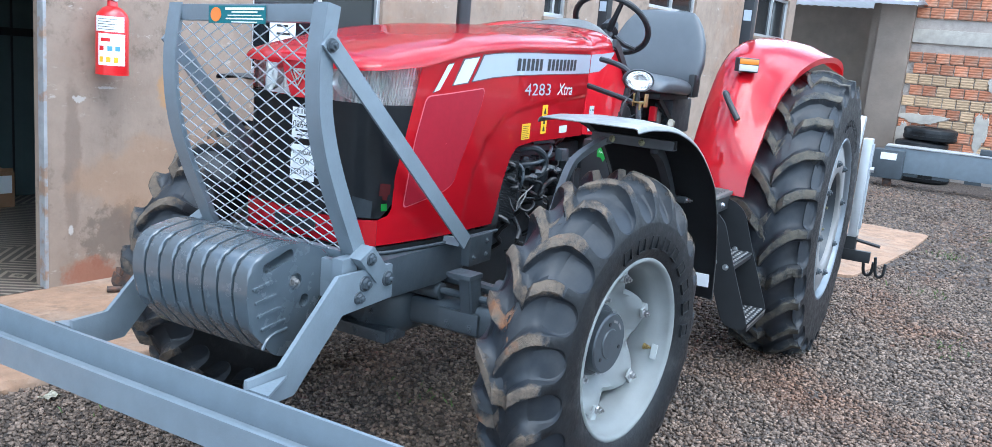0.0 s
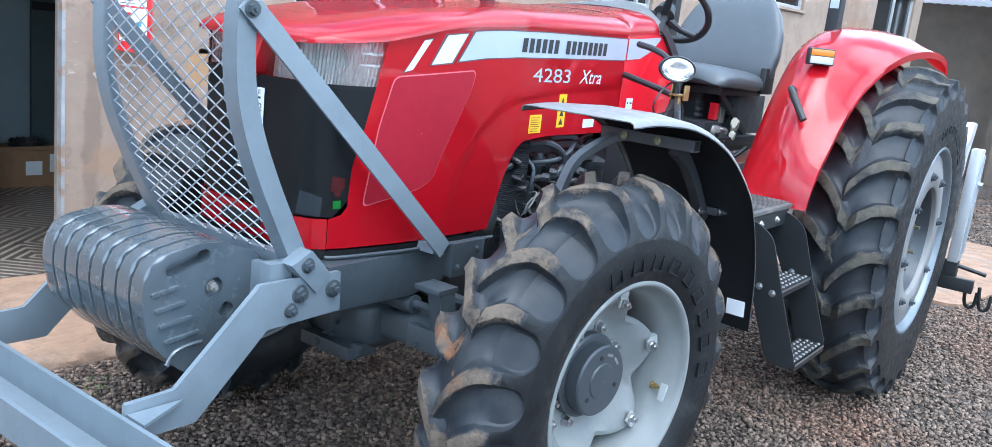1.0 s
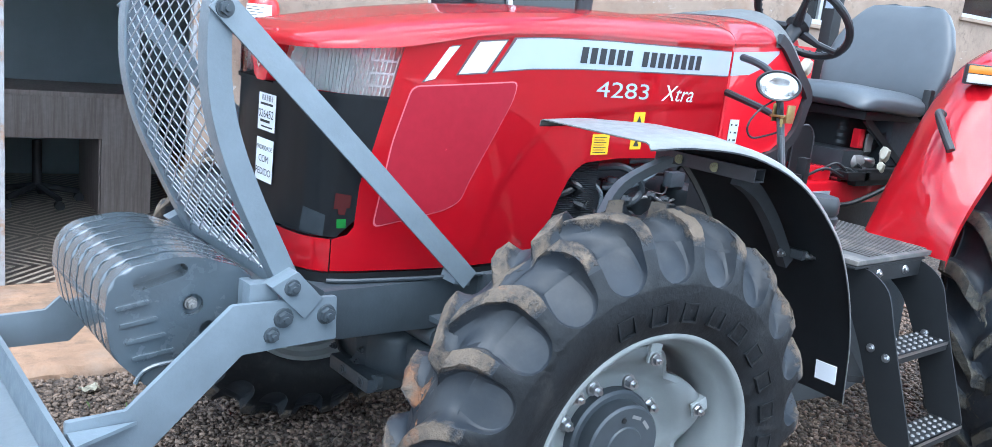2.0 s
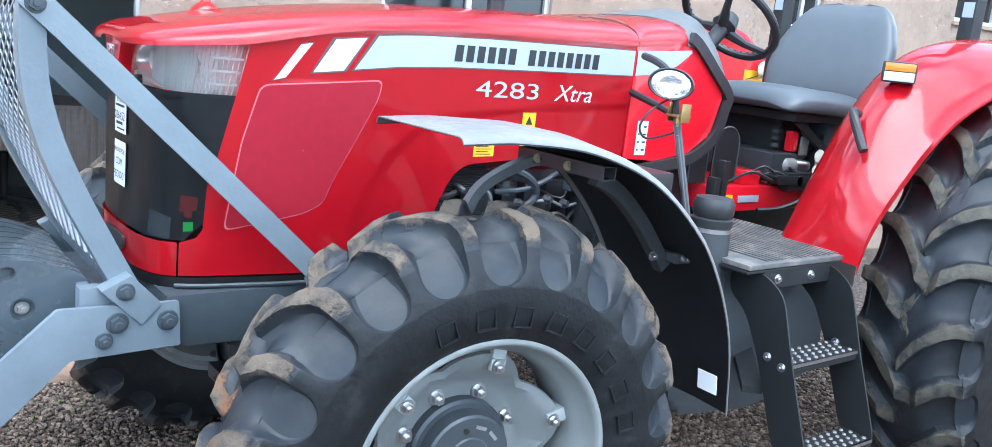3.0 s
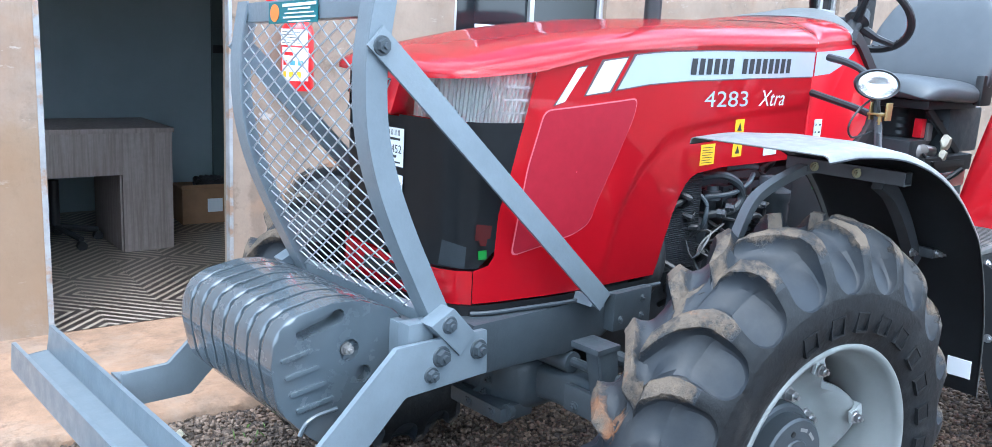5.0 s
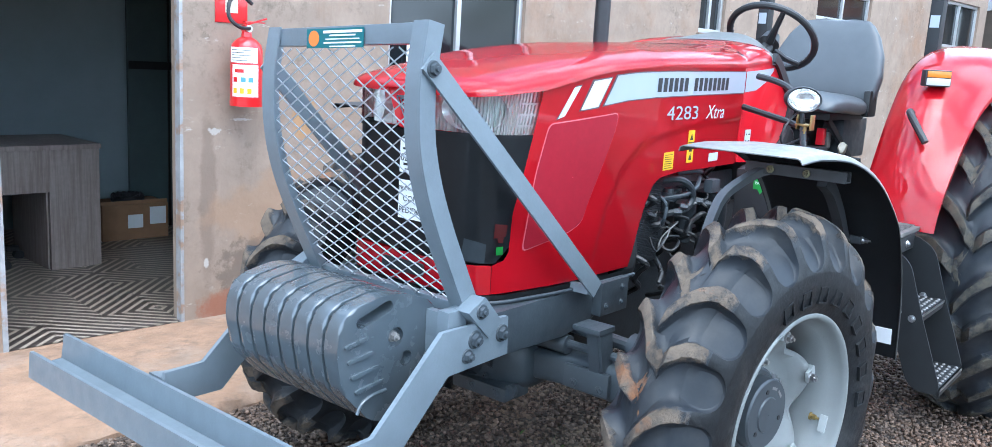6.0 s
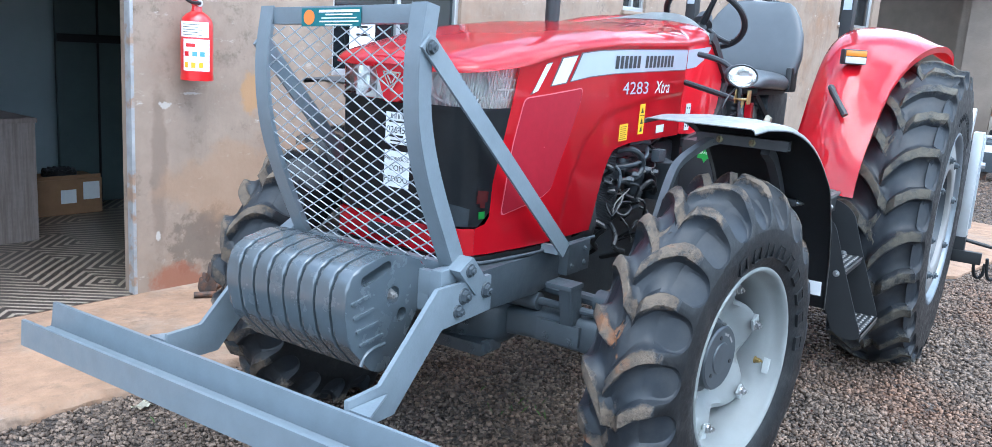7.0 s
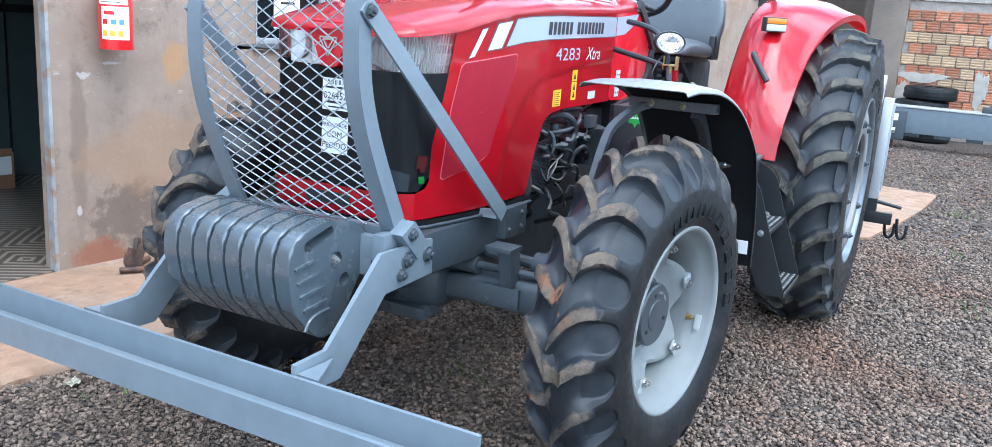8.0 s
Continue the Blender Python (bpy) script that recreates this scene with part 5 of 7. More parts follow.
def wheel(name, x, y, z, R, rim, half, lug, n, sweep, sgn, front, tip, corner, steer=0.0, roll=0.0):
    o = half * 0.88
    rimp = [(-o + 0.006, rim + 0.006), (-o - 0.001, rim + 0.003), (-o - 0.004, rim - 0.003), (-o - 0.001, rim - 0.010), (-o + 0.012, rim - 0.016), (-o + 0.034, rim - 0.020), (-o + 0.042, rim - 0.034), (-o + 0.085, rim - 0.048), (half * 0.3, rim - 0.048), (half * 0.6, rim - 0.034), (half * 0.64, rim - 0.018), (half * 0.87, rim - 0.010), (half * 0.89, rim + 0.003), (half * 0.84, rim + 0.006)]
    bm = lathe(bmesh.new(), rimp, 96)
    thicken(bm, 0.005)
    w = part(name, bm, WHEELGREY if front else RIMSILVER, tractor, "light grey steel wheel rim", angle=50)
    w.matrix_basis = pose(x, y, z, 0, 0, steer) @ pose(0, 0, 0, 0, 0, 0 if sgn < 0 else 180)
    ty = new("tyre", tyre(R, rim, half, lug, n, sweep if sgn < 0 else -sweep, tip, corner, 1.0 if front else 0.925, None if front else TREADDUST))
    ty.parent = w
    ty["label"] = "black tractor tyre with deep muddy bars"
    ty.matrix_basis = pose(0, 0, 0, 0, roll, 0)
    bm = bmesh.new()
    rows = []
    if front:
        # lobed disc, dished towards the hub, with clamps on the rim
        for i in range(145):
            a = 2 * math.pi * i / 144
            lobe = 0.5 + 0.5 * math.cos(6 * (a - radians(18)))
            ro = 0.212 + 0.040 * lobe ** 0.55
            yo = -0.012 - 0.036 * lobe ** 0.8
            rows.append([(r * math.cos(a), yy, r * math.sin(a)) for r, yy in ((ro, yo + 0.012), (ro - 0.003, yo + 0.002), (ro - 0.02, yo), (0.185, 0.004 - 0.018 * lobe), (0.165, 0.016), (0.15, 0.021), (0.06, 0.021))])
        grid(bm, rows)
        thicken(bm, 0.01)
        part("wheel_disc", bm, WHEELGREY, w, angle=50)
        for q in range(6):
            a = radians(18) + 2 * math.pi * q / 6
            bm = bmesh.new()
            box(bm, -0.004, 0.030, -0.054, -0.006, -0.018, 0.018, 0.006)
            box(bm, -0.024, 0.004, -0.058, -0.049, -0.019, 0.019, 0.004)
            bmesh.ops.transform(bm, matrix=pose(0.236 * math.cos(a), 0, 0.236 * math.sin(a), 0, -math.degrees(a), 0), verts=bm.verts)
            cl = part("rim_clamp", bm, WHEELGREY, w)
            part("bolt", bolt(bmesh.new(), (0.224 * math.cos(a), -0.060, 0.224 * math.sin(a)), 0.012, 0.014), STEEL, cl)
        part("knuckle", lathe(bmesh.new(), [(0.035, 0.001), (0.035, 0.17), (0.06, 0.205), (0.11, 0.21), (0.14, 0.16), (0.19, 0.12), (0.19, 0.001)], 40), CHASSIS, w, "dark grey steering knuckle behind the disc")
        hub = part("hub", lathe(bmesh.new(), [(0.03, 0.125), (-0.002, 0.123), (-0.008, 0.116), (-0.008, 0.104), (-0.046, 0.1035), (-0.051, 0.098), (-0.051, 0.052), (-0.055, 0.049), (-0.056, 0.001)], 56), HUBGREY, w, "dark grey hub")
        for q in range(8):
            a = radians(25 + 45 * q)
            part("wheel_nut", bolt(bmesh.new(), (0.140 * math.cos(a), 0.021, 0.140 * math.sin(a)), 0.0145, 0.022), STEEL, w)
        for q in range(3):
            a = radians(100 + 120 * q)
            bm = bmesh.new()
            c = bmesh.ops.create_cone(bm, cap_ends=True, segments=12, radius1=0.007, radius2=0.007, depth=0.004)
            bmesh.ops.transform(bm, matrix=pose(0.070 * math.cos(a), -0.0515, 0.070 * math.sin(a), 90, 0, 0), verts=c["verts"])
            part("hub_plug", bm, BLACK, hub)
        for q in range(2):
            a = radians(40 + 30 * q)
            part("hub_mark", one_box(-0.014, 0.014, -0.0522, -0.051, -0.004, 0.004, m=pose(0.076 * math.cos(a), 0, 0.076 * math.sin(a), 0, 90 - math.degrees(a), 0)), SILVERGREY, hub)
        a = radians(-16)
        part("rim_stop", box(bmesh.new(), -0.003, 0.004, -0.108, -0.085, -0.026, 0.026, 0.003, m=pose(0.262 * math.cos(a), 0, 0.266 * math.sin(a), 0, 16, 0)), WHEELGREY, w)
        part("valve", bolt(bmesh.new(), (0.262 * math.cos(radians(-14)), -0.055, 0.262 * math.sin(radians(-14))), 0.009, 0.018), BRASS, w)
        lr, nblk, a0, da, bw_, bh_ = 0.366, 9, 111.5, 14.0, 0.046, 0.046
    else:
        # flat dark plate bolted to lugs of the rim, with a large dished centre
        bm.free()
        bm = lathe(bmesh.new(), [(-0.150, 0.414), (-0.172, 0.414), (-0.176, 0.408), (-0.178, 0.375), (-0.188, 0.362), (-0.188, 0.262), (-0.182, 0.256), (-0.150, 0.256)], 96)
        disc = part("wheel_plate", bm, SILVERGREY, w, angle=50)
        for q in range(8):
            a = 2 * math.pi * (q + 0.25) / 8
            bm = box(bmesh.new(), -0.05, 0.042, -0.176, -0.10, -0.05, 0.05, 0.008, m=pose(0.358 * math.cos(a), 0, 0.362 * math.sin(a), 0, -math.degrees(a), 0))
            lug_ = part("rim_lug", bm, RIMSILVER, w)
            part("bolt", bolt(bmesh.new(), (0.318 * math.cos(a), -0.189, 0.318 * math.sin(a)), 0.016, 0.016), CHASSIS, disc)
        bm = lathe(bmesh.new(), [(-0.165, 0.2555), (-0.142, 0.250), (-0.072, 0.228), (-0.060, 0.205), (-0.060, 0.10)], 96)
        part("wheel_disc", bm, HUBGREY, w, angle=50)
        for q in range(4):
            a = 2 * math.pi * (q + 0.4) / 4
            part("disc_hole", lathe(bmesh.new(), [(-0.066, 0.001), (-0.066, 0.026), (-0.058, 0.030)], 18, m=pose(0.212 * math.cos(a), 0, 0.212 * math.sin(a))), BLACK, w)
        hub = part("hub", lathe(bmesh.new(), [(-0.05, 0.125), (-0.10, 0.120), (-0.11, 0.11), (-0.115, 0.065), (-0.14, 0.060), (-0.145, 0.001)], 40), HUBGREY, w, "dark grey hub")
        for q in range(8):
            a = 2 * math.pi * (q + 0.3) / 8
            part("wheel_nut", bolt(bmesh.new(), (0.160 * math.cos(a), -0.070, 0.160 * math.sin(a)), 0.018, 0.05), OLIVE, w)
        lr, nblk, a0, da, bw_, bh_ = rim + 0.085, 8, 105, 8.5, 0.05, 0.040
    # plain raised blocks where the maker's letters stand
    yo_ = half * (0.996 if front else 0.921)
    for q in range(nblk):
        a = radians(a0 - q * da)
        m_ = pose(lr * math.cos(a), 0, lr * math.sin(a), 0, 90 - math.degrees(a), 0)
        bm = bmesh.new()
        for x0, x1, z0, z1 in ((-bw_ / 2, bw_ / 2, bh_ / 2 - 0.004, bh_ / 2), (-bw_ / 2, bw_ / 2, -bh_ / 2, 0.004 - bh_ / 2), (-bw_ / 2, 0.004 - bw_ / 2, 0.004 - bh_ / 2, bh_ / 2 - 0.004), (bw_ / 2 - 0.004, bw_ / 2, 0.004 - bh_ / 2, bh_ / 2 - 0.004)):
            box(bm, x0, x1, -yo_ - 0.0022, -half * 0.85, z0, z1, m=m_)
        part("moulded_block", bm, RUBBER, w)
    return w


wheel("front_wheel", 0.113, -0.883, 0.588, 0.582, 0.308, 0.150, 0.042, 22, 0.20, -1, True, 0.428, (0.76, 0.530), -7.7, 4)
wheel("front_wheel", 0.10, 0.66, 0.575, 0.575, 0.308, 0.150, 0.042, 22, 0.20, 1, True, 0.428, (0.76, 0.527), -7.7, 3)
wheel("rear_wheel", 2.52, -1.05, 0.76, 0.80, 0.445, 0.23, 0.046, 24, 0.20, -1, False, 0.665, (0.86, 0.752), 0, 5)
wheel("rear_wheel", 2.52, 0.95, 0.76, 0.80, 0.445, 0.23, 0.046, 24, 0.20, 1, False, 0.665, (0.86, 0.752), 0, 0)

# ---- front guard ----
GW = 0.290


def lean(bm):
    """The guard's top hangs lower on the house side."""
    for v in bm.verts:
        v.co.z += max(0.0, v.co.z - 0.85) / 0.74 * (-0.010 - 0.055 * v.co.y)
    return bm


arm_line = curve_pts([(-0.640, 0, 1.592), (-0.655, 0, 1.50), (-0.661, 0, 1.44), (-0.658, 0, 1.348), (-0.645, 0, 1.265), (-0.618, 0, 1.175), (-0.575, 0, 1.075), (-0.525, 0, 0.975), (-0.47, 0, 0.87), (-0.428, 0, 0.80)], 5)
for sgn in (-1, 1):
    bm = bmesh.new()
    outer = [GW + 0.018 + 0.014 * max(0.0, 1 - (p.z - 0.8) / 0.5) for p in arm_line]
    flatbar(bm, [(p.x, sgn * (o - 0.003), p.z) for p, o in zip(arm_line, outer)], 0.054, 0.006)
    front_edge = []
    for k, p in enumerate(arm_line):
        d = (arm_line[min(k + 1, len(arm_line) - 1)] - arm_line[max(k - 1, 0)]).normalized()
        a = d.cross(Vector((0, 1, 0)))
        front_edge.append((p.x - a.x * 0.0245, sgn * (outer[k] - 0.029), p.z - a.z * 0.0245))
    flatbar(bm, front_edge, 0.006, 0.046)
    arm = part("guard_arm", lean(bm), GREY, tractor)
    bm = bmesh.new()
    prism(bm, rounded([(-0.470, 0.905), (-0.400, 0.832), (-0.445, 0.785), (-0.535, 0.872)], 0.004, 2), sgn * 0.318, sgn * 0.366, 0.002)
    part("arm_foot", bm, GREY, arm)
    part("bolt", bolt(bmesh.new(), (-0.482, sgn * 0.366, 0.867), 0.016, 0.012, (0, sgn, 0)), CHASSIS, arm)
    bm = bmesh.new()
    flatbar(bm, [(-0.672, sgn * 0.3125, 1.502), (-0.60, sgn * 0.320, 1.436), (0.016, sgn * 0.401, 0.850)], 0.055, 0.008)
    brace = part("guard_brace", lean(bm), GREY, tractor)
    part("bolt", lean(bolt(bmesh.new(), (-0.657, sgn * 0.318, 1.482), 0.016, 0.014, (0, sgn, 0))), CHASSIS, brace)
    bm = bmesh.new()
    prism(bm, [(-0.022, 0.868), (0.030, 0.860), (0.022, 0.832), (-0.030, 0.842)], sgn * 0.396, sgn * 0.33, 0.002)
    part("brace_foot", bm, GREY, brace)
    bm = bmesh.new()
    plate = rounded([(-0.623, 0.836), (-0.358, 0.832), (-0.352, 0.720), (-0.596, 0.716), (-0.79, 0.526), (-0.972, 0.528), (-0.972, 0.622), (-0.85, 0.622)], 0.006, 2)
    prism(bm, plate, sgn * 0.345, sgn * 0.359, 0.002)
    pl = part("bumper_plate", bm, GREY, tractor)
    for x, z in ((-0.497, 0.792), (-0.384, 0.788), (-0.525, 0.753)):
        part("bolt", bolt(bmesh.new(), (x, sgn * 0.359, z), 0.019 if x > -0.52 else 0.015, 0.016, (0, sgn, 0)), CHASSIS, pl)
    bm = bmesh.new()
    v = [bm.verts.new(p) for p in ((-0.97, sgn * 0.361, 0.60), (-0.83, sgn * 0.366, 0.60), (-0.97, sgn * 0.43, 0.60), (-0.97, sgn * 0.366, 0.592), (-0.83, sgn * 0.366, 0.592), (-0.97, sgn * 0.43, 0.592))]
    for f in ((0, 1, 2), (3, 5, 4), (0, 3, 4, 1), (1, 4, 5, 2), (2, 5, 3, 0)):
        bm.faces.new([v[i] for i in f])
    part("gusset", bm, GREY, pl)
bm = bmesh.new()
box(bm, -0.665, -0.615, 0.018 - GW, GW - 0.018, 1.542, 1.592, 0.004)
top = part("guard_bar", lean(bm), GREY, tractor)
bm = bmesh.new()
box(bm, -0.485, -0.455, 0.01 - GW, GW - 0.01, 0.842, 0.872, 0.004)
part("guard_bar", bm, GREY, tractor)
# name plate on the bar: teal with an orange disc and unreadable lines
plate = part("guard_sign", lean(one_box(-0.6705, -0.6685, -0.085, 0.138, 1.535, 1.586)), TEAL, top, "small teal sign with orange disc")
bm = bmesh.new()
c = bmesh.ops.create_cone(bm, cap_ends=True, segments=28, radius1=0.021, radius2=0.021, depth=0.001)
bmesh.ops.transform(bm, matrix=pose(-0.6712, 0.108, 1.5605, 0, 90, 0), verts=c["verts"])
part("sign_disc", lean(bm), ORANGE, top)
bm = bmesh.new()
for k, (w0, h) in enumerate(((0.15, 0.007), (0.10, 0.004), (0.13, 0.003), (0.145, 0.004), (0.10, 0.003))):
    z = 1.577 - 0.0095 * k
    box(bm, -0.6716, -0.6708, -0.005 - w0 / 2, -0.005 + w0 / 2, z - h / 2, z + h / 2)
part("sign_line", lean(bm), PAPER, top)

# expanded metal mesh, bent along the arms
arc = [Vector((p.x - 0.016, 0, p.z)) for p in arm_line if p.z < 1.548]
arc = [p for p in arc if p.z > 0.866]
cum = [0.0]
for a, b in zip(arc, arc[1:]):
    cum.append(cum[-1] + (b - a).length)


def on_arc(s):
    return (lerp(s, cum, [p.x for p in arc]), lerp(s, cum, [p.z for p in arc]))


bm = bmesh.new()
W2, L, PY, PZ = GW - 0.018, cum[-1], 0.066, 0.0415
nlines = int((2 * W2 / PY) + (L / PZ)) + 2
for dirn in (1, -1):
    for k in range(-2, nlines):
        pts = []
        for i in range(60):
            s = L * i / 59
            y = -W2 + k * PY - s / PZ * PY
            y = y * dirn
            if abs(y) <= W2:
                x, z = on_arc(s)
                wob = 0.0035 * math.sin(2 * math.pi * s / PZ)
                pts.append((x + 0.002 * dirn, y, z))
        if len(pts) > 2:
            flatbar(bm, pts, 0.0034, 0.0028, side=(0.9, 0.0, 0.42))
part("guard_mesh", lean(bm), WIRE, tractor, "expanded diamond steel mesh", flat=True)

# ---- weights ----
WP = rounded([(-0.822, 0.906), (-0.713, 0.925), (-0.645, 0.919), (-0.542, 0.882), (-0.518, 0.845), (-0.56, 0.74), (-0.66, 0.60), (-0.70, 0.585), (-0.756, 0.606), (-0.846, 0.70), (-0.866, 0.80), (-0.858, 0.87)], 0.02, 3)


def cut(bm, cutter):
    """bm with the shape cutter taken out of it."""
    obs = []
    for b in (bm, cutter):
        bmesh.ops.recalc_face_normals(b, faces=b.faces)
        me = bpy.data.meshes.new("work")
        b.to_mesh(me)
        b.free()
        obs.append(new("work", me))
    md = obs[0].modifiers.new("cut", "BOOLEAN")
    md.operation, md.object, md.solver = "DIFFERENCE", obs[1], "EXACT"
    me = bpy.data.meshes.new_from_object(obs[0].evaluated_get(bpy.context.evaluated_depsgraph_get()))
    out = bmesh.new()
    out.from_mesh(me)
    for o in obs:
        old = o.data
        bpy.data.objects.remove(o)
        bpy.data.meshes.remove(old)
    bpy.data.meshes.remove(me)
    return out


def slot(a, b, r, n=8):
    a, b = Vector(a), Vector(b)
    t = math.atan2(b.y - a.y, b.x - a.x)
    return [tuple(b + Vector((math.cos(t - math.pi / 2 + math.pi * i / n), math.sin(t - math.pi / 2 + math.pi * i / n))) * r) for i in range(n + 1)] + [tuple(a + Vector((math.cos(t + math.pi / 2 + math.pi * i / n), math.sin(t + math.pi / 2 + math.pi * i / n))) * r) for i in range(n + 1)]


for k in range(8):
    y0 = -0.24 + k * 0.0585
    bm = prism(bmesh.new(), WP, y0, y0 + 0.0490, 0.009, 3)
    if k == 0:
        c = prism(bmesh.new(), slot((-0.79, 0.868), (-0.70, 0.893), 0.016), y0 - 0.01, y0 + 0.045)
        prism(c, slot((-0.6705, 0.807), (-0.670, 0.807), 0.026), y0 - 0.01, y0 + 0.014)
        prism(c, slot((-0.6305, 0.742), (-0.630, 0.742), 0.021), y0 - 0.01, y0 + 0.03)
        bm = cut(bm, c)
    # recessed black slab added between weights: the grooves' shade put into its colour
    wgt = part("front_weight", bm, CASTGREY, tractor, "ribbed grey cast iron suitcase weight", angle=40)
    if k < 7:
        inner = [(-0.66 + (x + 0.66) * 0.76, 0.775 + (z - 0.775) * 0.83 + 0.010) for x, z in WP]
        part("spacer", prism(bmesh.new(), inner, y0 + 0.0490, y0 + 0.0585), BLACK, wgt)
    if k == 0:
        for a, b in (((-0.838, 0.815), (-0.775, 0.825)), ((-0.828, 0.774), (-0.755, 0.784)), ((-0.815, 0.733), (-0.735, 0.743)), ((-0.80, 0.692), (-0.715, 0.702))):
            part("rib", prism(bmesh.new(), slot(a, b, 0.0055), y0 - 0.006, y0 + 0.004, 0.002), CASTGREY, wgt)
        part("rib", tube(bmesh.new(), curve_pts([(-0.795, y0, 0.63), (-0.78, y0, 0.655), (-0.75, y0, 0.668), (-0.70, y0, 0.672)], 4), 0.006, 8), CASTGREY, wgt)
        part("bolt", bolt(bmesh.new(), (-0.6705, y0 + 0.013, 0.807), 0.012, 0.017), SILVERGREY, wgt)
# carrier behind the weights
bm = bmesh.new()
box(bm, -0.56, -0.535, -0.30, 0.30, 0.79, 0.862, 0.004)
box(bm, -0.56, -0.36, -0.28, 0.28, 0.74, 0.80, 0.01)
box(bm, -0.572, -0.500, -0.330, -0.290, 0.735, 0.872, 0.004)
part("weight_carrier", bm, GREY, tractor)

# ---- bumper beam: an upturned channel ----
bm = bmesh.new()
prof = [(-1.098, 0.482), (-1.092, 0.563), (-1.080, 0.563), (-1.082, 0.512), (-0.995, 0.520), (-0.988, 0.598), (-0.976, 0.598), (-0.982, 0.492)]
prism(bm, prof, -0.895, 0.905, 0.002)
part("bumper_beam", bm, GREY, tractor, "long grey welded steel channel")

# ---- chassis, axle, engine ----
bm = bmesh.new()
prism(bm, [(-0.40, 0.75), (-0.38, 0.838), (0.24, 0.838), (0.24, 0.775), (0.16, 0.765), (0.10, 0.72), (-0.05, 0.70), (-0.33, 0.705)], -0.335, 0.335, 0.008)
part("front_support", bm, CHASSIS, tractor)
bm = bmesh.new()
box(bm, 0.10, 0.26, -0.37, -0.33, 0.74, 0.85, 0.006)
for x, z in ((0.13, 0.77), (0.22, 0.77), (0.22, 0.82)):
    bolt(bm, (x, -0.37, z), 0.009, 0.006)
part("side_bracket", bm, CHASSIS, tractor)
def section_beam(bm, rows_, p=0.5, seg=24):
    """A cast arm along y: rows of y, centre x, centre z, half width, half height, with a rounded-box section."""
    rows = []
    for y, cx, cz, hx, hz in rows_:
        ring = []
        for i in range(seg):
            a = 2 * math.pi * i / seg
            ca, sa = math.cos(a), math.sin(a)
            ring.append((cx + hx * math.copysign(abs(ca) ** p, ca), y, cz + hz * math.copysign(abs(sa) ** p, sa)))
        rows.append(ring)
    vs = grid(bm, rows, close_v=True)
    bm.faces.new(vs[0])
    bm.faces.new(vs[-1][::-1])
    return bm


bm = section_beam(bmesh.new(), [(-0.23, 0.03, 0.575, 0.075, 0.055), (-0.20, 0.03, 0.572, 0.115, 0.085), (-0.12, 0.03, 0.565, 0.135, 0.100), (0.06, 0.03, 0.565, 0.135, 0.100), (0.14, 0.03, 0.57, 0.11, 0.082), (0.17, 0.03, 0.575, 0.075, 0.055)], 0.62)
axle = part("front_axle", bm, CHASSIS, tractor, "dark grey cast front axle", angle=45)
for s in (-1, 1):
    bm = section_beam(bmesh.new(), [(s * y - 0.03, 0.015, cz, hx, hz) for y, cz, hx, hz in ((0.18, 0.578, 0.060, 0.050), (0.28, 0.585, 0.056, 0.050), (0.36, 0.590, 0.060, 0.055), (0.46, 0.592, 0.066, 0.058), (0.58, 0.592, 0.070, 0.062), (0.60, 0.592, 0.060, 0.055))], 0.42)
    part("axle_arm", bm, CHASSIS, axle, angle=45)
    bm = bmesh.new()
    box(bm, -0.070, -0.052, min(s * 0.36, s * 0.52), max(s * 0.36, s * 0.52), 0.555, 0.628, 0.008)
    for y in (0.40, 0.49):
        bolt(bm, (-0.070, s * y, 0.575), 0.011, 0.010, (-1, 0, 0))
    part("axle_pad", bm, CHASSIS, axle)
    bm = bmesh.new()
    box(bm, -0.108, -0.022, min(s * 0.405, s * 0.500), max(s * 0.405, s * 0.500), 0.752, 0.768, 0.003)
    prism(bm, [(-0.100, 0.754), (-0.086, 0.754), (-0.040, 0.625), (-0.068, 0.625)], min(s * 0.45, s * 0.488), max(s * 0.45, s * 0.488), 0.002)
    prism(bm, [(-0.098, 0.752), (-0.030, 0.752), (-0.010, 0.630), (-0.066, 0.630)], min(s * 0.485, s * 0.497), max(s * 0.485, s * 0.497), 0.002)
    part("axle_stop", bm, CHASSIS, axle)
bm = bmesh.new()
box(bm, -0.145, -0.02, -0.20, 0.02, 0.468, 0.512, 0.008)
bolt(bm, (-0.145, -0.06, 0.490), 0.014, 0.006, (-1, 0, 0))
bolt(bm, (-0.145, -0.16, 0.490), 0.014, 0.006, (-1, 0, 0))
part("axle_lug", bm, CHASSIS, axle)
bm = bmesh.new()
for k in range(10):
    a = 2 * math.pi * k / 10
    bolt(bm, (-0.118, -0.03 + 0.085 * math.cos(a), 0.567 + 0.070 * math.sin(a)), 0.008, 0.012, (-1, 0, 0))
lathe(bm, [(-0.02, 0.055), (0.0, 0.095), (0.02, 0.098)], 32, m=pose(-0.100, -0.03, 0.567, 0, 0, -90))
part("axle_cover", bm, CHASSIS, axle)
bm = tube(bmesh.new(), [(-0.02, -0.34, 0.668), (-0.02, 0.30, 0.668)], 0.030, 14)
tube(bm, [(-0.02, -0.58, 0.672), (-0.02, 0.56, 0.672)], 0.013, 10)
part("steering_cylinder", bm, CHASSIS, axle)
part("axle_hose", tube(bmesh.new(), curve_pts([(-0.02, -0.22, 0.70), (-0.05, -0.20, 0.735), (-0.02, -0.12, 0.745), (0.05, -0.10, 0.70)], 5), 0.009, 8), PLASTIC, axle)
bm = tube(bmesh.new(), [(0.06, -0.30, 0.70), (0.05, -0.60, 0.69)], 0.02, 10)
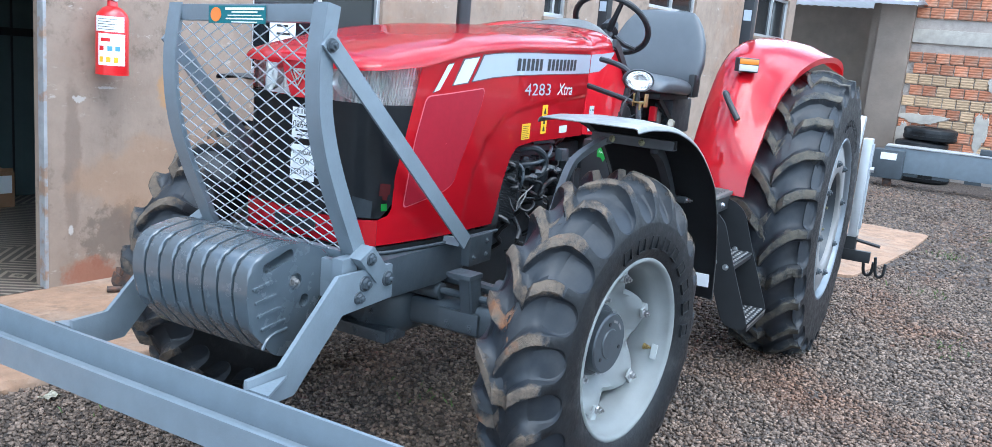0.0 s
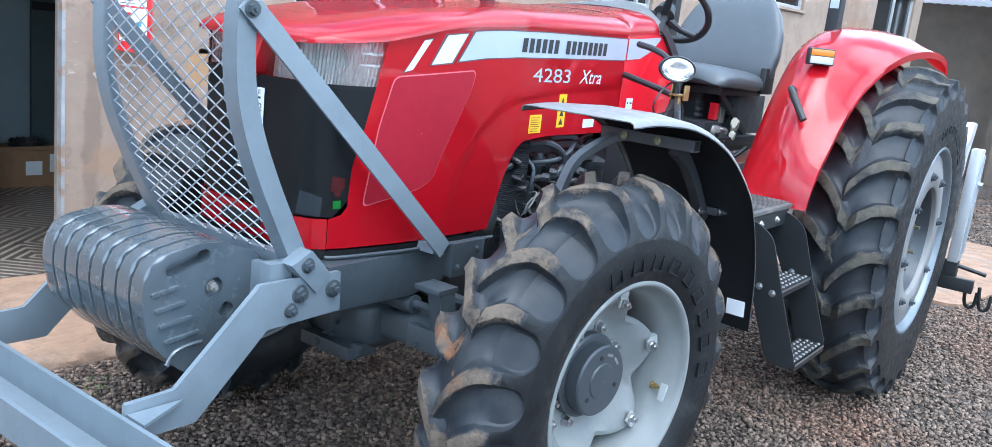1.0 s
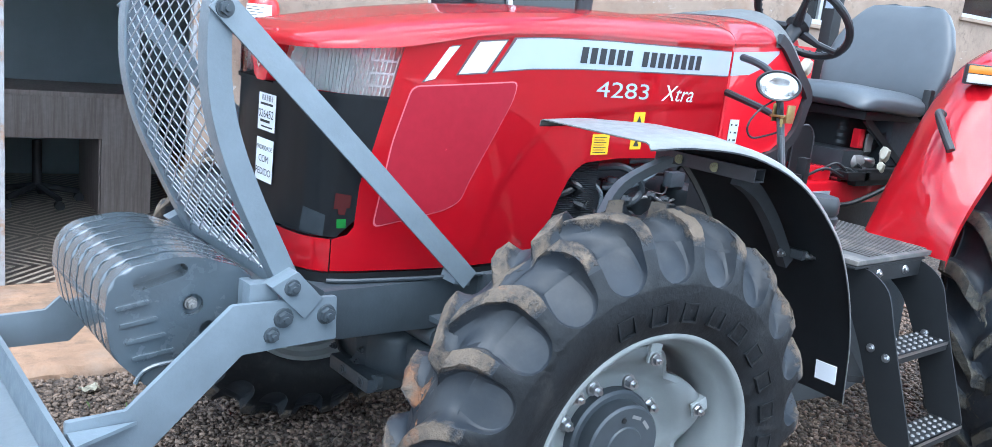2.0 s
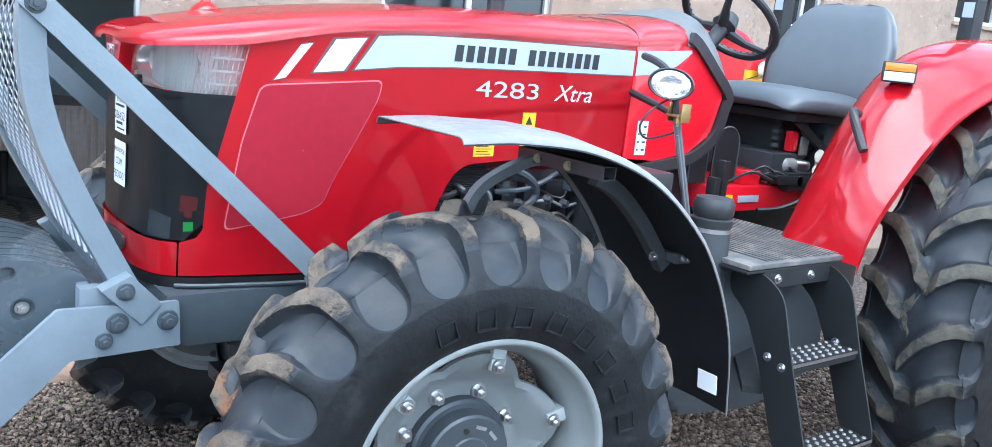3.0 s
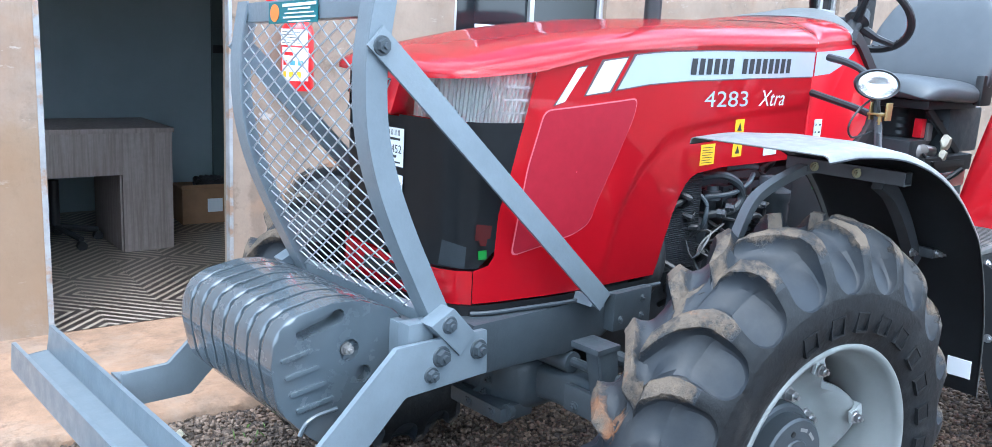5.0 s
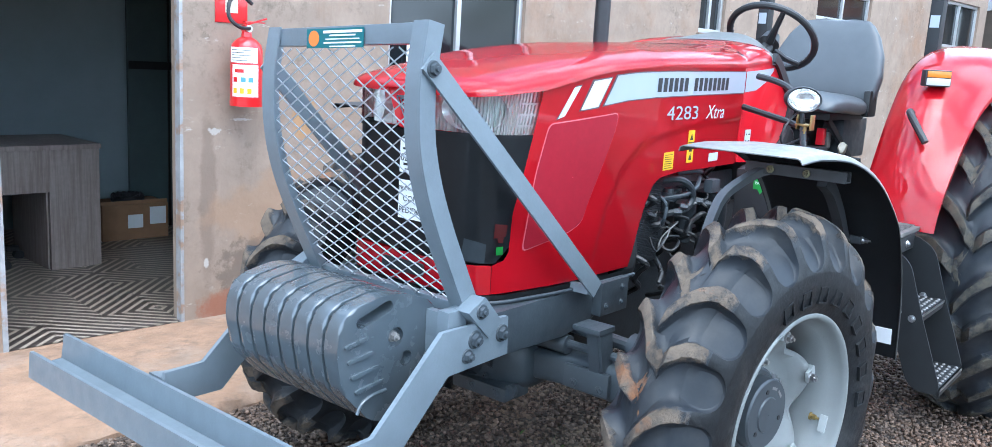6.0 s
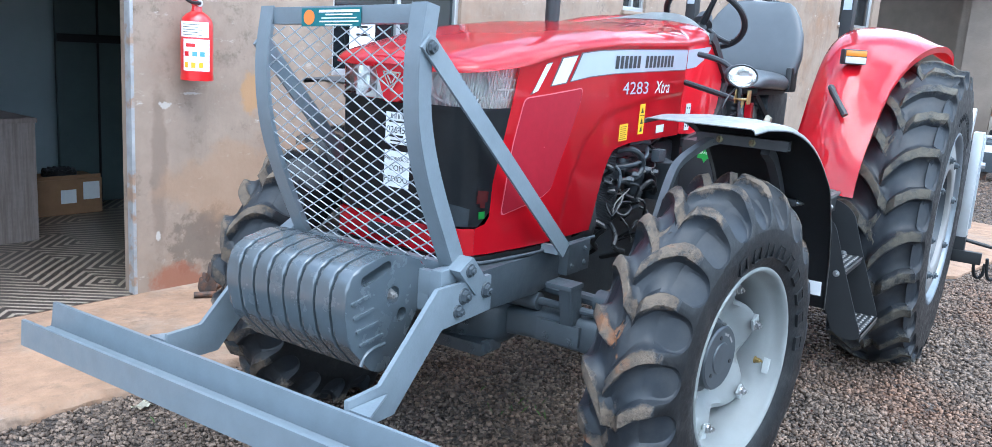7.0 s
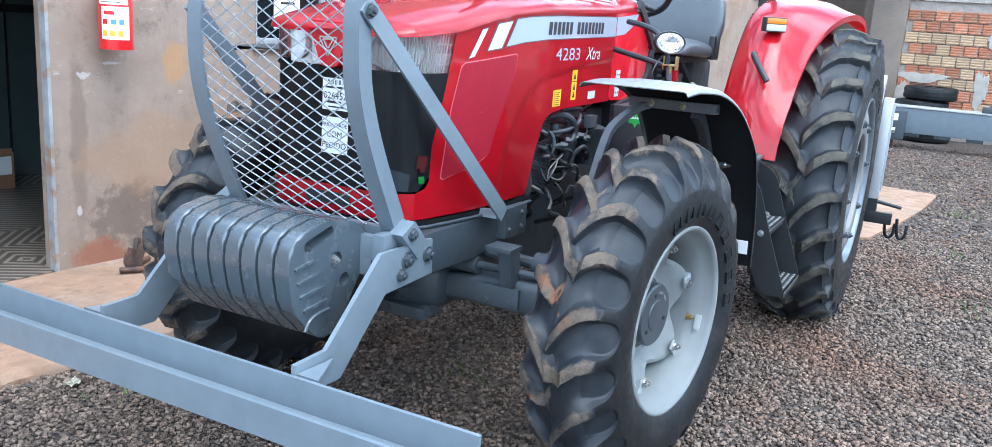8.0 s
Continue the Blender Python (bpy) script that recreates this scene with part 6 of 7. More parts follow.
tube(bm, [(0.055, -0.52, 0.692), (0.05, -0.60, 0.69)], 0.042, 12)
tube(bm, [(0.05, -0.60, 0.69), (0.05, -0.625, 0.69), (0.05, -0.66, 0.688)], [0.03, 0.036, 0.02], 12)
part("tie_rod", bm, CHASSIS, axle)
bm = bmesh.new()
c = bmesh.ops.create_cone(bm, cap_ends=True, segments=16, radius1=0.022, radius2=0.02, depth=0.02)
bmesh.ops.transform(bm, matrix=pose(-0.115, -0.20, 0.50, 0, 90, 0), verts=c["verts"])
part("drain_plug", bm, CHASSIS, axle)

bm = one_box(0.22, 1.5, -0.20, 0.20, 0.50, 1.12, 0.03)
engine = part("engine", bm, ENGINE, tractor, "dark grey engine block with hoses and filters")
bm = one_box(1.5, 2.9, -0.22, 0.22, 0.50, 1.0, 0.05)
part("gearbox", bm, ENGINE, tractor)
part("radiator", one_box(0.12, 0.22, -0.315, 0.315, 0.83, 1.40, 0.01), BLACK, tractor)
bm = bmesh.new()
grid(bm, [[(x, -0.296 - 0.003 * (k % 2), 0.85 + k * 0.0033) for x in (0.27, 0.56)] for k in range(101)])
thicken(bm, 0.002)
part("radiator_screen", bm, PLASTIC, engine, "fine black slatted screen", flat=True)
rng = random.Random(3)
for x, y, z, r, h in ((0.62, -0.24, 0.90, 0.038, 0.18), (0.80, -0.27, 0.96, 0.036, 0.16), (0.97, -0.30, 0.99, 0.058, 0.17)):
    bm = lathe(bmesh.new(), [(-h * 0.5, 0.001), (-h * 0.5, r * 0.9), (-h * 0.2, r), (h * 0.2, r), (h * 0.28, r * 1.15), (h * 0.42, r * 1.15), (h * 0.5, r * 0.6), (h * 0.5, 0.001)], 20, m=pose(x, y, z, 90, 0, 0))
    part("filter", bm, ENGINE, engine)
for k in range(6):
    part("injector", one_box(0.40 + k * 0.09, 0.46 + k * 0.09, -0.245, -0.19, 0.98 + 0.01 * (k % 2), 1.08, 0.01), ENGINE, engine)
for k in range(18):
    x0, z0 = rng.uniform(0.36, 0.95), rng.uniform(0.90, 1.10)
    pts = [(x0, -0.22, z0)]
    for j in range(4):
        p = pts[-1]
        pts.append((p[0] + rng.uniform(-0.05, 0.09), -0.27 - rng.uniform(0, 0.07), p[2] + rng.uniform(-0.08, 0.05)))
    pts.append((pts[-1][0] + 0.04, -0.22, pts[-1][2] - 0.05))
    part("hose", tube(bmesh.new(), curve_pts(pts, 5), (0.010, 0.006, 0.0032)[k % 3], 7), SILVERGREY if k == 5 else (PLASTIC, BLACK, PLASTIC)[k % 3], engine)
part("air_hose", tube(bmesh.new(), curve_pts([(0.32, -0.25, 1.02), (0.34, -0.29, 0.95), (0.33, -0.30, 0.86), (0.30, -0.26, 0.78)], 6), 0.04, 14), PLASTIC, engine)
part("breather_cap", lathe(bmesh.new(), [(0.0, 0.001), (0.0, 0.028), (0.03, 0.028), (0.03, 0.020), (0.045, 0.018), (0.048, 0.001)], 20, m=pose(0.66, -0.27, 1.05, 90, 0, 0)), ENGINE, engine)
# bent coolant and fuel pipes over the block
for r, mt, pts in ((0.013, ENGINE, [(0.60, -0.26, 1.125), (0.65, -0.31, 1.135), (0.71, -0.33, 1.105), (0.735, -0.33, 1.06), (0.70, -0.32, 1.02), (0.64, -0.27, 1.0)]),
                   (0.008, CHASSIS, [(0.62, -0.27, 1.06), (0.69, -0.32, 1.075), (0.76, -0.33, 1.10), (0.84, -0.30, 1.125)]),
                   (0.005, SILVERGREY, [(0.72, -0.32, 1.035), (0.79, -0.335, 1.04), (0.85, -0.335, 1.02), (0.92, -0.32, 1.025)]),
                   (0.007, CHASSIS, [(0.56, -0.27, 1.09), (0.575, -0.31, 1.05), (0.57, -0.31, 0.99), (0.60, -0.27, 0.95)]),
                   (0.010, CHASSIS, [(0.74, -0.26, 1.145), (0.80, -0.30, 1.155), (0.87, -0.29, 1.145)])):
    part("engine_pipe", tube(bmesh.new(), curve_pts(pts, 6), r, 8), mt, engine)
for x, z in ((0.62, 1.02), (0.665, 1.035), (0.78, 1.045), (0.85, 1.03)):
    part("pipe_union", lathe(bmesh.new(), [(-0.016, 0.001), (-0.016, 0.011), (-0.004, 0.011), (-0.004, 0.015), (0.010, 0.015), (0.010, 0.001)], 6, m=pose(x, -0.335, z, 0, 0, 20)), HUBGREY, engine)
part("engine_bracket", one_box(0.86, 0.93, -0.345, -0.31, 1.07, 1.12, 0.006), CHASSIS, engine)

part("battery_box", one_box(0.80, 0.98, -0.66, -0.46, 0.98, 1.185, 0.012), PLASTIC, tractor)
tag = part("green_sticker", one_box(0.797, 0.7995, -0.585, -0.53, 1.118, 1.160, 0.0005), GREENTAG, tractor, "green sticker with pale marks")
bm = text_bm("BRASIL", 0.014, align="CENTER")
bmesh.ops.transform(bm, matrix=pose(0.7965, -0.5575, 1.136, 0, 0, -90), verts=bm.verts)
part("lettering", bm, PAPER, tag, flat=True)
part("sticker_arrow", prism(bmesh.new(), [(-0.010, 0.0), (0.010, 0.0), (0.0, -0.016)], 0.0, 0.002, m=pose(0.797, -0.5575, 1.118, 0, 0, -90)), GREENTAG, tag)

# ---- front mudguards ----
for s, y0, y1 in ((-1, -1.075, -0.655), (1, 0.43, 0.85)):
    line = curve_pts([(-0.035, 0, 1.318), (0.12, 0, 1.322), (0.30, 0, 1.305), (0.472, 0, 1.243), (0.606, 0, 1.138), (0.725, 0, 0.990), (0.807, 0, 0.815), (0.843, 0, 0.615)], 6)
    bm = bmesh.new()
    rows = []
    n = len(line)
    for i, p in enumerate(line):
        t = i / (n - 1)
        nx, nz = (Vector((0.05, 0.6)) - Vector((p.x, p.z))).normalized()
        inner_x = p.x + 0.03 * max(0, 1 - i / 5)
        row = []
        prof = ((0.0, 0.014), (0.012, 0.004), (0.04, 0.0), (0.3, 0.0), (0.7, 0.0), (0.96, 0.0), (0.988, 0.004), (1.0, 0.016))
        for f, d in prof:
            ya = y0 + 0.078 * max(0.0, min(1.0, (0.62 - t) / 0.5)) if s < 0 else y0
            yb = y1 if s < 0 else y1 - 0.078 * max(0.0, min(1.0, (0.62 - t) / 0.5))
            y = (ya + (yb - ya) * f) if s < 0 else (yb + (ya - yb) * f)
            lift = 0.016 * (1 - abs(2 * f - 1) ** 2) * min(1, t * 4)
            row.append((p.x + nx * (d - lift), y, p.z + nz * (d - lift)))
        rows.append(row)
    grid(bm, rows)
    bm.normal_update()
    for v in bm.verts:
        q = Vector((0.05 - v.co.x, 0, 0.6 - v.co.z)).normalized()
        v.co -= q * 0.0035
    thicken(bm, 0.0025)
    # near skin is pale grey; the far skin takes the lining's dark colour
    mg = part("front_mudguard", bm, MUDGUARD if s < 0 else LINING, tractor, "mudguard with outer skin, pale grey on the near side, and black lining", angle=60)
    bm = bmesh.new()
    grid(bm, rows)
    thicken(bm, 0.0025)
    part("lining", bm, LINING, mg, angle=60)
    yo = (lambda d: d) if s < 0 else (lambda d: -d - 0.17)
    strip = curve_pts([(0.215, yo(-0.625), 0.955), (0.240, yo(-0.645), 1.085), (0.276, yo(-0.662), 1.160), (0.345, yo(-0.715), 1.222), (0.385, yo(-0.74), 1.238)], 4)
    part("mudguard_bracket", flatbar(bmesh.new(), strip, 0.026, 0.026), STRAP, mg)
    bm = bmesh.new()
    for z0, z1, x0, x1 in ((1.228, 1.231, 0.362, 0.402), (1.258, 1.261, 0.362, 0.402), (1.231, 1.258, 0.362, 0.365), (1.231, 1.258, 0.399, 0.402)):
        box(bm, x0, x1, min(yo(-0.68), yo(-0.985)), max(yo(-0.68), yo(-0.985)), z0, z1)
    part("mudguard_crossbar", bm, BRACKET, mg)
    strap = curve_pts([(0.42, yo(-0.90), 1.222), (0.50, yo(-0.90), 1.185), (0.585, yo(-0.90), 1.115), (0.65, yo(-0.90), 1.045), (0.70, yo(-0.90), 0.985)], 4)
    part("mudguard_strap", flatbar(bmesh.new(), strap, 0.036, 0.030), BRACKET, mg)
    part("mudguard_lug", box(bmesh.new(), 0.695, 0.735, min(yo(-0.89), yo(-0.95)), max(yo(-0.89), yo(-0.95)), 1.003, 1.028, 0.002), BRACKET, mg)
    for y in (-0.76, -0.87):
        part("bolt", bolt(bmesh.new(), (0.36, yo(y), 1.244), 0.009, 0.012, (-0.8, 0.6 * s, 0)), OLIVE, mg)
    part("bolt", bolt(bmesh.new(), (0.722, yo(-0.95), 1.015), 0.009, 0.016, (0, s, 0)), STEEL, mg)
    part("bolt", bolt(bmesh.new(), (0.640, yo(-0.915), 1.02), 0.009, 0.012, (0, s, 0)), STEEL, mg)
    if s < 0:
        part("mudguard_sticker", one_box(-0.002, 0.0, -0.031, 0.031, -0.027, 0.027, m=pose(0.794, -1.028, 0.700, 0, -9, 0)), PAPER, mg, "small white label")

# ---- rear mudguards ----
lipc = [(1.49, 0.95), (1.53, 1.06), (1.62, 1.18), (1.80, 1.36), (2.03, 1.505), (2.30, 1.595), (2.60, 1.63), (2.80, 1.605), (2.88, 1.53)]
midc = [(1.50, 0.95), (1.53, 1.08), (1.575, 1.23), (1.68, 1.405), (1.84, 1.545), (2.08, 1.64), (2.40, 1.69), (2.85, 1.71), (2.98, 1.66)]
innc = [(1.505, 0.95), (1.56, 1.04), (1.65, 1.20), (1.79, 1.40), (1.96, 1.56), (2.19, 1.65), (2.5, 1.69), (2.90, 1.70), (3.02, 1.65)]
for s in (-1, 1):
    L1, M1, I1 = [curve_pts([(x, 0, z) for x, z in c], 6) for c in (lipc, midc, innc)]
    bm = bmesh.new()
    rows = []
    for a, b, c in zip(L1, M1, I1):
        low = 0.30
        fl = lerp(a.x, [1.5, 1.9, 2.6, 2.85], [0.0, 0.02, 0.115, 0.145])
        row = [(a.x + 0.012, s * (0.985 + fl), a.z - 0.03), (a.x, s * (0.988 + fl), a.z), (a.x * 0.75 + b.x * 0.25, s * (0.95 + fl * 0.8), a.z * 0.75 + b.z * 0.25)]
        row += [(a.x * 0.3 + b.x * 0.7, s * (0.90 + fl * 0.4), a.z * 0.3 + b.z * 0.7 + 0.004), (b.x, s * 0.83, b.z), (b.x * 0.5 + c.x * 0.5, s * 0.755, b.z * 0.5 + c.z * 0.5 + 0.012), (c.x, s * 0.70, c.z + 0.003), (c.x + 0.015, s * 0.675, c.z - 0.012), (c.x + 0.03, s * 0.668, c.z - 0.05)]
        row += [(max(c.x + 0.05, 1.62), s * 0.664, max(0.95, c.z - 0.35))]
        rows.append(row)
    grid(bm, rows)
    thicken(bm, 0.006)
    rm = part("rear_mudguard", bm, RED, tractor, "glossy red rear mudguard", angle=60)
    # indicator lamp
    LP = pose(1.775, s * 0.850, 1.545, 0, 0, -32 * s)
    part("indicator", box(bmesh.new(), -0.02, 0.035, -0.052, 0.052, -0.034, 0.034, 0.010, m=LP), PLASTIC, rm, "amber and clear indicator lamp")
    part("amber_lens", box(bmesh.new(), -0.028, -0.018, -0.046, 0.046, 0.003, 0.029, 0.004, m=LP), AMBER, rm)
    part("clear_lens", box(bmesh.new(), -0.028, -0.018, -0.046, 0.046, -0.029, 0.001, 0.004, m=LP), CLEARLENS, rm)
    # grab handle
    pts = curve_pts([(1.665, s * 0.80, 1.400), (1.630, s * 0.803, 1.405), (1.612, s * 0.825, 1.375), (1.592, s * 0.865, 1.322), (1.582, s * 0.888, 1.292)], 5)
    part("grab_handle", tube(bmesh.new(), pts, 0.0145, 10), PLASTIC, rm, "black moulded grab handle")
bm = bmesh.new()
prism(bm, rounded([(2.55, 0.98), (2.55, 1.56), (2.70, 1.612), (3.30, 1.612), (3.42, 1.56), (3.46, 0.98)], 0.05), 0.640, 0.655, 0.003)
inner_panel = part("mudguard_panel", bm, RED, tractor, "red inner panel of the far mudguard")
part("fender_sticker", one_box(2.93, 3.13, 0.6365, 0.6395, 1.425, 1.50), YELLOW, inner_panel, "yellow sticker on the far mudguard")
part("sticker_print", tube(bmesh.new(), [(2.95, 0.636, 1.45), (3.0, 0.636, 1.46), (3.05, 0.636, 1.475), (3.11, 0.636, 1.472)], 0.003, 6), INK, inner_panel)
part("film_wrap", rough_bag(3.04, 0.60, 1.505, 0.032), WRAP, tractor, "crumpled clear film on the far lever")

# rear linkage beyond the wheel
link = part("lift_frame", one_box(3.33, 3.44, -1.300, -1.246, 0.55, 1.17, 0.004), ALU, tractor, "galvanised upright of the rear linkage")
part("lift_plate", one_box(3.36, 3.42, -1.310, -1.300, 0.60, 1.14, 0.002), ZINC, link)
part("lift_casting", prism(bmesh.new(), rounded([(3.22, 1.02), (3.24, 1.20), (3.30, 1.31), (3.40, 1.30), (3.36, 1.22), (3.30, 1.12), (3.29, 1.02)], 0.02), -1.24, -1.20, 0.006), ALU, link)
part("lift_pin", tube(bmesh.new(), [(3.38, -1.30, 0.98), (3.38, -1.33, 0.98)], 0.018, 10), STEEL, link)
part("draft_link", tube(bmesh.new(), [(3.38, -1.22, 0.54), (3.42, -1.44, 0.50)], 0.011, 8), BLACK, tractor)
bm = bmesh.new()
prism(bm, rounded([(3.34, 0.43), (3.34, 0.56), (3.42, 0.55), (3.42, 0.45)], 0.01), -1.30, -1.20, 0.004)
box(bm, 3.32, 3.36, -1.40, -1.20, 0.40, 0.47, 0.003)
part("hitch_frame", bm, BLACK, tractor)
for y in (-1.36, -1.43):
    part("hitch_hook", tube(bmesh.new(), curve_pts([(3.36, y, 0.44), (3.38, y - 0.01, 0.34), (3.40, y - 0.03, 0.31), (3.40, y - 0.055, 0.33), (3.40, y - 0.06, 0.40)], 4), 0.010, 8), BLACK, tractor)

# ---- room: desk, box, tiles ----
def wpose(u, v, z, rz=0.0):
    return WALL_M @ pose(u, v, z, 0, 0, rz)


desk = thing("desk", (0, 0, 0), "grey oak laminate office desk on the tile floor", "desk")
desk.matrix_basis = pose(0.54, 4.70, 0.05, 0, 0, -3)
part("side_panel", one_box(-0.31, 0.0, 0.0, 0.03, 0.0, 0.76, 0.002), WOOD, desk)
part("front_panel", one_box(-1.6, -0.31, 0.0, 0.02, 0.50, 0.76, 0.002), WOOD, desk)
part("desk_top", one_box(-1.6, 0.01, -0.01, 0.62, 0.76, 0.79, 0.002), WOOD, desk)
part("side_panel", one_box(-0.03, 0.0, 0.03, 0.60, 0.0, 0.76, 0.002), WOOD, desk)
part("back_panel", one_box(-0.32, -0.30, 0.03, 0.60, 0.0, 0.76, 0.002), WOOD, desk)
chairleg = thing("office_chair", (-0.05, 5.15, 0.05), "dark five-star office chair base under the desk", "chair")
bm = bmesh.new()
for k in range(5):
    a = 2 * math.pi * k / 5
    tube(bm, [(0, 0, 0.12), (0.26 * math.cos(a), 0.26 * math.sin(a), 0.07)], 0.02, 8)
part("base", bm, PLASTIC, chairleg)
for k in range(5):
    a = 2 * math.pi * k / 5
    part("castor", lathe(bmesh.new(), [(-0.02, 0.001), (-0.02, 0.03), (0.02, 0.03), (0.02, 0.001)], 14, m=pose(0.26 * math.cos(a), 0.26 * math.sin(a), 0.03)), PLASTIC, chairleg)
part("column", tube(bmesh.new(), [(0, 0, 0.12), (0, 0, 0.42)], 0.03, 12), PLASTIC, chairleg)

carton = thing("cardboard_box", (1.11, 5.42, 0.05), "open brown cardboard box with white labels", "box", rz=-8)
part("body", one_box(-0.24, 0.24, -0.16, 0.16, 0, 0.265, 0.003), CARD, carton)
part("flap", one_box(-0.24, 0.24, -0.17, -0.163, 0.17, 0.275, 0.001, m=pose(0, 0, 0, -6, 0, 0)), CARD, carton)
part("label", one_box(-0.06, 0.05, -0.1635, -0.1625, 0.09, 0.19), PAPER, carton)
part("label", one_box(0.10, 0.22, -0.1635, -0.1625, 0.11, 0.24), PAPER, carton)
cloth = tagged(part("cable_coil", tube(bmesh.new(), [(0.16 * math.cos(a / 3) * (0.6 + 0.02 * (a % 5)), 0.10 * math.sin(a / 3), 0.325 + 0.012 * (a % 4)) for a in range(60)], 0.016, 7), PLASTIC), "black cable coil lying in the box", "cable")
cloth.matrix_basis = pose(1.11, 5.42, 0.0)

# extinguisher and its sign
ext = thing("fire_extinguisher", (0.56, 3.165, 1.20), "red fire extinguisher hung on the plaster wall", "extinguisher", rz=-6)
bm = lathe(bmesh.new(), [(0.0, 0.001), (0.0, 0.078), (0.01, 0.082), (0.03, 0.082), (0.285, 0.082), (0.315, 0.074), (0.34, 0.05), (0.352, 0.028), (0.38, 0.024)], 36, m=pose(0, 0, 0, 90, 0, 0))
body = part("cylinder", bm, EXTRED, ext)
part("foot_ring", lathe(bmesh.new(), [(0.0, 0.0835), (0.028, 0.0835)], 36, m=pose(0, 0, 0, 90, 0, 0)), EXTRED, ext)


def wrap(bm, a0, a1, z0, z1, r, n=14):
    grid(bm, [[(r * math.sin(radians(a)), -r * math.cos(radians(a)), z) for z in (z0, z1)] for a in [a0 + (a1 - a0) * i / n for i in range(n + 1)]])
    return bm


part("label", wrap(bmesh.new(), -98, 12, 0.222, 0.300, 0.0830), PAPER, body)
part("label", wrap(bmesh.new(), -84, 16, 0.050, 0.212, 0.0832), PAPER, body)
for a0, z0, w_, h, mt in ((-72, 0.172, 34, 0.018, EXTRED), (-78, 0.125, 17, 0.024, EXTRED), (-48, 0.125, 17, 0.024, BLUE), (-22, 0.125, 17, 0.024, BLUE), (-78, 0.066, 15, 0.028, YELLOW), (-52, 0.066, 15, 0.028, YELLOW), (-26, 0.066, 15, 0.028, YELLOW)):
    part("label_mark", wrap(bmesh.new(), a0, a0 + w_, z0, z0 + h, 0.0838, 6), mt, body)
bm = bmesh.new()
for k in range(5):
    wrap(bm, -86, -15 - 12 * (k % 2), 0.232 + k * 0.013, 0.235 + k * 0.013, 0.0836, 6)
part("label_print", bm, INK, body)
bm = bmesh.new()
box(bm, -0.02, 0.02, -0.02, 0.02, 0.38, 0.41, 0.005)
box(bm, -0.012, 0.012, -0.015, 0.10, 0.425, 0.432, 0.002, m=pose(0, 0, 0, 0, 0, 90) @ pose(0, 0, 0, 0, 0, 180))
part("valve", bm, EXTRED, ext)
part("lever", flatbar(bmesh.new(), [(-0.02, -0.01, 0.41), (0.10, -0.02, 0.45)], 0.008, 0.02), EXTRED, ext)
part("gauge", lathe(bmesh.new(), [(-0.03, 0.001), (-0.03, 0.018), (-0.02, 0.018)], 16, m=pose(0, 0, 0.395)), STEEL, ext)
part("hose", tube(bmesh.new(), curve_pts([(0, -0.03, 0.395), (-0.07, -0.05, 0.40), (-0.12, -0.04, 0.45), (-0.10, -0.02, 0.53), (-0.03, -0.01, 0.55), (0.03, 0.0, 0.52)], 6), 0.010, 8), PLASTIC, ext)
sg = tagged(part("extinguisher_sign", one_box(0.30, 0.48, -0.006, 0.0, 1.62, 1.86, 0.001), EXTRED), "red wall sign with pale panel above the extinguisher", "sign")
sg.matrix_basis = WALL_M @ pose(-0.12, -0.001, 0)
part("sign_panel", one_box(0.355, 0.425, -0.008, -0.0065, 1.67, 1.86), WRAP, sg)

# scrap iron by the wall's foot
for x, y, rz, lab in ((0.60, 3.12, 20, "rusty hitch bracket leaning by the wall"), (0.52, 3.02, -35, "rusty iron clevis on the walkway")):
    sc = thing("iron_bracket", (x, y, 0.055), lab, "scrap iron", rz=rz)
    part("plate", prism(bmesh.new(), rounded([(-0.035, 0.0), (0.045, 0.0), (0.035, 0.06), (0.055, 0.13), (0.02, 0.15), (-0.005, 0.07), (-0.045, 0.11), (-0.06, 0.05)], 0.012), -0.012, 0.012, 0.003), RUST, sc)
    part("pin", tube(bmesh.new(), [(-0.08, -0.04, 0.02), (0.07, -0.04, 0.022)], 0.016, 10), RUST, sc)

# ---- back of the yard: seeder beam, tyres, pole ----
seeder = thing("seeder_frame", (11.9, -1.6, -0.07), "grey steel seeder beam standing on the gravel", "implement")
part("beam", one_box(-0.15, 0.15, -6.0, 2.0, 0.30, 0.66, 0.01), GREY, seeder)
part("top_strip", one_box(-0.17, 0.17, -6.0, 1.98, 0.664, 0.69, 0.004), ALU, seeder)
part("end_box", one_box(-0.32, 0.02, 1.70, 2.12, 0.20, 0.62, 0.02), CHASSIS, seeder)
part("end_label", one_box(-0.325, -0.322, 1.80, 2.02, 0.48, 0.58), PAPER, seeder)
part("foot", one_box(-0.22, -0.12, 1.83, 1.95, 0.07, 0.20, 0.01), RUST, seeder)
bm = text_bm("SEMEADEIRA", 0.15, align="CENTER")
bmesh.ops.transform(bm, matrix=pose(-0.153, -0.55, 0.42, 0, 0, -90), verts=bm.verts)
part("lettering", bm, PAPER, seeder, flat=True)
part("underline", one_box(-0.1535, -0.151, -1.4, 0.3, 0.34, 0.355), PAPER, seeder)
for k in range(16):
    part("tooth", one_box(-0.12, -0.06, 1.5 - k * 0.42, 1.72 - k * 0.42, 0.25, 0.30, 0.004), CHASSIS, seeder)
part("latch", one_box(-0.18, 0.0, 0.55, 0.75, 0.69, 0.77, 0.01), CHASSIS, seeder)


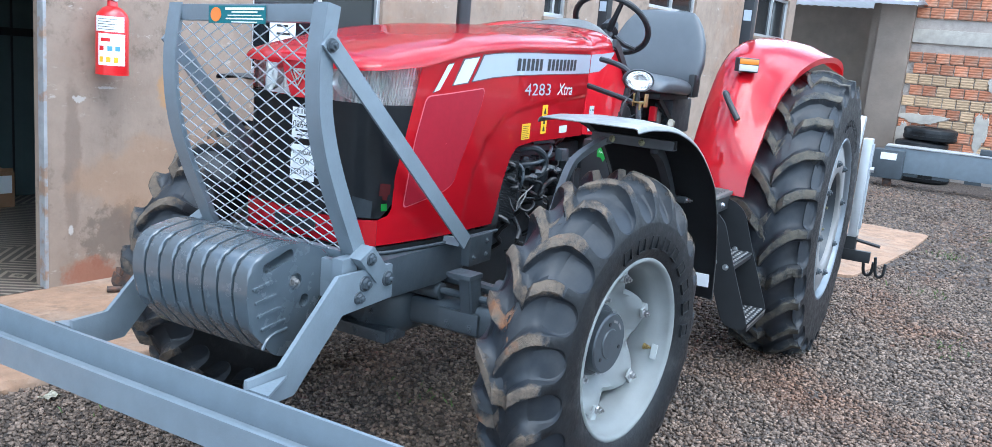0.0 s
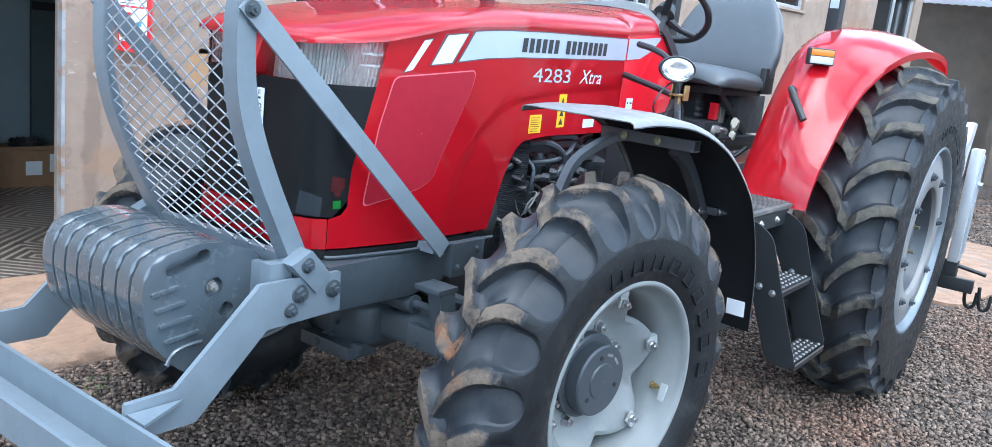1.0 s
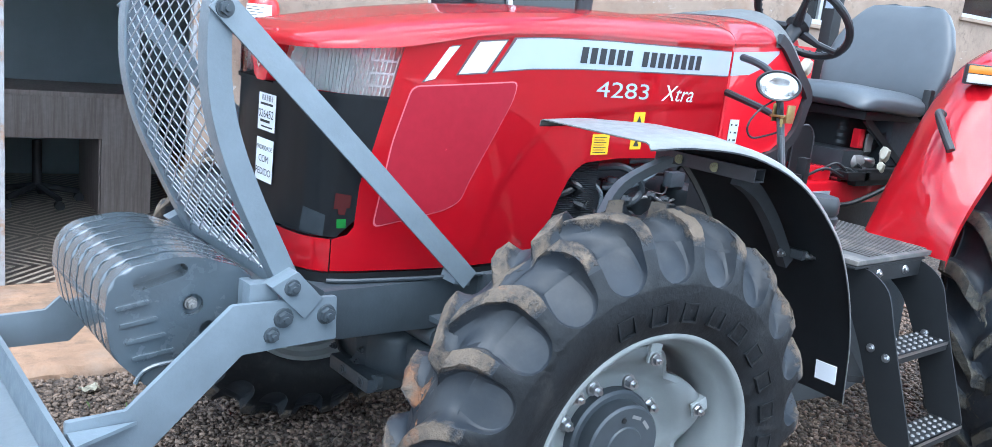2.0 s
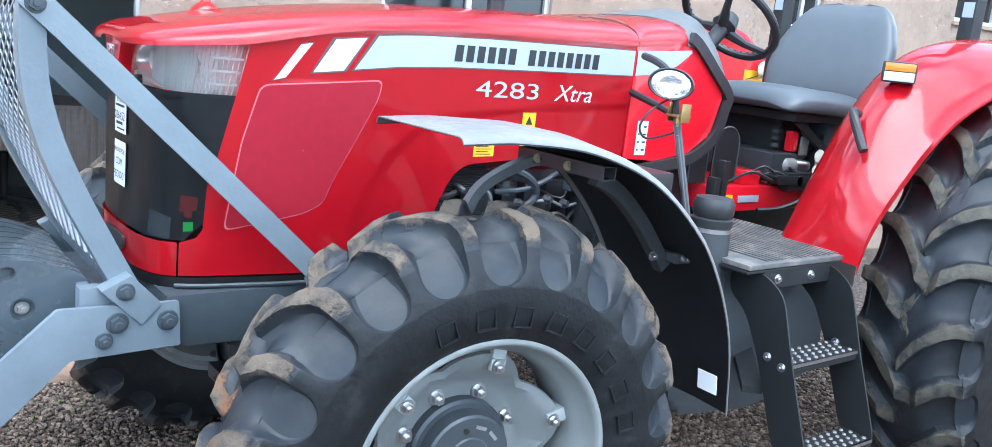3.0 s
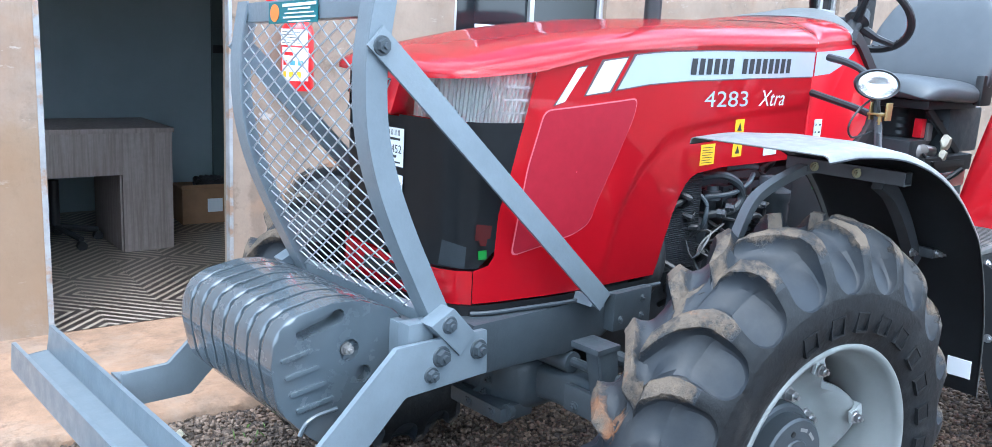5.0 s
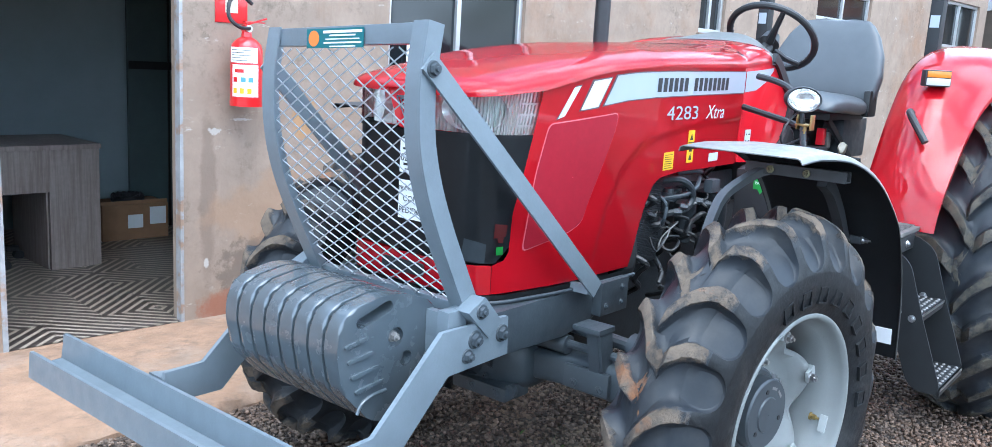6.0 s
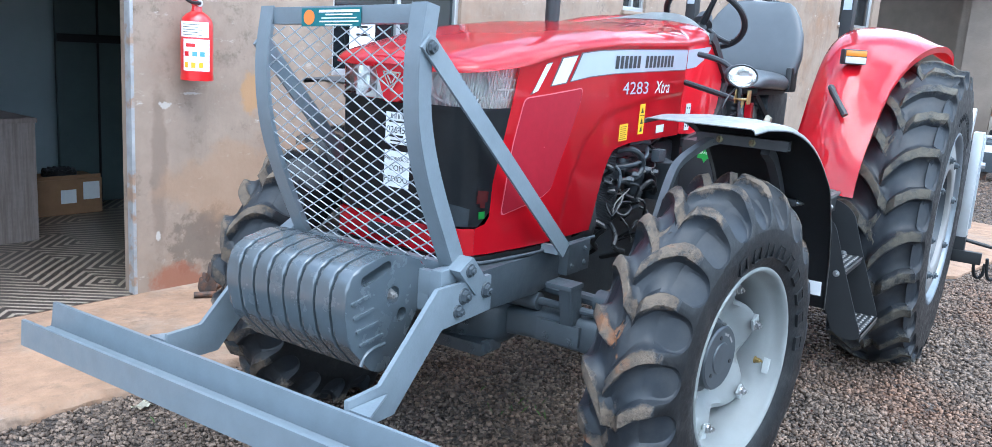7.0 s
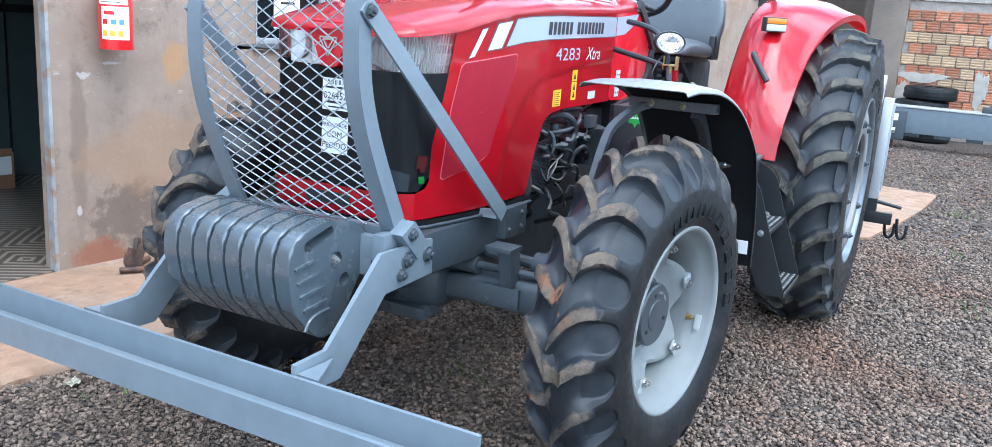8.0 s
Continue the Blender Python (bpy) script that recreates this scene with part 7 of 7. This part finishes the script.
def car_tyre(name):
    bm = lathe(bmesh.new(), [(-0.105, 0.27), (-0.115, 0.36), (-0.10, 0.43), (-0.08, 0.455), (-0.03, 0.462), (-0.028, 0.452), (0.028, 0.452), (0.03, 0.462), (0.08, 0.455), (0.10, 0.43), (0.115, 0.36), (0.105, 0.27), (0.0, 0.28)], 40, m=pose(0, 0, 0.115, 90, 0, 0))
    return part(name, bm, RUBBER)


for k in range(4):
    ty = tagged(car_tyre("old_tyre"), "worn black tyre in a stack by the brick wall", "tyre", "stacked tyres")
    ty.matrix_basis = pose(13.2 + 0.03 * (k % 2), -0.10 + 0.05 * (k % 3), 0.218 * k, 0, 0, 20 * k) @ Matrix.Diagonal((0.86, 0.86, 0.94, 1))
pole = tagged(part("blue_pole", tube(bmesh.new(), [(13.35, -1.12, 0.0), (13.62, -1.18, 1.75)], 0.025, 8), BLUE), "thin blue pole leaning on the brick wall", "pole")
bm = bmesh.new()
for k in range(9):
    box(bm, -0.1 + 0.02 * k, 0.02 + 0.02 * k, -0.2 + 0.05 * k, -0.12 + 0.05 * k, 0.0, 0.09 + 0.03 * (k % 3), 0.006)
ir = tagged(part("iron_pile", bm, RUST), "pile of dark scrap iron near the wall", "scrap iron")
ir.matrix_basis = pose(13.2, -1.75, 0)
bm = bmesh.new()
ring = rounded([(4.60, 1.5), (4.66, -0.17), (5.46, -0.33), (6.4, -0.47), (7.43, -0.56), (7.52, 0.03), (7.6, 1.5)], 0.1)
lo_, hi_ = [[bm.verts.new((x, y, z)) for x, y in ring] for z in (-0.04, 0.022)]
bm.faces.new(hi_)
bm.faces.new(lo_[::-1])
for k in range(len(ring)):
    bm.faces.new((lo_[k], lo_[(k + 1) % len(ring)], hi_[(k + 1) % len(ring)], hi_[k]))
tagged(part("concrete_pad", bm, SLAB), "dusty orange concrete pad in the gravel", "pavement", kind="structure")

# ---- pale scrap on the gravel ----
bm = bmesh.new()
rng = random.Random(5)
grid(bm, [[(0.012 * i + rng.uniform(-0.004, 0.004), 0.012 * j + rng.uniform(-0.004, 0.004), 0.02 + rng.uniform(0, 0.018)) for j in range(5)] for i in range(7)])
thicken(bm, 0.002)
tagged(part("dry_leaf", bm, WRAP), "pale crumpled dry leaf on the gravel", "leaf").matrix_basis = pose(-0.56, 2.10, 0)

# ---- grass tufts ----
rng = random.Random(11)
bm = bmesh.new()
for cx, cy, n in ((3.1, -0.95, 26), (5.5, -1.35, 50), (4.6, -0.75, 30), (0.55, 1.05, 18), (3.6, -2.2, 40), (6.4, -0.8, 50), (7.8, -1.2, 60), (2.4, -1.6, 18), (-0.35, 1.95, 16)):
    for k in range(n):
        x, y = cx + rng.gauss(0, 0.09), cy + rng.gauss(0, 0.09)
        h, a, w_ = rng.uniform(0.018, 0.045), rng.uniform(0, 6.28), 0.003
        dx, dy = math.cos(a), math.sin(a)
        v = [bm.verts.new(p) for p in ((x - dy * w_, y + dx * w_, 0), (x + dy * w_, y - dx * w_, 0), (x + dx * h * 0.35 + dy * w_ * 0.6, y + dy * h * 0.35 - dx * w_ * 0.6, h * 0.7), (x + dx * h * 0.8, y + dy * h * 0.8, h))]
        bm.faces.new((v[0], v[1], v[2]))
        bm.faces.new((v[0], v[2], v[3]))
tagged(part("grass", bm, GRASS, flat=True), "small green grass tufts in the gravel", "grass", kind="stuff")

# ---- floor tiles ----
TS = 0.30
me_t = None
for i in range(14):
    for j in range(9):
        u, v = -1.65 + i * TS, 0.155 + j * TS
        if me_t is None:
            bm = bmesh.new()
            box(bm, -0.212, 0.212, -0.212, 0.212, 0.0, 0.006)
            bmesh.ops.rotate(bm, verts=bm.verts, cent=(0, 0, 0), matrix=Matrix.Rotation(0, 3, "Z"))
            for p_co, p_no in (((0.1485 / math.sqrt(2) * 1, 0.1485 / math.sqrt(2) * 1, 0), (1, 1, 0)), ((-0.105, -0.105, 0), (-1, -1, 0)), ((0.105, -0.105, 0), (1, -1, 0)), ((-0.105, 0.105, 0), (-1, 1, 0))):
                geom = bm.verts[:] + bm.edges[:] + bm.faces[:]
                bmesh.ops.bisect_plane(bm, geom=geom, plane_co=p_co, plane_no=p_no, clear_outer=True)
            bmesh.ops.holes_fill(bm, edges=bm.edges)
            ob = part("tile", bm, TILE, floor, flat=True)
            me_t = ob.data
        else:
            ob = new("tile", me_t)
            ob.parent = floor
        ob.matrix_basis = wpose(u, v, 0.0505, 45 + 90 * ((i // 2 + j + (i * j) % 3) % 2))

# ---- bricks ----
bw, bh = 0.205, 0.178
me_b = {}
rng = random.Random(2)
for r in range(18):
    for c in range(19):
        y = 0.355 - c * bw - (0.09 if r % 2 else 0)
        z = 0.10 + r * bh
        if y < -1.2 and z < 1.9 and rng.random() < 0.5 or y < -2.3 or 2.03 < z < 2.42 or z > 3.2:
            continue
        key = "c" if r in (6, 8) or rng.random() < 0.12 else "o"
        if key not in me_b:
            bm = bmesh.new()
            hy, hz = bw / 2 - 0.007, bh / 2 - 0.008
            rows = []
            for k in range(9):
                zz = -hz + 2 * hz * k / 8
                d = 0.0 if k % 2 == 0 else -0.006
                rows.append([(0.02, -hy, zz), (d, -hy + 0.004, zz), (d, hy - 0.004, zz), (0.02, hy, zz)])
            grid(bm, rows)
            box(bm, 0.012, 0.05, -hy, hy, -hz, hz)
            ob = part("brick", bm, BRICKCREAM if key == "c" else BRICKORANGE, brickwall, flat=True)
            me_b[key] = ob.data
        else:
            ob = new("brick", me_b[key])
            ob.parent = brickwall
        ob.matrix_basis = pose(BRX - 0.004 + rng.uniform(-0.006, 0.006), y, z + bh / 2, 0, 0, rng.uniform(-1, 1))

# ---- gravel ----
rs = np.random.RandomState(4)
iv = np.array([(x, y, z) for z in (-1.0, 1.0) for x, y in ((-1, -1), (1, -1), (1, 1), (-1, 1))]) * 0.62
iface = np.array([(0, 2, 1), (0, 3, 2), (4, 5, 6), (4, 6, 7), (0, 1, 5), (0, 5, 4), (1, 2, 6), (1, 6, 5), (2, 3, 7), (2, 7, 6), (3, 0, 4), (3, 4, 7)])


def gravel(name, x0, x1, y0, y1, n, smin, smax, keep):
    xy = np.c_[rs.uniform(x0, x1, n), rs.uniform(y0, y1, n)]
    xy = xy[keep(xy)]
    thin = np.clip(np.minimum.reduce([(xy[:, 0] + 2.2) / 0.9, (12.5 - xy[:, 0]) / 2, (xy[:, 1] + 3.2 + np.maximum(0, xy[:, 0] - 2) * 0.6) / 1.2]), 0.05, 1)
    xy = xy[rs.uniform(0, 1, len(xy)) < thin]
    n = len(xy)
    sc = rs.uniform(smin, smax, (n, 1, 1)) * rs.uniform(0.65, 1.25, (n, 1, 3)) * np.array([1, 1, 0.75])
    v = iv[None] * (1 + rs.uniform(-0.42, 0.30, (n, len(iv), 3))) * sc
    a = rs.uniform(0, 6.283, n)
    c, s_ = np.cos(a), np.sin(a)
    b = rs.uniform(-0.5, 0.5, n)
    y = v[..., 1] * np.cos(b)[:, None] - v[..., 2] * np.sin(b)[:, None]
    z = v[..., 1] * np.sin(b)[:, None] + v[..., 2] * np.cos(b)[:, None]
    x = v[..., 0] * c[:, None] - y * s_[:, None]
    y = v[..., 0] * s_[:, None] + y * c[:, None]
    P = np.stack([x + xy[:, 0:1], y + xy[:, 1:2], z + rs.uniform(0.0, 0.008, (n, 1))], -1).reshape(-1, 3)
    F = (iface[None] + (np.arange(n) * len(iv))[:, None, None]).reshape(-1, 3)
    me = bpy.data.meshes.new(name)
    me.vertices.add(len(P))
    me.vertices.foreach_set("co", P.ravel())
    me.loops.add(F.size)
    me.loops.foreach_set("vertex_index", F.ravel().astype(np.int32))
    me.polygons.add(len(F))
    me.polygons.foreach_set("loop_start", np.arange(0, F.size, 3, dtype=np.int32))
    me.update(calc_edges=True)
    me.validate()
    me.materials.append(GRAVEL)
    ob = new(name, me)
    return tagged(ob, "loose dark grey-brown crushed stones", "gravel", kind="stuff")


slab_edge = lambda xy: xy[:, 1] < 3.30 - 1.10 - 0.105 * (xy[:, 0] - 0.27) + 0.01
pad = lambda xy: ~((xy[:, 0] > 4.55) & (xy[:, 0] < 7.45) & (xy[:, 1] > -0.17 - 0.14 * (xy[:, 0] - 4.66)))
gravel("gravel", -2.2, 2.2, -0.9, 2.4, 62000, 0.007, 0.0145, slab_edge)
gravel("gravel", 2.2, 5.2, -2.6, 1.5, 36000, 0.008, 0.016, pad)
gravel("gravel", -2.2, 2.2, -3.2, -0.9, 34000, 0.007, 0.0145, pad)
gravel("gravel", 2.2, 5.2, -4.6, -2.6, 14000, 0.009, 0.017, pad)
gravel("gravel", 5.2, 12.5, -5.0, 1.6, 26000, 0.011, 0.022, pad)
